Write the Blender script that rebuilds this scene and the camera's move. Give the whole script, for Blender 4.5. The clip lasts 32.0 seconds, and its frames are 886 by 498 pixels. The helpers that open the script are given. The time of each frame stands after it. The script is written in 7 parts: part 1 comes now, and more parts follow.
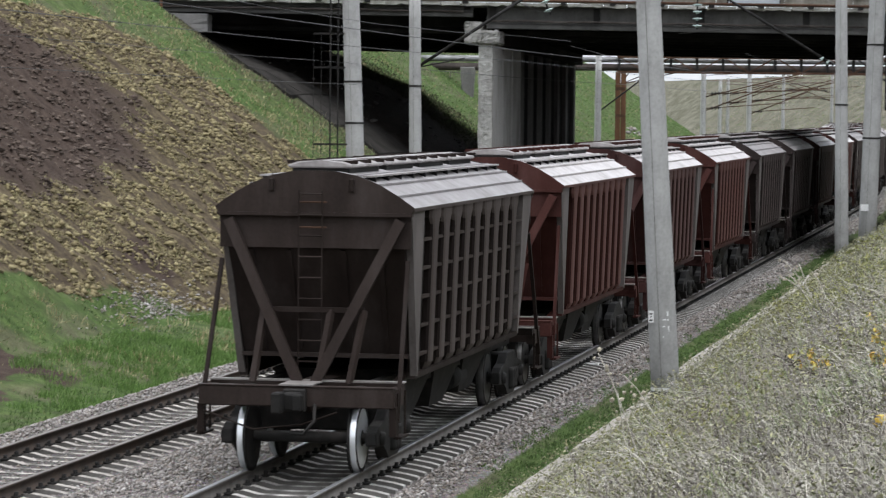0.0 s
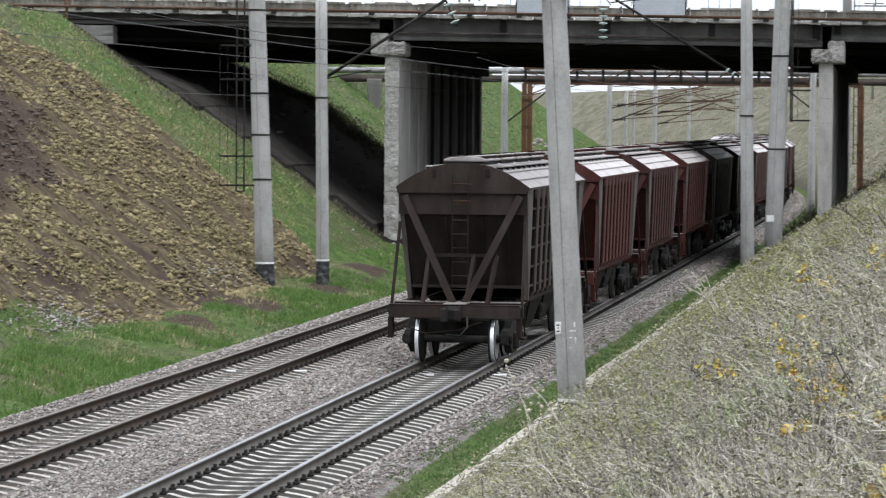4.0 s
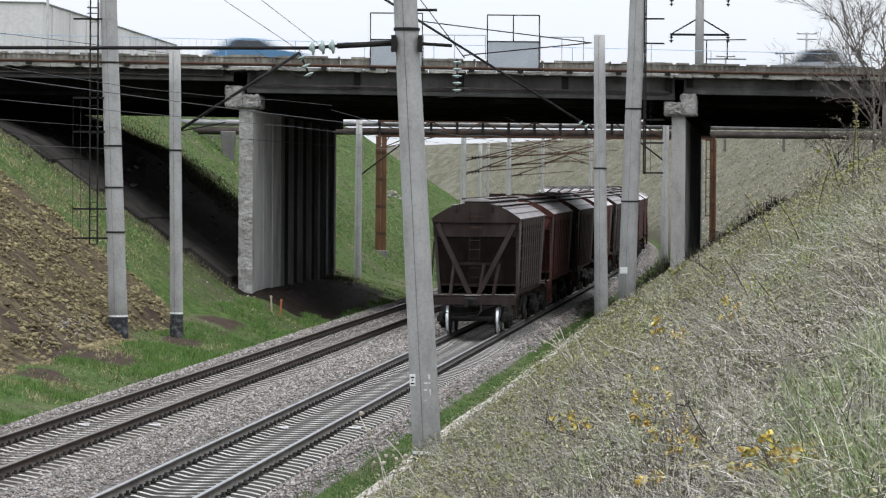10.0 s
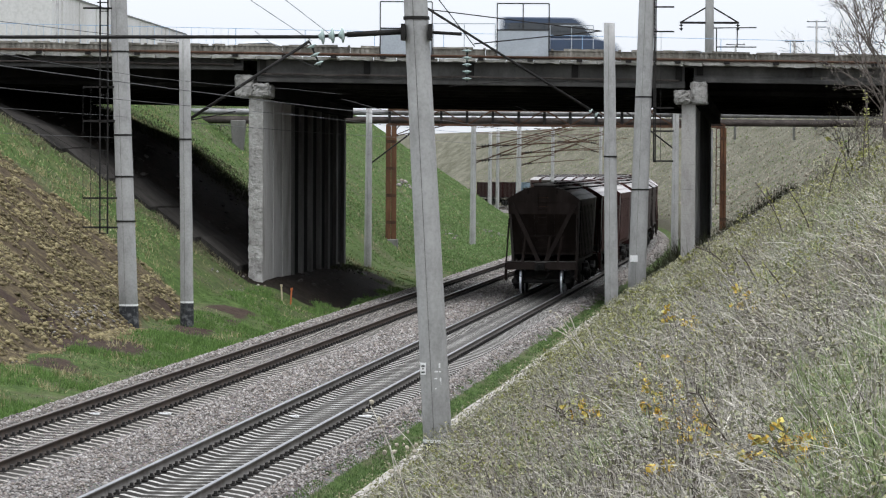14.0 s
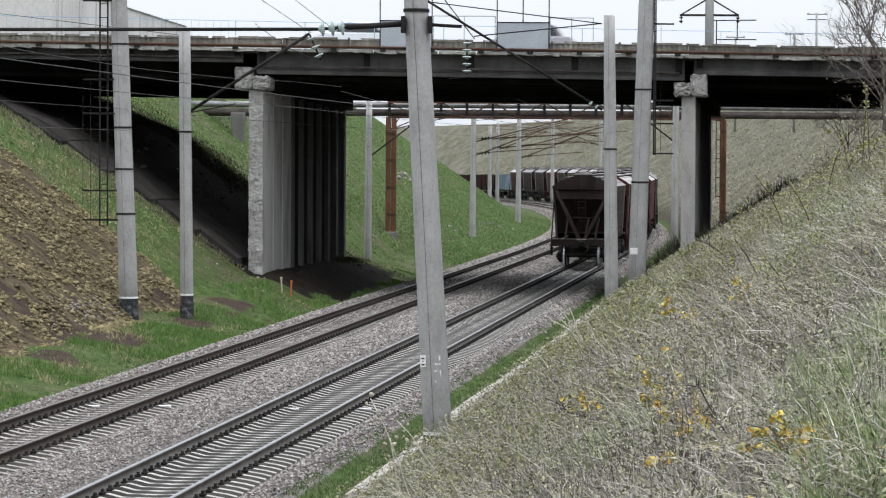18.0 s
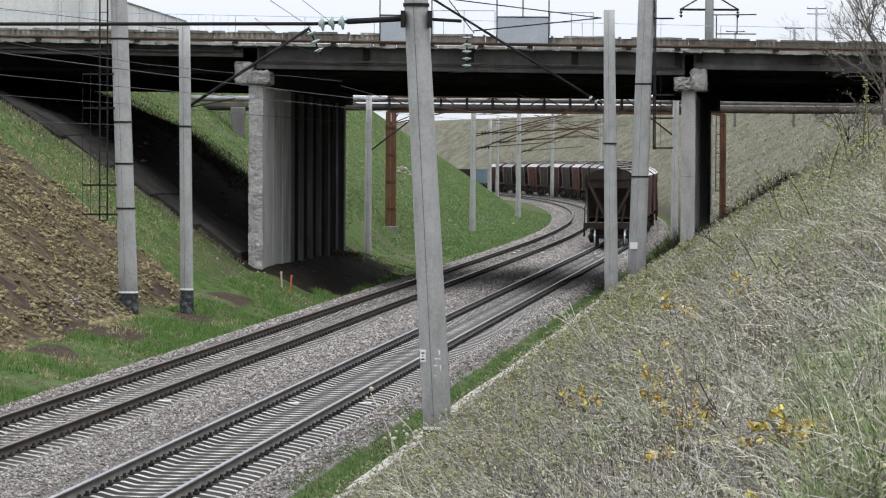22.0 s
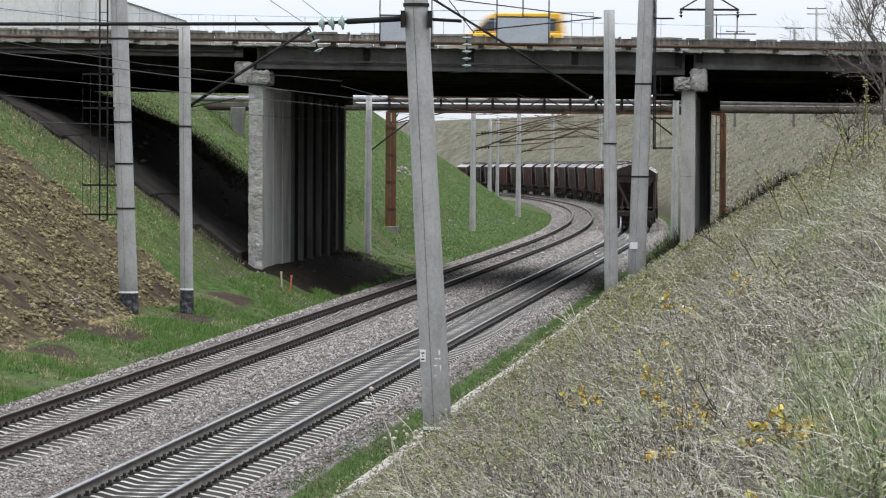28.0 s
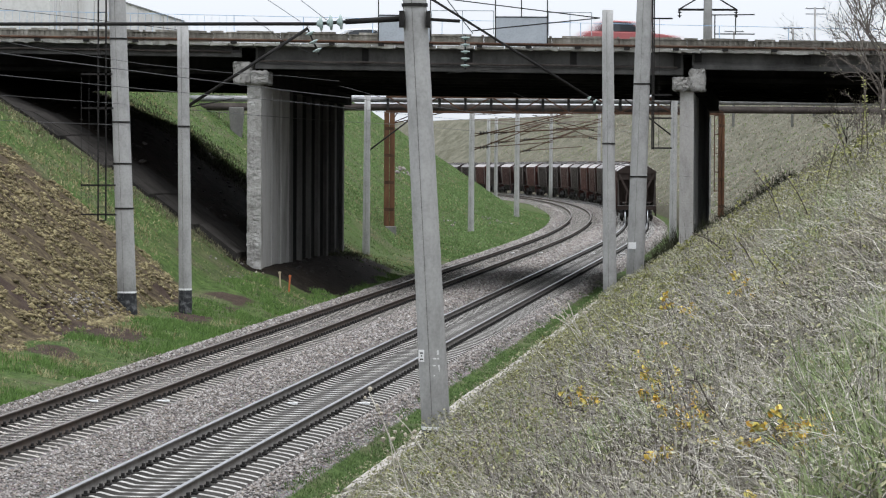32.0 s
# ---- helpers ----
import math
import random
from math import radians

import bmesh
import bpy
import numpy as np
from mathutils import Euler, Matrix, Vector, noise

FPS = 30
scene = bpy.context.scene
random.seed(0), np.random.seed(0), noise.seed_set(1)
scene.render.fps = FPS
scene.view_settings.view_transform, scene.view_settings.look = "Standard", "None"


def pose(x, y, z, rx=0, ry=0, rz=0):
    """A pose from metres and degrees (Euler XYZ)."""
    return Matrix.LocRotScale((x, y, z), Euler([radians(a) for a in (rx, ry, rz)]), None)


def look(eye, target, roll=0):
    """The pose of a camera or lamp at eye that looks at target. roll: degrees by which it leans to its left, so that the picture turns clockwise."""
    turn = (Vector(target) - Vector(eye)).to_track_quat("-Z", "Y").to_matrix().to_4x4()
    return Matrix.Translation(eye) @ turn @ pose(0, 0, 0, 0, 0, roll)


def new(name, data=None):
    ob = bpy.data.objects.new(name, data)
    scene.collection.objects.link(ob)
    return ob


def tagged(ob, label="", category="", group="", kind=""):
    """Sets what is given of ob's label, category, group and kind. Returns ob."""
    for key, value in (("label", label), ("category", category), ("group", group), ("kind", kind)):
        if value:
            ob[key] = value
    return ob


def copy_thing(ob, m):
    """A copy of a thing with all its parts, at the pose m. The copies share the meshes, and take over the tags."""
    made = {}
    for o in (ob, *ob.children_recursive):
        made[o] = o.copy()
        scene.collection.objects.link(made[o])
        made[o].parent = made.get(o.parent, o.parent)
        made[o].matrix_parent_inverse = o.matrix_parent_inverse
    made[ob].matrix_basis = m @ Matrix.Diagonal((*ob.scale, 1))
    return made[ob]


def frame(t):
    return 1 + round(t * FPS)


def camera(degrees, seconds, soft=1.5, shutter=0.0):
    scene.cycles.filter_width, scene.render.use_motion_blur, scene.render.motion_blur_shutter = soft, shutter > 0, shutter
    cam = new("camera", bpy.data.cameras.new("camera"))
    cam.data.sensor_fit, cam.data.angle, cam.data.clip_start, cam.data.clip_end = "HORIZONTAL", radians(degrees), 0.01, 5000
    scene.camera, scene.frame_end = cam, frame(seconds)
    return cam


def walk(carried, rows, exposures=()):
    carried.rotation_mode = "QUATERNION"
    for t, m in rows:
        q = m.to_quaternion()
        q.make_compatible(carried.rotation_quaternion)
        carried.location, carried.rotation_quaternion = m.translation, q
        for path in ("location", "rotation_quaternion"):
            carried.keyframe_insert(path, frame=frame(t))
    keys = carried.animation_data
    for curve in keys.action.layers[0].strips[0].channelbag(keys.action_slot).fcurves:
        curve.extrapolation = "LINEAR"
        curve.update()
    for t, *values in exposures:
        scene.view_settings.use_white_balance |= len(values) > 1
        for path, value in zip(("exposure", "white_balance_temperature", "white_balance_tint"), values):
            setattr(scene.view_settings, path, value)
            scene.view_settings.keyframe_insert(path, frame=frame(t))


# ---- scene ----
# camera: a long lens on the slope of a railway cutting, panned by hand
cam = camera(15.81, 32.0, soft=1.2, shutter=0.9)
EYE = (0.0, 0.0, 5.12)
TURNS = [
    (0, 87.492, -0.483, 4.114), (0.5, 87.665, -0.389, 3.668), (1, 87.779, -0.493, 2.981), (1.5, 87.844, -0.422, 2.474),
    (2, 87.779, -0.326, 2.541), (2.5, 87.510, -0.430, 2.894), (4.5, 87.866, -0.370, 1.894), (5, 88.048, -0.336, 1.186),
    (5.5, 88.226, -0.365, 0.814), (6, 88.405, -0.340, 0.668), (6.5, 88.594, -0.381, 0.504), (7, 88.769, -0.392, 0.133),
    (7.5, 88.846, -0.344, -0.013), (8, 88.781, -0.345, 0.011), (8.5, 88.724, -0.319, -0.036), (9, 88.647, -0.303, -0.270),
    (9.5, 88.616, -0.290, -0.256), (10, 88.673, -0.371, -0.177), (10.5, 88.614, -0.326, 0.059), (11, 88.583, -0.322, 0.031),
    (11.5, 88.540, -0.302, 0.032), (12, 88.519, -0.299, 0.021), (12.5, 88.496, -0.290, 0.021), (13, 88.483, -0.262, 0.009),
    (13.5, 88.472, -0.239, 0.005), (14, 88.467, -0.266, 0.003), (14.5, 88.456, -0.268, 0.003), (16.5, 88.394, -0.262, 0.003),
    (17, 88.375, -0.227, 0.002), (17.5, 88.357, -0.276, 0.003), (18, 88.332, -0.279, 0.002), (18.5, 88.314, -0.237, 0.002),
    (19, 88.296, -0.255, 0.002), (19.5, 88.277, -0.250, 0.000), (20, 88.265, -0.273, -0.001), (20.5, 88.251, -0.248, -0.000),
    (21, 88.239, -0.297, -0.001), (21.5, 88.236, -0.261, -0.001), (22, 88.234, -0.262, 0.000), (22.5, 88.234, -0.262, 0.000),
    (23, 88.234, -0.262, 0.000), (23.5, 88.234, -0.262, 0.000), (24, 88.234, -0.262, 0.000), (24.5, 88.234, -0.262, 0.000),
    (25, 88.234, -0.262, 0.000), (25.5, 88.234, -0.262, 0.000), (27.5, 88.234, -0.262, 0.000), (28, 88.234, -0.262, 0.000),
    (28.5, 88.234, -0.262, 0.000), (29, 88.234, -0.262, 0.000), (29.5, 88.234, -0.262, 0.000), (30, 88.234, -0.262, 0.000),
    (30.5, 88.234, -0.262, 0.000), (31, 88.234, -0.262, 0.000), (31.5, 88.235, -0.273, -0.007), (32, 88.235, -0.258, -0.027)]
walk(cam, [(t, pose(*EYE, rx, ry, rz)) for t, rx, ry, rz in TURNS], exposures=[(0.0, -0.44), (1.0, -0.26), (2.5, -0.28), (6.0, -0.38), (9.0, -0.5), (13.0, -0.5), (32.0, -0.52)])

# ---- light: bright overcast sky with a very soft sun ----
world = bpy.data.worlds.new("overcast_sky")
scene.world = world
world.use_nodes = True
wn, wl = world.node_tree.nodes, world.node_tree.links
wn.clear()
w_out, w_bg, w_mix, w_sky, w_co, w_sep, w_ramp = (wn.new(k) for k in ("ShaderNodeOutputWorld", "ShaderNodeBackground", "ShaderNodeMix", "ShaderNodeTexSky", "ShaderNodeTexCoord", "ShaderNodeSeparateXYZ", "ShaderNodeMapRange"))
w_mix.data_type = "RGBA"
w_sky.sky_type, w_sky.sun_disc = "NISHITA", False
w_sky.sun_elevation, w_sky.sun_rotation = radians(74), radians(164)
w_sky.air_density, w_sky.dust_density = 1.0, 4.0
# overcast: the zenith is about three times as bright as the horizon
wl.new(w_co.outputs["Generated"], w_sep.inputs[0])
wl.new(w_sep.outputs["Z"], w_ramp.inputs["Value"])
w_ramp.inputs["From Min"].default_value, w_ramp.inputs["From Max"].default_value = 0.0, 1.0
w_ramp.inputs["To Min"].default_value, w_ramp.inputs["To Max"].default_value = 0.128, 0.345
w_mix.inputs[0].default_value = 0.85
w_mix.inputs[7].default_value = (10.7, 11.3, 12.2, 1)
wl.new(w_sky.outputs[0], w_mix.inputs[6])
wl.new(w_mix.outputs[2], w_bg.inputs[0])
wl.new(w_ramp.outputs[0], w_bg.inputs[1])
wl.new(w_bg.outputs[0], w_out.inputs[0])
sun = new("sun", bpy.data.lights.new("sun", "SUN"))
sun.data.energy, sun.data.angle, sun.data.color = 1.0, radians(25), (1.0, 0.96, 0.9)
sun.matrix_world = look((12, 52, 140), (0, 90, 0))

# ---- small builders ----
def box(bm, x0, x1, y0, y1, z0, z1):
    v = [bm.verts.new((x, y, z)) for z in (z0, z1) for y in (y0, y1) for x in (x0, x1)]
    for f in ((0, 2, 3, 1), (4, 5, 7, 6), (0, 1, 5, 4), (2, 6, 7, 3), (0, 4, 6, 2), (1, 3, 7, 5)):
        bm.faces.new([v[i] for i in f])
    return v


def beam(bm, p, q, w, h, up=(0, 0, 1)):
    """A square bar from p to q, w wide and h high."""
    p, q = Vector(p), Vector(q)
    a = (q - p).normalized()
    side = a.cross(Vector(up))
    side = side.normalized() if side.length > 1e-4 else Vector((1, 0, 0))
    top = side.cross(a).normalized()
    v = [bm.verts.new(e + side * (i * w / 2) + top * (j * h / 2)) for e in (p, q) for i, j in ((-1, -1), (1, -1), (1, 1), (-1, 1))]
    for f in ((3, 2, 1, 0), (4, 5, 6, 7), (0, 1, 5, 4), (1, 2, 6, 5), (2, 3, 7, 6), (3, 0, 4, 7)):
        bm.faces.new([v[i] for i in f])
    return v


def tube(bm, p, q, r0, r1=None, n=10, cap=True):
    """A round bar from p to q."""
    p, q = Vector(p), Vector(q)
    r1 = r0 if r1 is None else r1
    a = (q - p).normalized()
    side = a.orthogonal().normalized()
    top = a.cross(side)
    rings = []
    for e, r in ((p, r0), (q, r1)):
        rings.append([bm.verts.new(e + (side * math.cos(2 * math.pi * i / n) + top * math.sin(2 * math.pi * i / n)) * r) for i in range(n)])
    for i in range(n):
        f = bm.faces.new((rings[0][i], rings[0][(i + 1) % n], rings[1][(i + 1) % n], rings[1][i]))
        f.smooth = n > 6
    if cap:
        bm.faces.new(rings[0][::-1])
        bm.faces.new(rings[1])


def path_tube(bm, pts, r, n=6):
    """One bent round bar through the points."""
    pts = [Vector(p) for p in pts]
    rings = []
    for i, p in enumerate(pts):
        a = (pts[min(i + 1, len(pts) - 1)] - pts[max(i - 1, 0)]).normalized()
        side = a.cross(Vector((0, 0, 1)))
        side = side.normalized() if side.length > 1e-3 else Vector((1, 0, 0))
        top = side.cross(a)
        rings.append([bm.verts.new(p + (side * math.cos(2 * math.pi * k / n) + top * math.sin(2 * math.pi * k / n)) * r) for k in range(n)])
    for a, c in zip(rings[:-1], rings[1:]):
        for k in range(n):
            bm.faces.new((a[k], a[(k + 1) % n], c[(k + 1) % n], c[k])).smooth = True
    bm.faces.new(rings[0][::-1]), bm.faces.new(rings[-1])


def lathe(bm, profile, n=16, axis="z", at=(0, 0, 0)):
    """A turned body: profile of (radius, height)."""
    rings = []
    for r, h in profile:
        ring = []
        for i in range(n):
            c, s = math.cos(2 * math.pi * i / n) * r, math.sin(2 * math.pi * i / n) * r
            co = (c, s, h) if axis == "z" else (h, c, s) if axis == "x" else (c, h, s)
            ring.append(bm.verts.new(Vector(co) + Vector(at)))
        rings.append(ring)
    for a, b in zip(rings[:-1], rings[1:]):
        for i in range(n):
            f = bm.faces.new((a[i], a[(i + 1) % n], b[(i + 1) % n], b[i]))
            f.smooth = True
    if profile[0][0] > 0.001:
        bm.faces.new(rings[0][::-1])
    if profile[-1][0] > 0.001:
        bm.faces.new(rings[-1])


def prism(bm, poly, x0, x1, axis="x"):
    """A polygon pushed along an axis; poly holds the two other coordinates."""
    def co(u, w, t):
        return (t, u, w) if axis == "x" else (u, t, w) if axis == "y" else (u, w, t)
    a = [bm.verts.new(co(u, w, x0)) for u, w in poly]
    b = [bm.verts.new(co(u, w, x1)) for u, w in poly]
    n = len(poly)
    bm.faces.new(a[::-1])
    bm.faces.new(b)
    for i in range(n):
        bm.faces.new((a[i], a[(i + 1) % n], b[(i + 1) % n], b[i]))


def finish(name, bm, material, bevel=0.0):
    if bevel:
        bmesh.ops.bevel(bm, geom=bm.edges[:], offset=bevel, segments=1, affect="EDGES", clamp_overlap=True)
    bmesh.ops.recalc_face_normals(bm, faces=bm.faces[:])
    me = bpy.data.meshes.new(name)
    bm.to_mesh(me)
    bm.free()
    me.materials.append(material)
    return me


def part(name, bm, material, parent=None, label="", bevel=0.0):
    ob = new(name, finish(name, bm, material, bevel))
    if parent:
        ob.parent = parent
    return tagged(ob, label)


def share(name, me, parent, m=None):
    """One more object on a mesh that is there already."""
    ob = new(name, me)
    ob.parent = parent
    if m is not None:
        ob.matrix_basis = m
    return ob


def raw(name, verts, faces, material, parent=None):
    """A large mesh from arrays: faces all of one number of corners."""
    me = bpy.data.meshes.new(name)
    verts, faces = np.asarray(verts, np.float32), np.asarray(faces, np.int32)
    me.vertices.add(len(verts))
    me.vertices.foreach_set("co", verts.ravel())
    k = faces.shape[1]
    me.loops.add(faces.size)
    me.loops.foreach_set("vertex_index", faces.ravel())
    me.polygons.add(len(faces))
    me.polygons.foreach_set("loop_start", np.arange(0, faces.size, k, dtype=np.int32))
    me.update(calc_edges=True)
    me.materials.append(material)
    ob = new(name, me)
    if parent:
        ob.parent = parent
    return ob


def empty(name, m=None, label="", category="", group="", kind=""):
    ob = new(name)
    if m is not None:
        ob.matrix_basis = m
    return tagged(ob, label, category, group, kind)


# ---- materials ----
def nodes_of(name):
    m = bpy.data.materials.new(name)
    m.use_nodes = True
    t = m.node_tree
    return m, t.nodes, t.links, t.nodes["Principled BSDF"]


def noise_node(n, l, coord, scale, detail=4.0, rough=0.6, stretch=None):
    tex = n.new("ShaderNodeTexNoise")
    tex.inputs["Scale"].default_value, tex.inputs["Detail"].default_value, tex.inputs["Roughness"].default_value = scale, detail, rough
    src = coord
    if stretch:
        mp = n.new("ShaderNodeMapping")
        mp.inputs["Scale"].default_value = stretch
        l.new(coord, mp.inputs["Vector"])
        src = mp.outputs["Vector"]
    l.new(src, tex.inputs["Vector"])
    return tex.outputs["Fac"]


def ramp(n, l, fac, stops):
    r = n.new("ShaderNodeValToRGB")
    els = r.color_ramp.elements
    while len(els) < len(stops):
        els.new(0.5)
    for e, (p, c) in zip(els, stops):
        e.position, e.color = p, (*c, 1)
    l.new(fac, r.inputs["Fac"])
    return r.outputs["Color"]


def mixc(n, l, fac, a, b, mode="MIX"):
    m = n.new("ShaderNodeMix")
    m.data_type, m.blend_type = "RGBA", mode
    for src, i in ((fac, 0), (a, 6), (b, 7)):
        if isinstance(src, (int, float)):
            m.inputs[i].default_value = src
        elif isinstance(src, tuple):
            m.inputs[i].default_value = (*src, 1)
        else:
            l.new(src, m.inputs[i])
    return m.outputs[2]


def math_node(n, l, op, a, b=0.0, clamp=False):
    m = n.new("ShaderNodeMath")
    m.operation, m.use_clamp = op, clamp
    for src, i in ((a, 0), (b, 1)):
        if isinstance(src, (int, float)):
            m.inputs[i].default_value = src
        else:
            l.new(src, m.inputs[i])
    return m.outputs[0]


def bump(n, l, bsdf, height, strength, dist):
    b = n.new("ShaderNodeBump")
    b.inputs["Strength"].default_value, b.inputs["Distance"].default_value = strength, dist
    l.new(height, b.inputs["Height"])
    l.new(b.outputs["Normal"], bsdf.inputs["Normal"])


def worn(name, base, dark, light, scale=1.2, fine=25.0, rough=0.7, metal=0.0, relief=0.3, dist=0.01, streak=None, vary=0.0, spec=0.15):
    """Paint, concrete, steel: a base colour with stains at two scales and a fine relief."""
    m, n, l, b = nodes_of(name)
    co = n.new("ShaderNodeTexCoord").outputs["Object"]
    big = noise_node(n, l, co, scale, 5, 0.65, streak)
    small = noise_node(n, l, co, fine, 3, 0.6)
    c = ramp(n, l, big, [(0.30, dark), (0.5, base), (0.72, light)])
    c2 = ramp(n, l, small, [(0.3, tuple(v * 0.72 for v in base)), (0.6, tuple(min(1, v * 1.15) for v in base))])
    c = mixc(n, l, 0.38, c, c2)
    if vary:
        info = n.new("ShaderNodeObjectInfo")
        k = math_node(n, l, "MULTIPLY_ADD", info.outputs["Random"], vary)
        k.node.inputs[2].default_value = 1 - vary / 2
        hsv = n.new("ShaderNodeHueSaturation")
        l.new(k, hsv.inputs["Value"])
        l.new(c, hsv.inputs["Color"])
        c = hsv.outputs["Color"]
    l.new(c, b.inputs["Base Color"])
    r = math_node(n, l, "MULTIPLY_ADD", small, 0.25)
    r.node.inputs[2].default_value = rough - 0.12
    l.new(r, b.inputs["Roughness"])
    b.inputs["Metallic"].default_value = metal
    b.inputs["Specular IOR Level"].default_value = spec
    bump(n, l, b, small, relief, dist)
    return m


MAT = {}
MAT["concrete"] = worn("mast_concrete", (0.335, 0.332, 0.322), (0.2, 0.197, 0.19), (0.43, 0.427, 0.415), 2.6, 16, 0.9, relief=0.4, streak=(1, 1, 0.45))
MAT["seam"] = worn("dirty_seam", (0.13, 0.127, 0.12), (0.06, 0.06, 0.057), (0.24, 0.235, 0.225), 2.0, 30, 0.9)
MAT["pale_concrete"] = worn("pier_concrete", (0.38, 0.367, 0.345), (0.17, 0.16, 0.15), (0.48, 0.467, 0.445), 1.1, 14, 0.9, relief=0.6, dist=0.02, streak=(1, 1, 0.35))
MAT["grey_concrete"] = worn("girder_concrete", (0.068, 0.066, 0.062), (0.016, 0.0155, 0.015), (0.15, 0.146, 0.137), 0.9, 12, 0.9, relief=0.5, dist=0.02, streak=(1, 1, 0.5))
# near-black concrete: the shade under the bridge is put into the colour
MAT["shade_concrete"] = worn("soot_stained_concrete", (0.022, 0.021, 0.02), (0.009, 0.0088, 0.0085), (0.06, 0.057, 0.054), 0.6, 10, 0.95, relief=0.5, dist=0.02, streak=(1, 1, 0.3), spec=0.02)
# for the columns behind the first: bridge shade mixed into the concrete colour
MAT["half_shade_concrete"] = worn("grimy_column_concrete", (0.12, 0.116, 0.11), (0.045, 0.043, 0.041), (0.19, 0.184, 0.175), 0.9, 12, 0.95, relief=0.5, dist=0.02, streak=(1, 1, 0.3), spec=0.05)
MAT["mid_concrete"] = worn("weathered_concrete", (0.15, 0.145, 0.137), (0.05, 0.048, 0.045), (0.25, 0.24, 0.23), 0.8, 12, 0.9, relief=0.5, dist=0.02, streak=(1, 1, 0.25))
MAT["rough_block"] = worn("spalled_block", (0.33, 0.32, 0.30), (0.10, 0.095, 0.088), (0.46, 0.45, 0.43), 3.2, 9, 0.95, relief=1.0, dist=0.08, vary=0.25)
# grimy slabs, with the shade of the bridge added to their colour
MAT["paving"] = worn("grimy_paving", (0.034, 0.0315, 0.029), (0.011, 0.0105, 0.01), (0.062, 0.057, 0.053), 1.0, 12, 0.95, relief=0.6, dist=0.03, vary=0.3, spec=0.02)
MAT["slab"] = worn("slab_concrete", (0.46, 0.45, 0.42), (0.16, 0.145, 0.125), (0.58, 0.57, 0.54), 1.4, 10, 0.85, relief=0.5, vary=0.5)
MAT["kerb"] = worn("kerb_concrete", (0.37, 0.345, 0.31), (0.15, 0.135, 0.115), (0.48, 0.455, 0.415), 1.6, 14, 0.95, relief=0.8, dist=0.03)
MAT["parapet"] = worn("parapet_concrete", (0.19, 0.176, 0.15), (0.045, 0.04, 0.034), (0.38, 0.362, 0.325), 2.6, 18, 0.9, relief=0.8, dist=0.02, streak=(1, 1, 0.3), vary=0.45)
MAT["sleeper"] = worn("sleeper_concrete", (0.39, 0.375, 0.352), (0.22, 0.208, 0.195), (0.50, 0.485, 0.46), 2.0, 30, 0.9, vary=0.3)


def oil_stain(material):
    """Dark drip streaks across the middle of a sleeper, where the wagons leak."""
    m = material.copy()
    m.name = "oil_stained_" + material.name
    n, l = m.node_tree.nodes, m.node_tree.links
    b = n["Principled BSDF"]
    old = b.inputs["Base Color"].links[0].from_socket
    co = n.new("ShaderNodeTexCoord").outputs["Object"]
    sep = n.new("ShaderNodeSeparateXYZ")
    l.new(co, sep.inputs[0])
    k = math_node(n, l, "ABSOLUTE", math_node(n, l, "SUBTRACT", math_node(n, l, "ABSOLUTE", sep.outputs["X"]), 0.22))
    k = math_node(n, l, "ADD", k, math_node(n, l, "MULTIPLY", math_node(n, l, "SUBTRACT", noise_node(n, l, co, 6, 3), 0.5), 0.25))
    c = mixc(n, l, ramp(n, l, k, [(0.03, (0.75, 0.75, 0.75)), (0.17, (0, 0, 0))]), old, (0.05, 0.047, 0.044))
    l.new(c, b.inputs["Base Color"])
    return m


# darker than the tops: shade on the sleeper sides is in this colour
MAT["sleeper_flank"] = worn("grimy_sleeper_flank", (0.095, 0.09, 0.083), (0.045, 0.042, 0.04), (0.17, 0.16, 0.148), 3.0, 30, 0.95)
MAT["dirty_sleeper"] = worn("dirty_sleeper_concrete", (0.33, 0.305, 0.275), (0.17, 0.155, 0.14), (0.45, 0.42, 0.385), 2.0, 30, 0.95, vary=0.4)
MAT["white_paint"] = worn("white_lime_paint", (0.75, 0.75, 0.74), (0.5, 0.5, 0.5), (0.82, 0.82, 0.82), 4, 30, 0.8)
MAT["black_paint"] = worn("tar_paint", (0.035, 0.037, 0.04), (0.015, 0.015, 0.016), (0.3, 0.3, 0.3), 6, 30, 0.6)
MAT["rail_side"] = worn("rusty_rail", (0.075, 0.06, 0.05), (0.04, 0.032, 0.028), (0.13, 0.09, 0.065), 3, 30, 0.75, metal=0.2)
MAT["rail_head"] = worn("polished_rail_head", (0.30, 0.30, 0.31), (0.2, 0.2, 0.205), (0.38, 0.385, 0.39), 3, 30, 0.42, metal=0.75, relief=0.05)
MAT["rail_flank"] = worn("grey_brown_rail", (0.15, 0.138, 0.125), (0.08, 0.072, 0.065), (0.24, 0.225, 0.21), 3, 30, 0.75, metal=0.1)
MAT["rail_head_dull"] = worn("dull_rail_head", (0.13, 0.107, 0.093), (0.08, 0.064, 0.055), (0.22, 0.185, 0.16), 3, 30, 0.42, metal=0.6, relief=0.05)
MAT["dark_steel"] = worn("dark_steel", (0.02, 0.019, 0.018), (0.01, 0.0095, 0.009), (0.048, 0.042, 0.039), 3, 25, 0.75, metal=0.1)
MAT["rust_post"] = worn("orange_rusted_post", (0.10, 0.05, 0.028), (0.045, 0.026, 0.018), (0.19, 0.10, 0.055), 2.5, 20, 0.85, streak=(1, 1, 0.2))
MAT["rust"] = worn("rusty_steel", (0.062, 0.034, 0.022), (0.022, 0.014, 0.011), (0.125, 0.07, 0.044), 2.5, 20, 0.85)
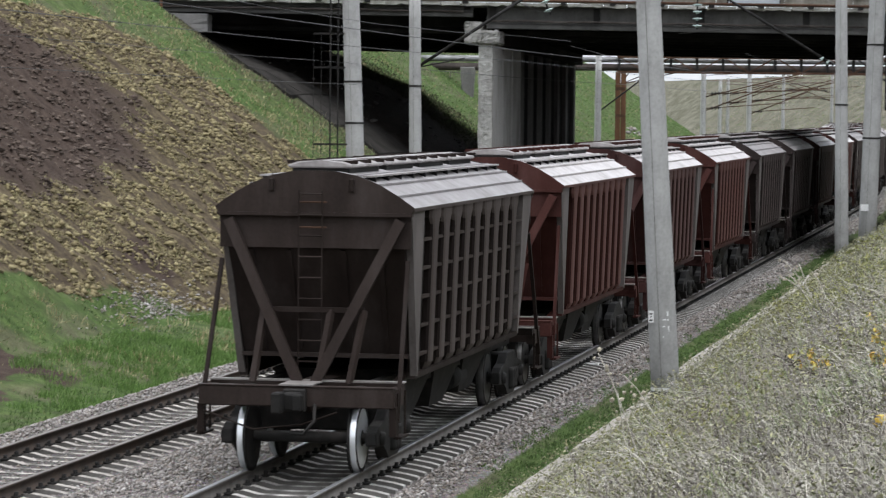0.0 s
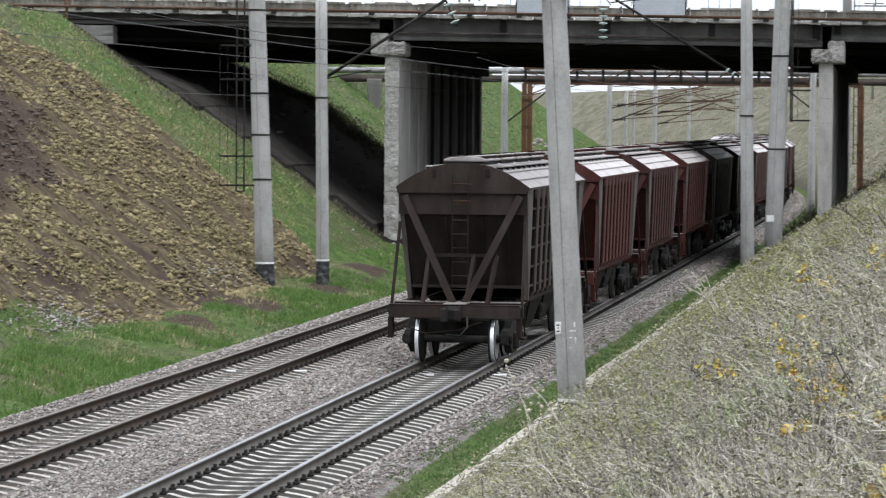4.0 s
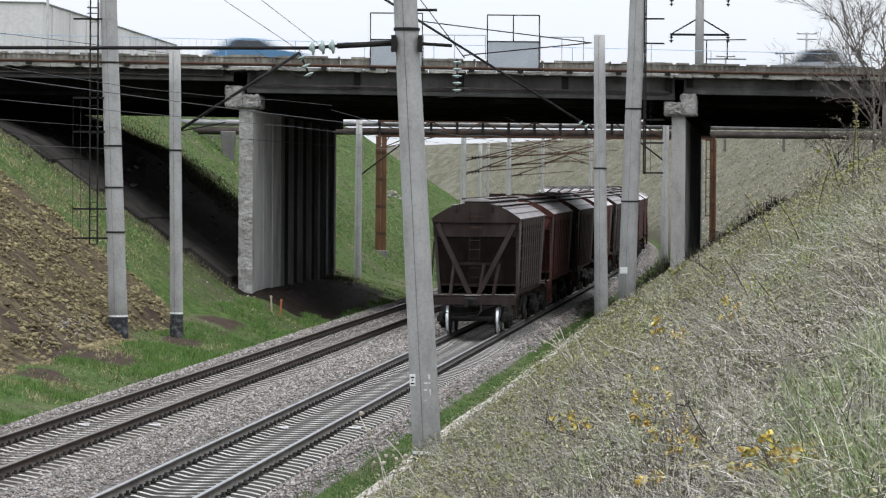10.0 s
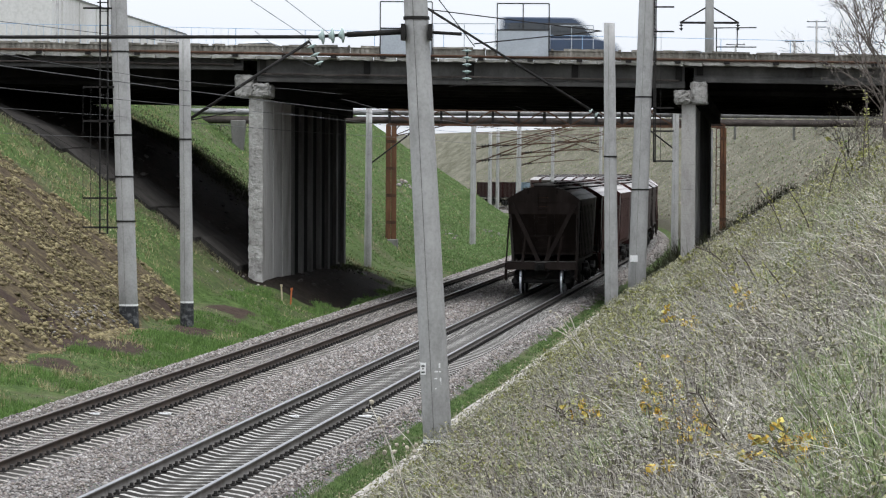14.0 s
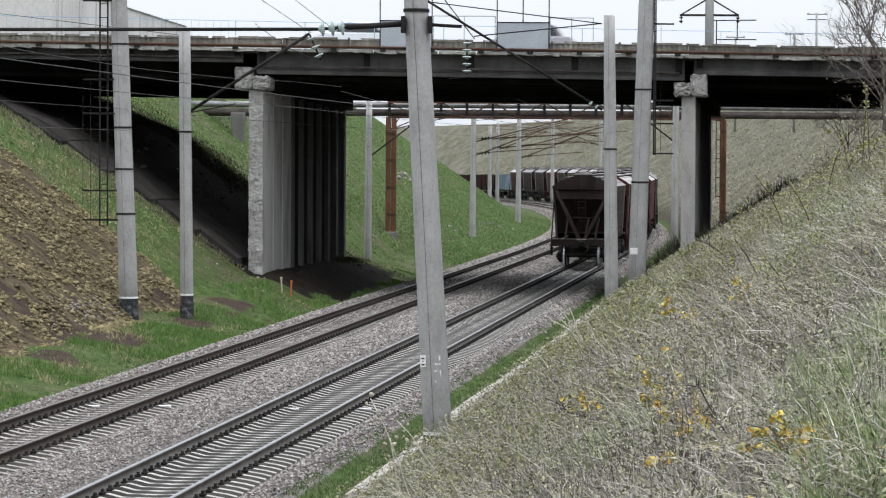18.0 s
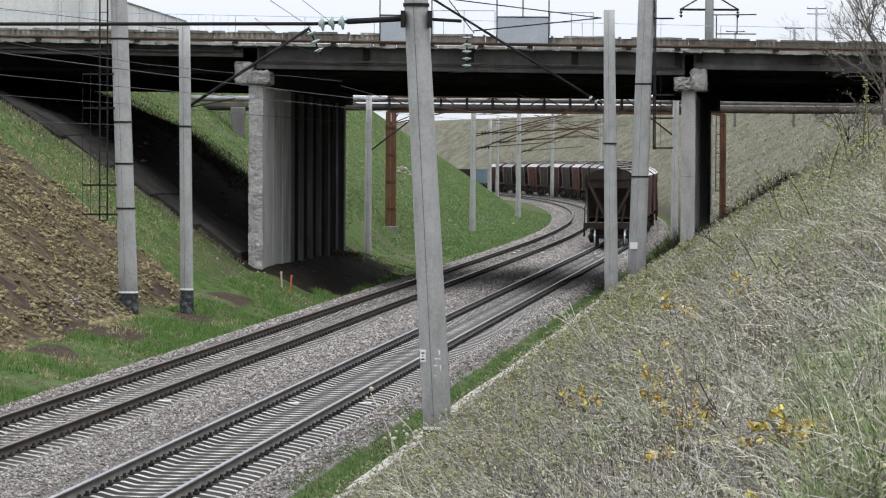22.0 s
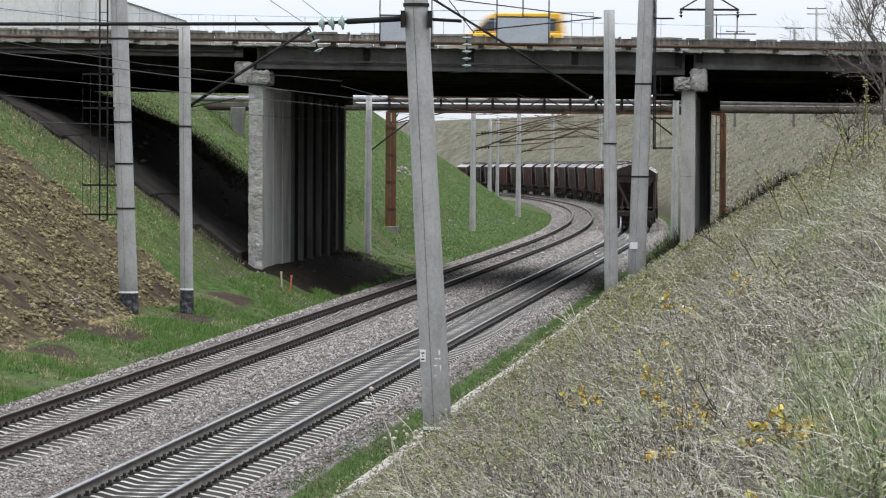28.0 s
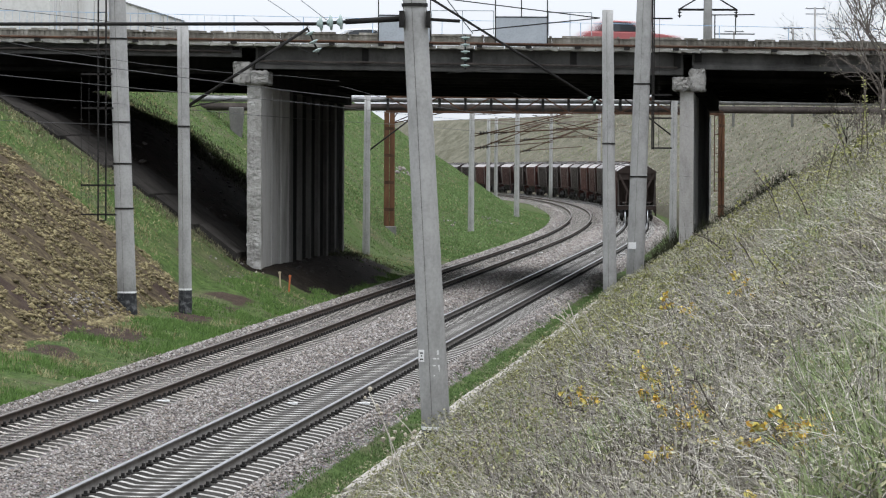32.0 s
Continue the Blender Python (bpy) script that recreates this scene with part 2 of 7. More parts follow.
MAT["bare_steel"] = worn("bright_wheel_rim", (0.8, 0.82, 0.84), (0.5, 0.5, 0.5), (0.85, 0.87, 0.9), 5, 30, 0.35, metal=0.6, relief=0.05)
MAT["pipe"] = worn("pipe_cladding", (0.24, 0.24, 0.24), (0.12, 0.115, 0.11), (0.42, 0.42, 0.42), 1.5, 12, 0.45, metal=0.5)
MAT["brown_pipe"] = worn("stained_pipe_cladding", (0.06, 0.05, 0.045), (0.025, 0.021, 0.019), (0.13, 0.113, 0.103), 1.5, 12, 0.6, metal=0.2)
MAT["stake_orange"] = worn("faded_orange_paint", (0.42, 0.13, 0.05), (0.25, 0.08, 0.035), (0.5, 0.2, 0.1), 6, 30, 0.8)
MAT["stake_wood"] = worn("pale_stake_wood", (0.42, 0.36, 0.25), (0.27, 0.22, 0.15), (0.5, 0.45, 0.34), 6, 30, 0.85)
MAT["rusty_tube"] = worn("rust_brown_tube", (0.14, 0.10, 0.085), (0.08, 0.06, 0.05), (0.2, 0.16, 0.14), 3, 20, 0.8)
MAT["wire"] = worn("bronze_wire", (0.06, 0.06, 0.06), (0.04, 0.04, 0.04), (0.09, 0.09, 0.09), 3, 20, 0.6)
MAT["glass_green"] = worn("insulator_glass", (0.33, 0.41, 0.39), (0.22, 0.3, 0.28), (0.55, 0.62, 0.6), 8, 30, 0.15, relief=0.05)
MAT["sign_grey"] = worn("grey_painted_sheet", (0.36, 0.39, 0.42), (0.30, 0.32, 0.35), (0.42, 0.45, 0.48), 1.2, 20, 0.6)
MAT["blue_rail"] = worn("blue_painted_rail", (0.25, 0.38, 0.55), (0.18, 0.28, 0.42), (0.4, 0.5, 0.62), 3, 20, 0.5)
MAT["wall_white"] = worn("whitewashed_wall", (0.56, 0.54, 0.53), (0.36, 0.33, 0.31), (0.68, 0.665, 0.655), 0.25, 5, 0.9, streak=(1, 1, 0.3))
MAT["roof_grey"] = worn("grey_sheet_roof", (0.2, 0.2, 0.2), (0.12, 0.12, 0.12), (0.3, 0.3, 0.3), 0.8, 8, 0.7)
MAT["asphalt"] = worn("asphalt", (0.05, 0.05, 0.05), (0.035, 0.035, 0.035), (0.08, 0.08, 0.078), 0.6, 30, 0.9)


def wagon_paint(name, base):
    dark = tuple(v * 0.45 for v in base)
    light = tuple(min(1, v * 1.4 + 0.02) for v in base)
    return worn(name, base, dark, light, 1.4, 22, 0.6, relief=0.25, streak=(1, 1, 0.25), vary=0.12, spec=0.07)


GUSSET = worn("dusty_gusset", (0.115, 0.1, 0.094), (0.05, 0.042, 0.039), (0.19, 0.173, 0.166), 1.4, 18, 0.65, streak=(1, 1, 0.3))
PALE_STEEL = worn("dusty_steel_plate", (0.2, 0.185, 0.175), (0.09, 0.08, 0.075), (0.3, 0.285, 0.275), 2.0, 18, 0.7)
# four coats for each colour: sound paint, faded ends, dusty ribs, and the shaded plate between the ribs
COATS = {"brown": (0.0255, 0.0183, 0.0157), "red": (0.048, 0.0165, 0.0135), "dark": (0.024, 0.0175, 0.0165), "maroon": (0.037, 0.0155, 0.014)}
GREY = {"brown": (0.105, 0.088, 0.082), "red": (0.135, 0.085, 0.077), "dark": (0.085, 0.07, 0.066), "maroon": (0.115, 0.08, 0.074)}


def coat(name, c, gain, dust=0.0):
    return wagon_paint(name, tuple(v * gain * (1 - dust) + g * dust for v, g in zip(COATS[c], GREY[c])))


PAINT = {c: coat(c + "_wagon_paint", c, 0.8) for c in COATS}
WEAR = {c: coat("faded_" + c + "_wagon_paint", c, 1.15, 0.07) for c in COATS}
# dust and the light on the ribs' outer faces in one paler coat
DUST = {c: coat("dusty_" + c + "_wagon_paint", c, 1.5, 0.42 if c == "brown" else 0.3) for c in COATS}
# half as bright: shade between the ribs is put into the paint
RECESS_SHADE = {c: coat("deep_" + c + "_wagon_paint", c, 0.5) for c in COATS}
MAT["hatch"] = worn("dusty_hatch", (0.25, 0.232, 0.225), (0.11, 0.098, 0.092), (0.40, 0.38, 0.375), 2.5, 18, 0.6)
# darker tread copy for wheels that lie in the shade of the bogies
MAT["shade_tread"] = worn("worn_wheel_tread", (0.12, 0.115, 0.11), (0.06, 0.06, 0.06), (0.2, 0.2, 0.2), 5, 30, 0.45, metal=0.6, relief=0.05)
MAT["roof_sheet"] = worn("dusty_roof_sheet", (0.245, 0.23, 0.23), (0.13, 0.115, 0.11), (0.36, 0.345, 0.345), 1.2, 18, 0.55)
MAT["roof_light"] = worn("pale_roof_sheet", (0.44, 0.415, 0.41), (0.22, 0.19, 0.185), (0.56, 0.54, 0.535), 1.2, 18, 0.55)

# ---- the line: train track (s along it, side to the right, height over the rail heads) ----
def line_heading(s):
    u = np.clip(np.asarray(s, float) - 151.08, 0, 44.06)
    return 0.1107 - (u * u / (2 * 44.06) + np.clip(np.asarray(s, float) - 195.14, 0, 400)) / 1290.0


GRID = np.arange(-400, 4000, 0.5)
_h = line_heading(GRID)
_x = np.concatenate([[0], np.cumsum((np.sin(_h[1:]) + np.sin(_h[:-1])) * 0.25)])
_y = np.concatenate([[0], np.cumsum((np.cos(_h[1:]) + np.cos(_h[:-1])) * 0.25)])
_x += -10.136 - np.interp(0, GRID, _x)
_y -= np.interp(0, GRID, _y)


def fall(s):
    return -0.0962e-4 * np.clip(np.asarray(s, float) - 160, 0, 400) ** 2


def line_xyz(s, side, z):
    s, side = np.asarray(s, float), np.asarray(side, float)
    a = line_heading(s)
    return np.stack([np.interp(s, GRID, _x) + side * np.cos(a), np.interp(s, GRID, _y) - side * np.sin(a), fall(s) + z], -1)


def on_line(s, side=0.0, z=0.0):
    return Vector([float(v) for v in line_xyz(s, side, z)])


def line_pose(s, side=0.0, z=0.0):
    p = on_line(s, side, z)
    return pose(*p, 0, 0, -math.degrees(float(line_heading(s))))


TRACKS = {"train": 0.0, "free": -4.27}


def smooth(a, b, v):
    t = np.clip((np.asarray(v, float) - a) / (b - a), 0, 1)
    return t * t * (3 - 2 * t)


def toe_left(s):
    return -10.1 + 0 * np.asarray(s, float)


def ground_z(s, side):
    """Height of the ground beside the line, without its relief."""
    s, side = np.broadcast_arrays(np.asarray(s, float), np.asarray(side, float))
    z = np.full(s.shape, -0.2)
    for c, d in ((0.0, 0.10), (-4.27, 0.045)):
        z = z - d * smooth(1.6, 1.35, np.abs(side - c))
    z = z - 0.24 * smooth(1.75, 2.35, side) - 0.28 * smooth(6.15, 6.75, -side)
    right = -0.44 + np.clip(side - 3.0, 0, None) * 0.6
    z = np.where(side > 3.0, np.minimum(right, 8.95 + 4.1 * smooth(172, 430, s)), z)
    toe = toe_left(s)
    left = -0.48 + (0.5 + 0.62 * smooth(100, 118, s) * smooth(152, 140, s)) * smooth(6.9, 10.0, -side) + np.clip(toe - side, 0, None) * (0.76 - 0.09 * smooth(165, 200, s))
    left = left - 0.45 * np.clip(left - 6.0, 0, None) * smooth(112.5, 116.5, s) * smooth(152, 142, s)
    z = np.where(side < -6.8, np.minimum(left, 8.9 + 0.55 * smooth(150, 200, s)), z)
    return z + fall(s)

# ---- ground ----
def ground_material():
    m, n, l, b = nodes_of("cutting_ground")
    co = n.new("ShaderNodeTexCoord").outputs["Object"]

    def attr(name):
        a = n.new("ShaderNodeAttribute")
        a.attribute_name = name
        return a.outputs["Fac"]
    patch, tuft, fine = noise_node(n, l, co, 0.35, 5), noise_node(n, l, co, 3.0, 5, 0.7), noise_node(n, l, co, 14, 4, 0.7)
    grass = ramp(n, l, tuft, [(0.25, (0.024, 0.036, 0.013)), (0.5, (0.058, 0.092, 0.028)), (0.75, (0.115, 0.165, 0.055))])
    soil = ramp(n, l, tuft, [(0.3, (0.07, 0.058, 0.043)), (0.7, (0.155, 0.13, 0.098))])
    grass = mixc(n, l, ramp(n, l, patch, [(0.46, (0, 0, 0)), (0.64, (0.6, 0.6, 0.6))]), grass, soil)
    grass = mixc(n, l, ramp(n, l, noise_node(n, l, co, 0.9, 4), [(0.45, (0, 0, 0)), (0.65, (0.2, 0.2, 0.2))]), grass, (0.12, 0.125, 0.06))
    clay = ramp(n, l, tuft, [(0.25, (0.032, 0.024, 0.018)), (0.5, (0.08, 0.062, 0.042)), (0.8, (0.2, 0.165, 0.09))])
    brown = ramp(n, l, tuft, [(0.25, (0.03, 0.021, 0.017)), (0.7, (0.08, 0.059, 0.048))])
    dry = ramp(n, l, tuft, [(0.25, (0.035, 0.031, 0.022)), (0.5, (0.07, 0.063, 0.046)), (0.8, (0.13, 0.118, 0.09))])
    dry = mixc(n, l, ramp(n, l, patch, [(0.5, (0, 0, 0)), (0.7, (0.6, 0.6, 0.6))]), dry, (0.09, 0.098, 0.058))
    vor = n.new("ShaderNodeTexVoronoi")
    vor.inputs["Scale"].default_value = 22
    l.new(co, vor.inputs["Vector"])
    stone = ramp(n, l, vor.outputs["Distance"], [(0.0, (0.47, 0.43, 0.405)), (0.35, (0.30, 0.268, 0.25)), (0.7, (0.04, 0.036, 0.034))])
    tint = mixc(n, l, 0.5, stone, vor.outputs["Color"], "SOFT_LIGHT")
    stone = mixc(n, l, 0.5, tint, ramp(n, l, tuft, [(0.3, (0.13, 0.12, 0.112)), (0.7, (0.29, 0.268, 0.25))]))

    def blend(fac, a, c, soft=0.5):
        k = math_node(n, l, "ADD", fac, math_node(n, l, "MULTIPLY", math_node(n, l, "SUBTRACT", tuft, 0.5), soft))
        return mixc(n, l, ramp(n, l, k, [(0.42, (0, 0, 0)), (0.58, (1, 1, 1))]), a, c)
    c = blend(attr("dry"), grass, dry, 1.2)
    c = mixc(n, l, attr("hill"), c, ramp(n, l, tuft, [(0.25, (0.068, 0.068, 0.045)), (0.5, (0.118, 0.117, 0.084)), (0.8, (0.19, 0.186, 0.14))]))
    c = mixc(n, l, math_node(n, l, "MULTIPLY", attr("hill"), 0.6), c, ramp(n, l, noise_node(n, l, co, 0.5, 6, 0.75, (1, 0.35, 1)), [(0.35, (0.065, 0.068, 0.042)), (0.5, (0.13, 0.12, 0.09)), (0.66, (0.22, 0.205, 0.165))]))
    c = blend(attr("clay"), c, clay, 0.8)
    c = blend(attr("brown"), c, brown, 0.8)
    # near-black soil: bare ground with the bridge's shade in its colour
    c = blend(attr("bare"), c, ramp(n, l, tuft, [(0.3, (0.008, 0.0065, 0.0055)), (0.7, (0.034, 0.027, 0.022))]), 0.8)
    stone = mixc(n, l, math_node(n, l, "MULTIPLY", attr("oil"), math_node(n, l, "ADD", tuft, 0.3), True), stone, (0.03, 0.027, 0.025))
    c = blend(attr("ballast"), c, stone, 0.5)
    l.new(c, b.inputs["Base Color"])
    b.inputs["Roughness"].default_value = 0.95
    b.inputs["Specular IOR Level"].default_value = 0.05
    h = mixc(n, l, 0.5, tuft, fine)
    h2 = mixc(n, l, attr("ballast"), h, vor.outputs["Distance"])
    bump(n, l, b, h2, 0.8, 0.12)
    return m


def fbm(x, y, scale, seed, octaves=4):
    """Smooth value noise on arrays, about -1 to 1."""
    out, amp, tot = np.zeros(np.broadcast(x, y).shape), 1.0, 0.0
    for o in range(octaves):
        u, v = x * scale * 2 ** o + 17.3 * seed + 5.1 * o, y * scale * 2 ** o + 9.7 * seed
        i, j = np.floor(u), np.floor(v)
        fu, fv = u - i, v - j
        fu, fv = fu * fu * (3 - 2 * fu), fv * fv * (3 - 2 * fv)

        def h(a, b):
            r = np.sin(a * 127.1 + b * 311.7 + seed * 3.3) * 43758.5453
            return (r - np.floor(r)) * 2 - 1
        val = (h(i, j) * (1 - fu) + h(i + 1, j) * fu) * (1 - fv) + (h(i, j + 1) * (1 - fu) + h(i + 1, j + 1) * fu) * fv
        out += val * amp
        tot += amp
        amp *= 0.5
    return out / tot


def clay_mask(s, side):
    """Freshly dug clay on the slope before the bridge, with a browner heart."""
    edge = 1.5 * fbm(s, side, 0.12, 3) + 0.5 * fbm(s, side, 0.7, 4)
    clay = smooth(0.7, -0.6, side - toe_left(s) + 2.1 * smooth(80, 62, s) + 0.7 * edge) * smooth(108.6, 104.8, s + 0.7 * edge + 1.3 * np.clip(-side - 18, 0, 4)) * smooth(-21.5, -20.3, side + 0.4 * edge)
    heart = np.exp(-(((s - 82.5) / 12.5) ** 2) - ((side + 17.8) / 3.8) ** 2 + 0.5 * edge)
    return clay, heart * 1.1


def relief(s, side):
    clay, heart = clay_mask(s, side)
    bank = smooth(-6.9, -8.5, side) + smooth(3.0, 4.2, side)
    z = bank * (0.16 * fbm(s, side, 0.25, 1) + 0.05 * fbm(s, side, 1.1, 2))
    clods = np.abs(fbm(s, side, 1.3, 5, 3)) + 0.6 * np.abs(fbm(s, side, 2.4, 6, 1))
    return z + np.maximum(clay, heart) * (0.2 * clods + 0.2 * fbm(s, side, 0.45, 7)) * smooth(-9, -11, side)


# dark weed patches, ground near black: place along the line, side, half-length, half-width
DARK_PATCHES = ((31, 9.72, 2.2, 0.16), (25.5, 9.85, 1.3, 0.13), (16.6, 9.6, 0.9, 0.10), (14.0, 10.02, 0.6, 0.08), (45, 8.6, 3.0, 0.3), (60, 7.4, 4.0, 0.4), (38, 10.3, 2.0, 0.2), (72, 9.0, 5.0, 0.4), (22, 8.6, 1.2, 0.14))


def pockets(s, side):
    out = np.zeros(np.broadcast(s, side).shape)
    for s0, l0, a, b in DARK_PATCHES:
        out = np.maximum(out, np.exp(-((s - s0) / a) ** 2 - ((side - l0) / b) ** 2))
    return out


def earth_patch(s, side):
    """Bare earth showing through the grass between the track and the bank."""
    return smooth(0.16, 0.3, fbm(s, side, 0.33, 97)) * smooth(-7.9, -8.5, side) * smooth(-14, -12, side) * smooth(116, 110, s)


def build_ground():
    s = np.concatenate([np.arange(-60, 20, 4), np.arange(20, 58, 0.6), np.arange(58, 136, 0.3), np.arange(136, 175, 0.6), np.arange(175, 300, 1.5), np.arange(300, 560, 5), [600, 700, 900, 1300, 2000, 3200]])
    side = np.concatenate([[-1100, -700, -400, -200, -120, -80, -60, -45, -36, -31], np.arange(-28, -6.4, 0.27), np.arange(-6.4, 3.2, 0.3), np.arange(3.2, 22, 0.5), [23, 25, 30, 40, 60, 90, 150, 300, 700, 1600]])
    S, L = np.meshgrid(s, side, indexing="ij")
    P = line_xyz(S, L, 0)
    P[..., 2] = ground_z(S, L) + relief(S, L)
    nv = len(side)
    idx = np.arange(len(s) * nv).reshape(len(s), nv)
    quads = np.stack([idx[:-1, :-1], idx[:-1, 1:], idx[1:, 1:], idx[1:, :-1]], -1).reshape(-1, 4)
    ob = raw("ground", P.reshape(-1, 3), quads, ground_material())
    clay, heart = clay_mask(S, L)
    # bare soil left under the bridge; the bridge's shade painted on both slopes
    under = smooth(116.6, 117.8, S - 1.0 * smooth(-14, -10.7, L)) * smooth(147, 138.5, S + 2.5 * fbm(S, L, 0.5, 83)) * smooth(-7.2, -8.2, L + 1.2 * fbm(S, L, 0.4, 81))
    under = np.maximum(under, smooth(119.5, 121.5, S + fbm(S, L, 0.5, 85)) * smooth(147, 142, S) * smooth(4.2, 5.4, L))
    masks = {
        "ballast": smooth(2.25, 1.95, L) * smooth(-6.75, -6.4, L),
        "dry": smooth(2.9, 3.2, L) * (1 - 0.25 * smooth(12, 18, L)) + 0.25 * smooth(-20, -26, L),
        "oil": sum(0.75 * smooth(0.75, 0.5, np.abs(np.abs(L - c) - 0.2)) + 0.55 * smooth(0.3, 0.1, np.abs(np.abs(L - c) - 1.0)) for c in (0.0, -4.27)) * (0.06 + 0.94 * smooth(205, 150, S)) * np.where(L < -2, 0.55, 1.0),
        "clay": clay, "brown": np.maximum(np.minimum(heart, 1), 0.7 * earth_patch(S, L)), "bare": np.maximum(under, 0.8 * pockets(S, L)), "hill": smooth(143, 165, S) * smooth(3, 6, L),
    }
    for name, v in masks.items():
        a = ob.data.attributes.new(name, "FLOAT", "POINT")
        a.data.foreach_set("value", v.astype(np.float32).ravel())
    ob.data.polygons.foreach_set("use_smooth", np.ones(len(quads), bool))
    return tagged(ob, "grassy railway cutting with ballast, dug clay and dry weeds", "ground", kind="structure")


ground = build_ground()


# ---- railway tracks ----
RAIL = [(-0.075, 0.0), (0.075, 0.0), (0.075, 0.012), (0.012, 0.03), (0.01, 0.13), (0.035, 0.14), (0.037, 0.17), (0.03, 0.178)]
RAIL = RAIL + [(-x, z) for x, z in RAIL[:1:-1]]


def rail(name, side, parent, head):
    s = np.concatenate([np.arange(30, 150, 2.0), np.arange(150, 460, 2.5)])
    prof = np.array(RAIL)
    V = np.stack([line_xyz(s, side + x, z - 0.178) for x, z in prof], 1)
    k = len(prof)
    idx = np.arange(len(s) * k).reshape(len(s), k)
    q = np.stack([idx[:-1], np.roll(idx[:-1], -1, 1), np.roll(idx[1:], -1, 1), idx[1:]], -1)
    ob = raw(name, V.reshape(-1, 3), q.reshape(-1, 4), MAT["rail_flank" if side > -2 else "rail_side"], parent)
    ob.data.materials.append(head)
    mi = np.zeros((len(s) - 1, k), np.int32)
    top = [i for i in range(k) if prof[i, 1] > 0.16 and prof[(i + 1) % k, 1] > 0.16]
    mi[:, top] = 1
    ob.data.polygons.foreach_set("material_index", mi.ravel())
    return ob


def sleeper_mesh(material):
    """Concrete sleeper: raised seats under the rails, a lower waist, sloped flanks."""
    bm = bmesh.new()
    prof = [(-1.35, -0.07), (-1.2, -0.035), (-0.98, 0.0), (-0.58, 0.0), (-0.38, -0.05), (0, -0.06)]
    prof = prof + [(-x, z) for x, z in prof[-2::-1]]
    rings = []
    for x, z in prof:
        rings.append([bm.verts.new((x, y, h)) for y, h in ((-0.13, -0.2), (-0.085, z), (0.085, z), (0.13, -0.2))])
    for a, c in zip(rings[:-1], rings[1:]):
        for i in range(3):
            bm.faces.new((a[i], a[i + 1], c[i + 1], c[i]))
    bm.faces.new(rings[0][::-1])
    bm.faces.new(rings[-1])
    me = finish("sleeper", bm, material)
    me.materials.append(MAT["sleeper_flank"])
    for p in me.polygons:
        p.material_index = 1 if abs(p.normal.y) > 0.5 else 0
    return me


def build_track(side, head, label, concrete):
    t = empty("railway_track", line_pose(90, side, -0.18), label, "railway track", "railway tracks", "structure")
    back = t.matrix_basis.inverted()
    for g in (-0.795, 0.795):
        r = rail("rail", side + g, None, head)
        r.data.transform(back)
        r.parent = t
    me = sleeper_mesh(oil_stain(concrete))
    step = 0.543
    near = np.arange(38, 38 + 300 * step, step)
    for s in near:
        sl = share("sleeper", me, t, back @ line_pose(s + random.uniform(-0.02, 0.02), side, -0.178))
        if min(abs(s - 67.4), abs(s - 168.0)) < 0.272:
            for x0, x1, z in ((-0.58, -0.32, -0.018), (0.93, 1.22, 0.002)):
                bm = bmesh.new()
                box(bm, x0, x1, -0.085, 0.085, z - 0.03, z + 0.004)
                part("lime_mark", bm, MAT["white_paint"], sl, "white lime mark")
    # far sleepers in one mesh
    tmpl = np.array([v.co[:] for v in me.vertices])
    tf = [list(p.vertices) for p in me.polygons if len(p.vertices) == 4]
    V, F = [], []
    for i, s in enumerate(np.arange(near[-1] + step, 440, step)):
        V.append(line_xyz(s + tmpl[:, 1], side + tmpl[:, 0], tmpl[:, 2] - 0.178))
        F += [[a + i * len(tmpl) for a in f] for f in tf]
    ob = raw("far_sleepers", np.concatenate(V), F, concrete)
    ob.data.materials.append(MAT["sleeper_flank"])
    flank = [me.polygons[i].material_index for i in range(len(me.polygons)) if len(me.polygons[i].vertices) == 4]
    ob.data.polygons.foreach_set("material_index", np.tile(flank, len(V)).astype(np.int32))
    ob.data.transform(back)
    ob.parent = t
    tagged(ob, kind="stuff")
    # rail fastenings: a plate with a bolt on either side of each rail
    for g in (-0.795, 0.795):
        V, F = [], []
        cube = np.array([(x, y, z) for z in (0, 1) for y in (-0.5, 0.5) for x in (-0.5, 0.5)], float)
        cf = np.array(((0, 2, 3, 1), (4, 5, 7, 6), (0, 1, 5, 4), (2, 6, 7, 3), (0, 4, 6, 2), (1, 3, 7, 5)))
        n = 0
        for s in np.arange(38, 240, step):
            for dx in (-0.115, 0.115):
                for w, d, h in ((0.1, 0.16, 0.035), (0.05, 0.06, 0.085)):
                    V.append(line_xyz(s + cube[:, 1] * d, side + g + dx + cube[:, 0] * w, cube[:, 2] * h - 0.185))
                    F.append(cf + 8 * n)
                    n += 1
        ob = raw("rail_fastenings", np.concatenate(V), np.concatenate(F), MAT["dark_steel"])
        ob.data.transform(back)
        ob.parent = t
        tagged(ob, kind="stuff")
    return t


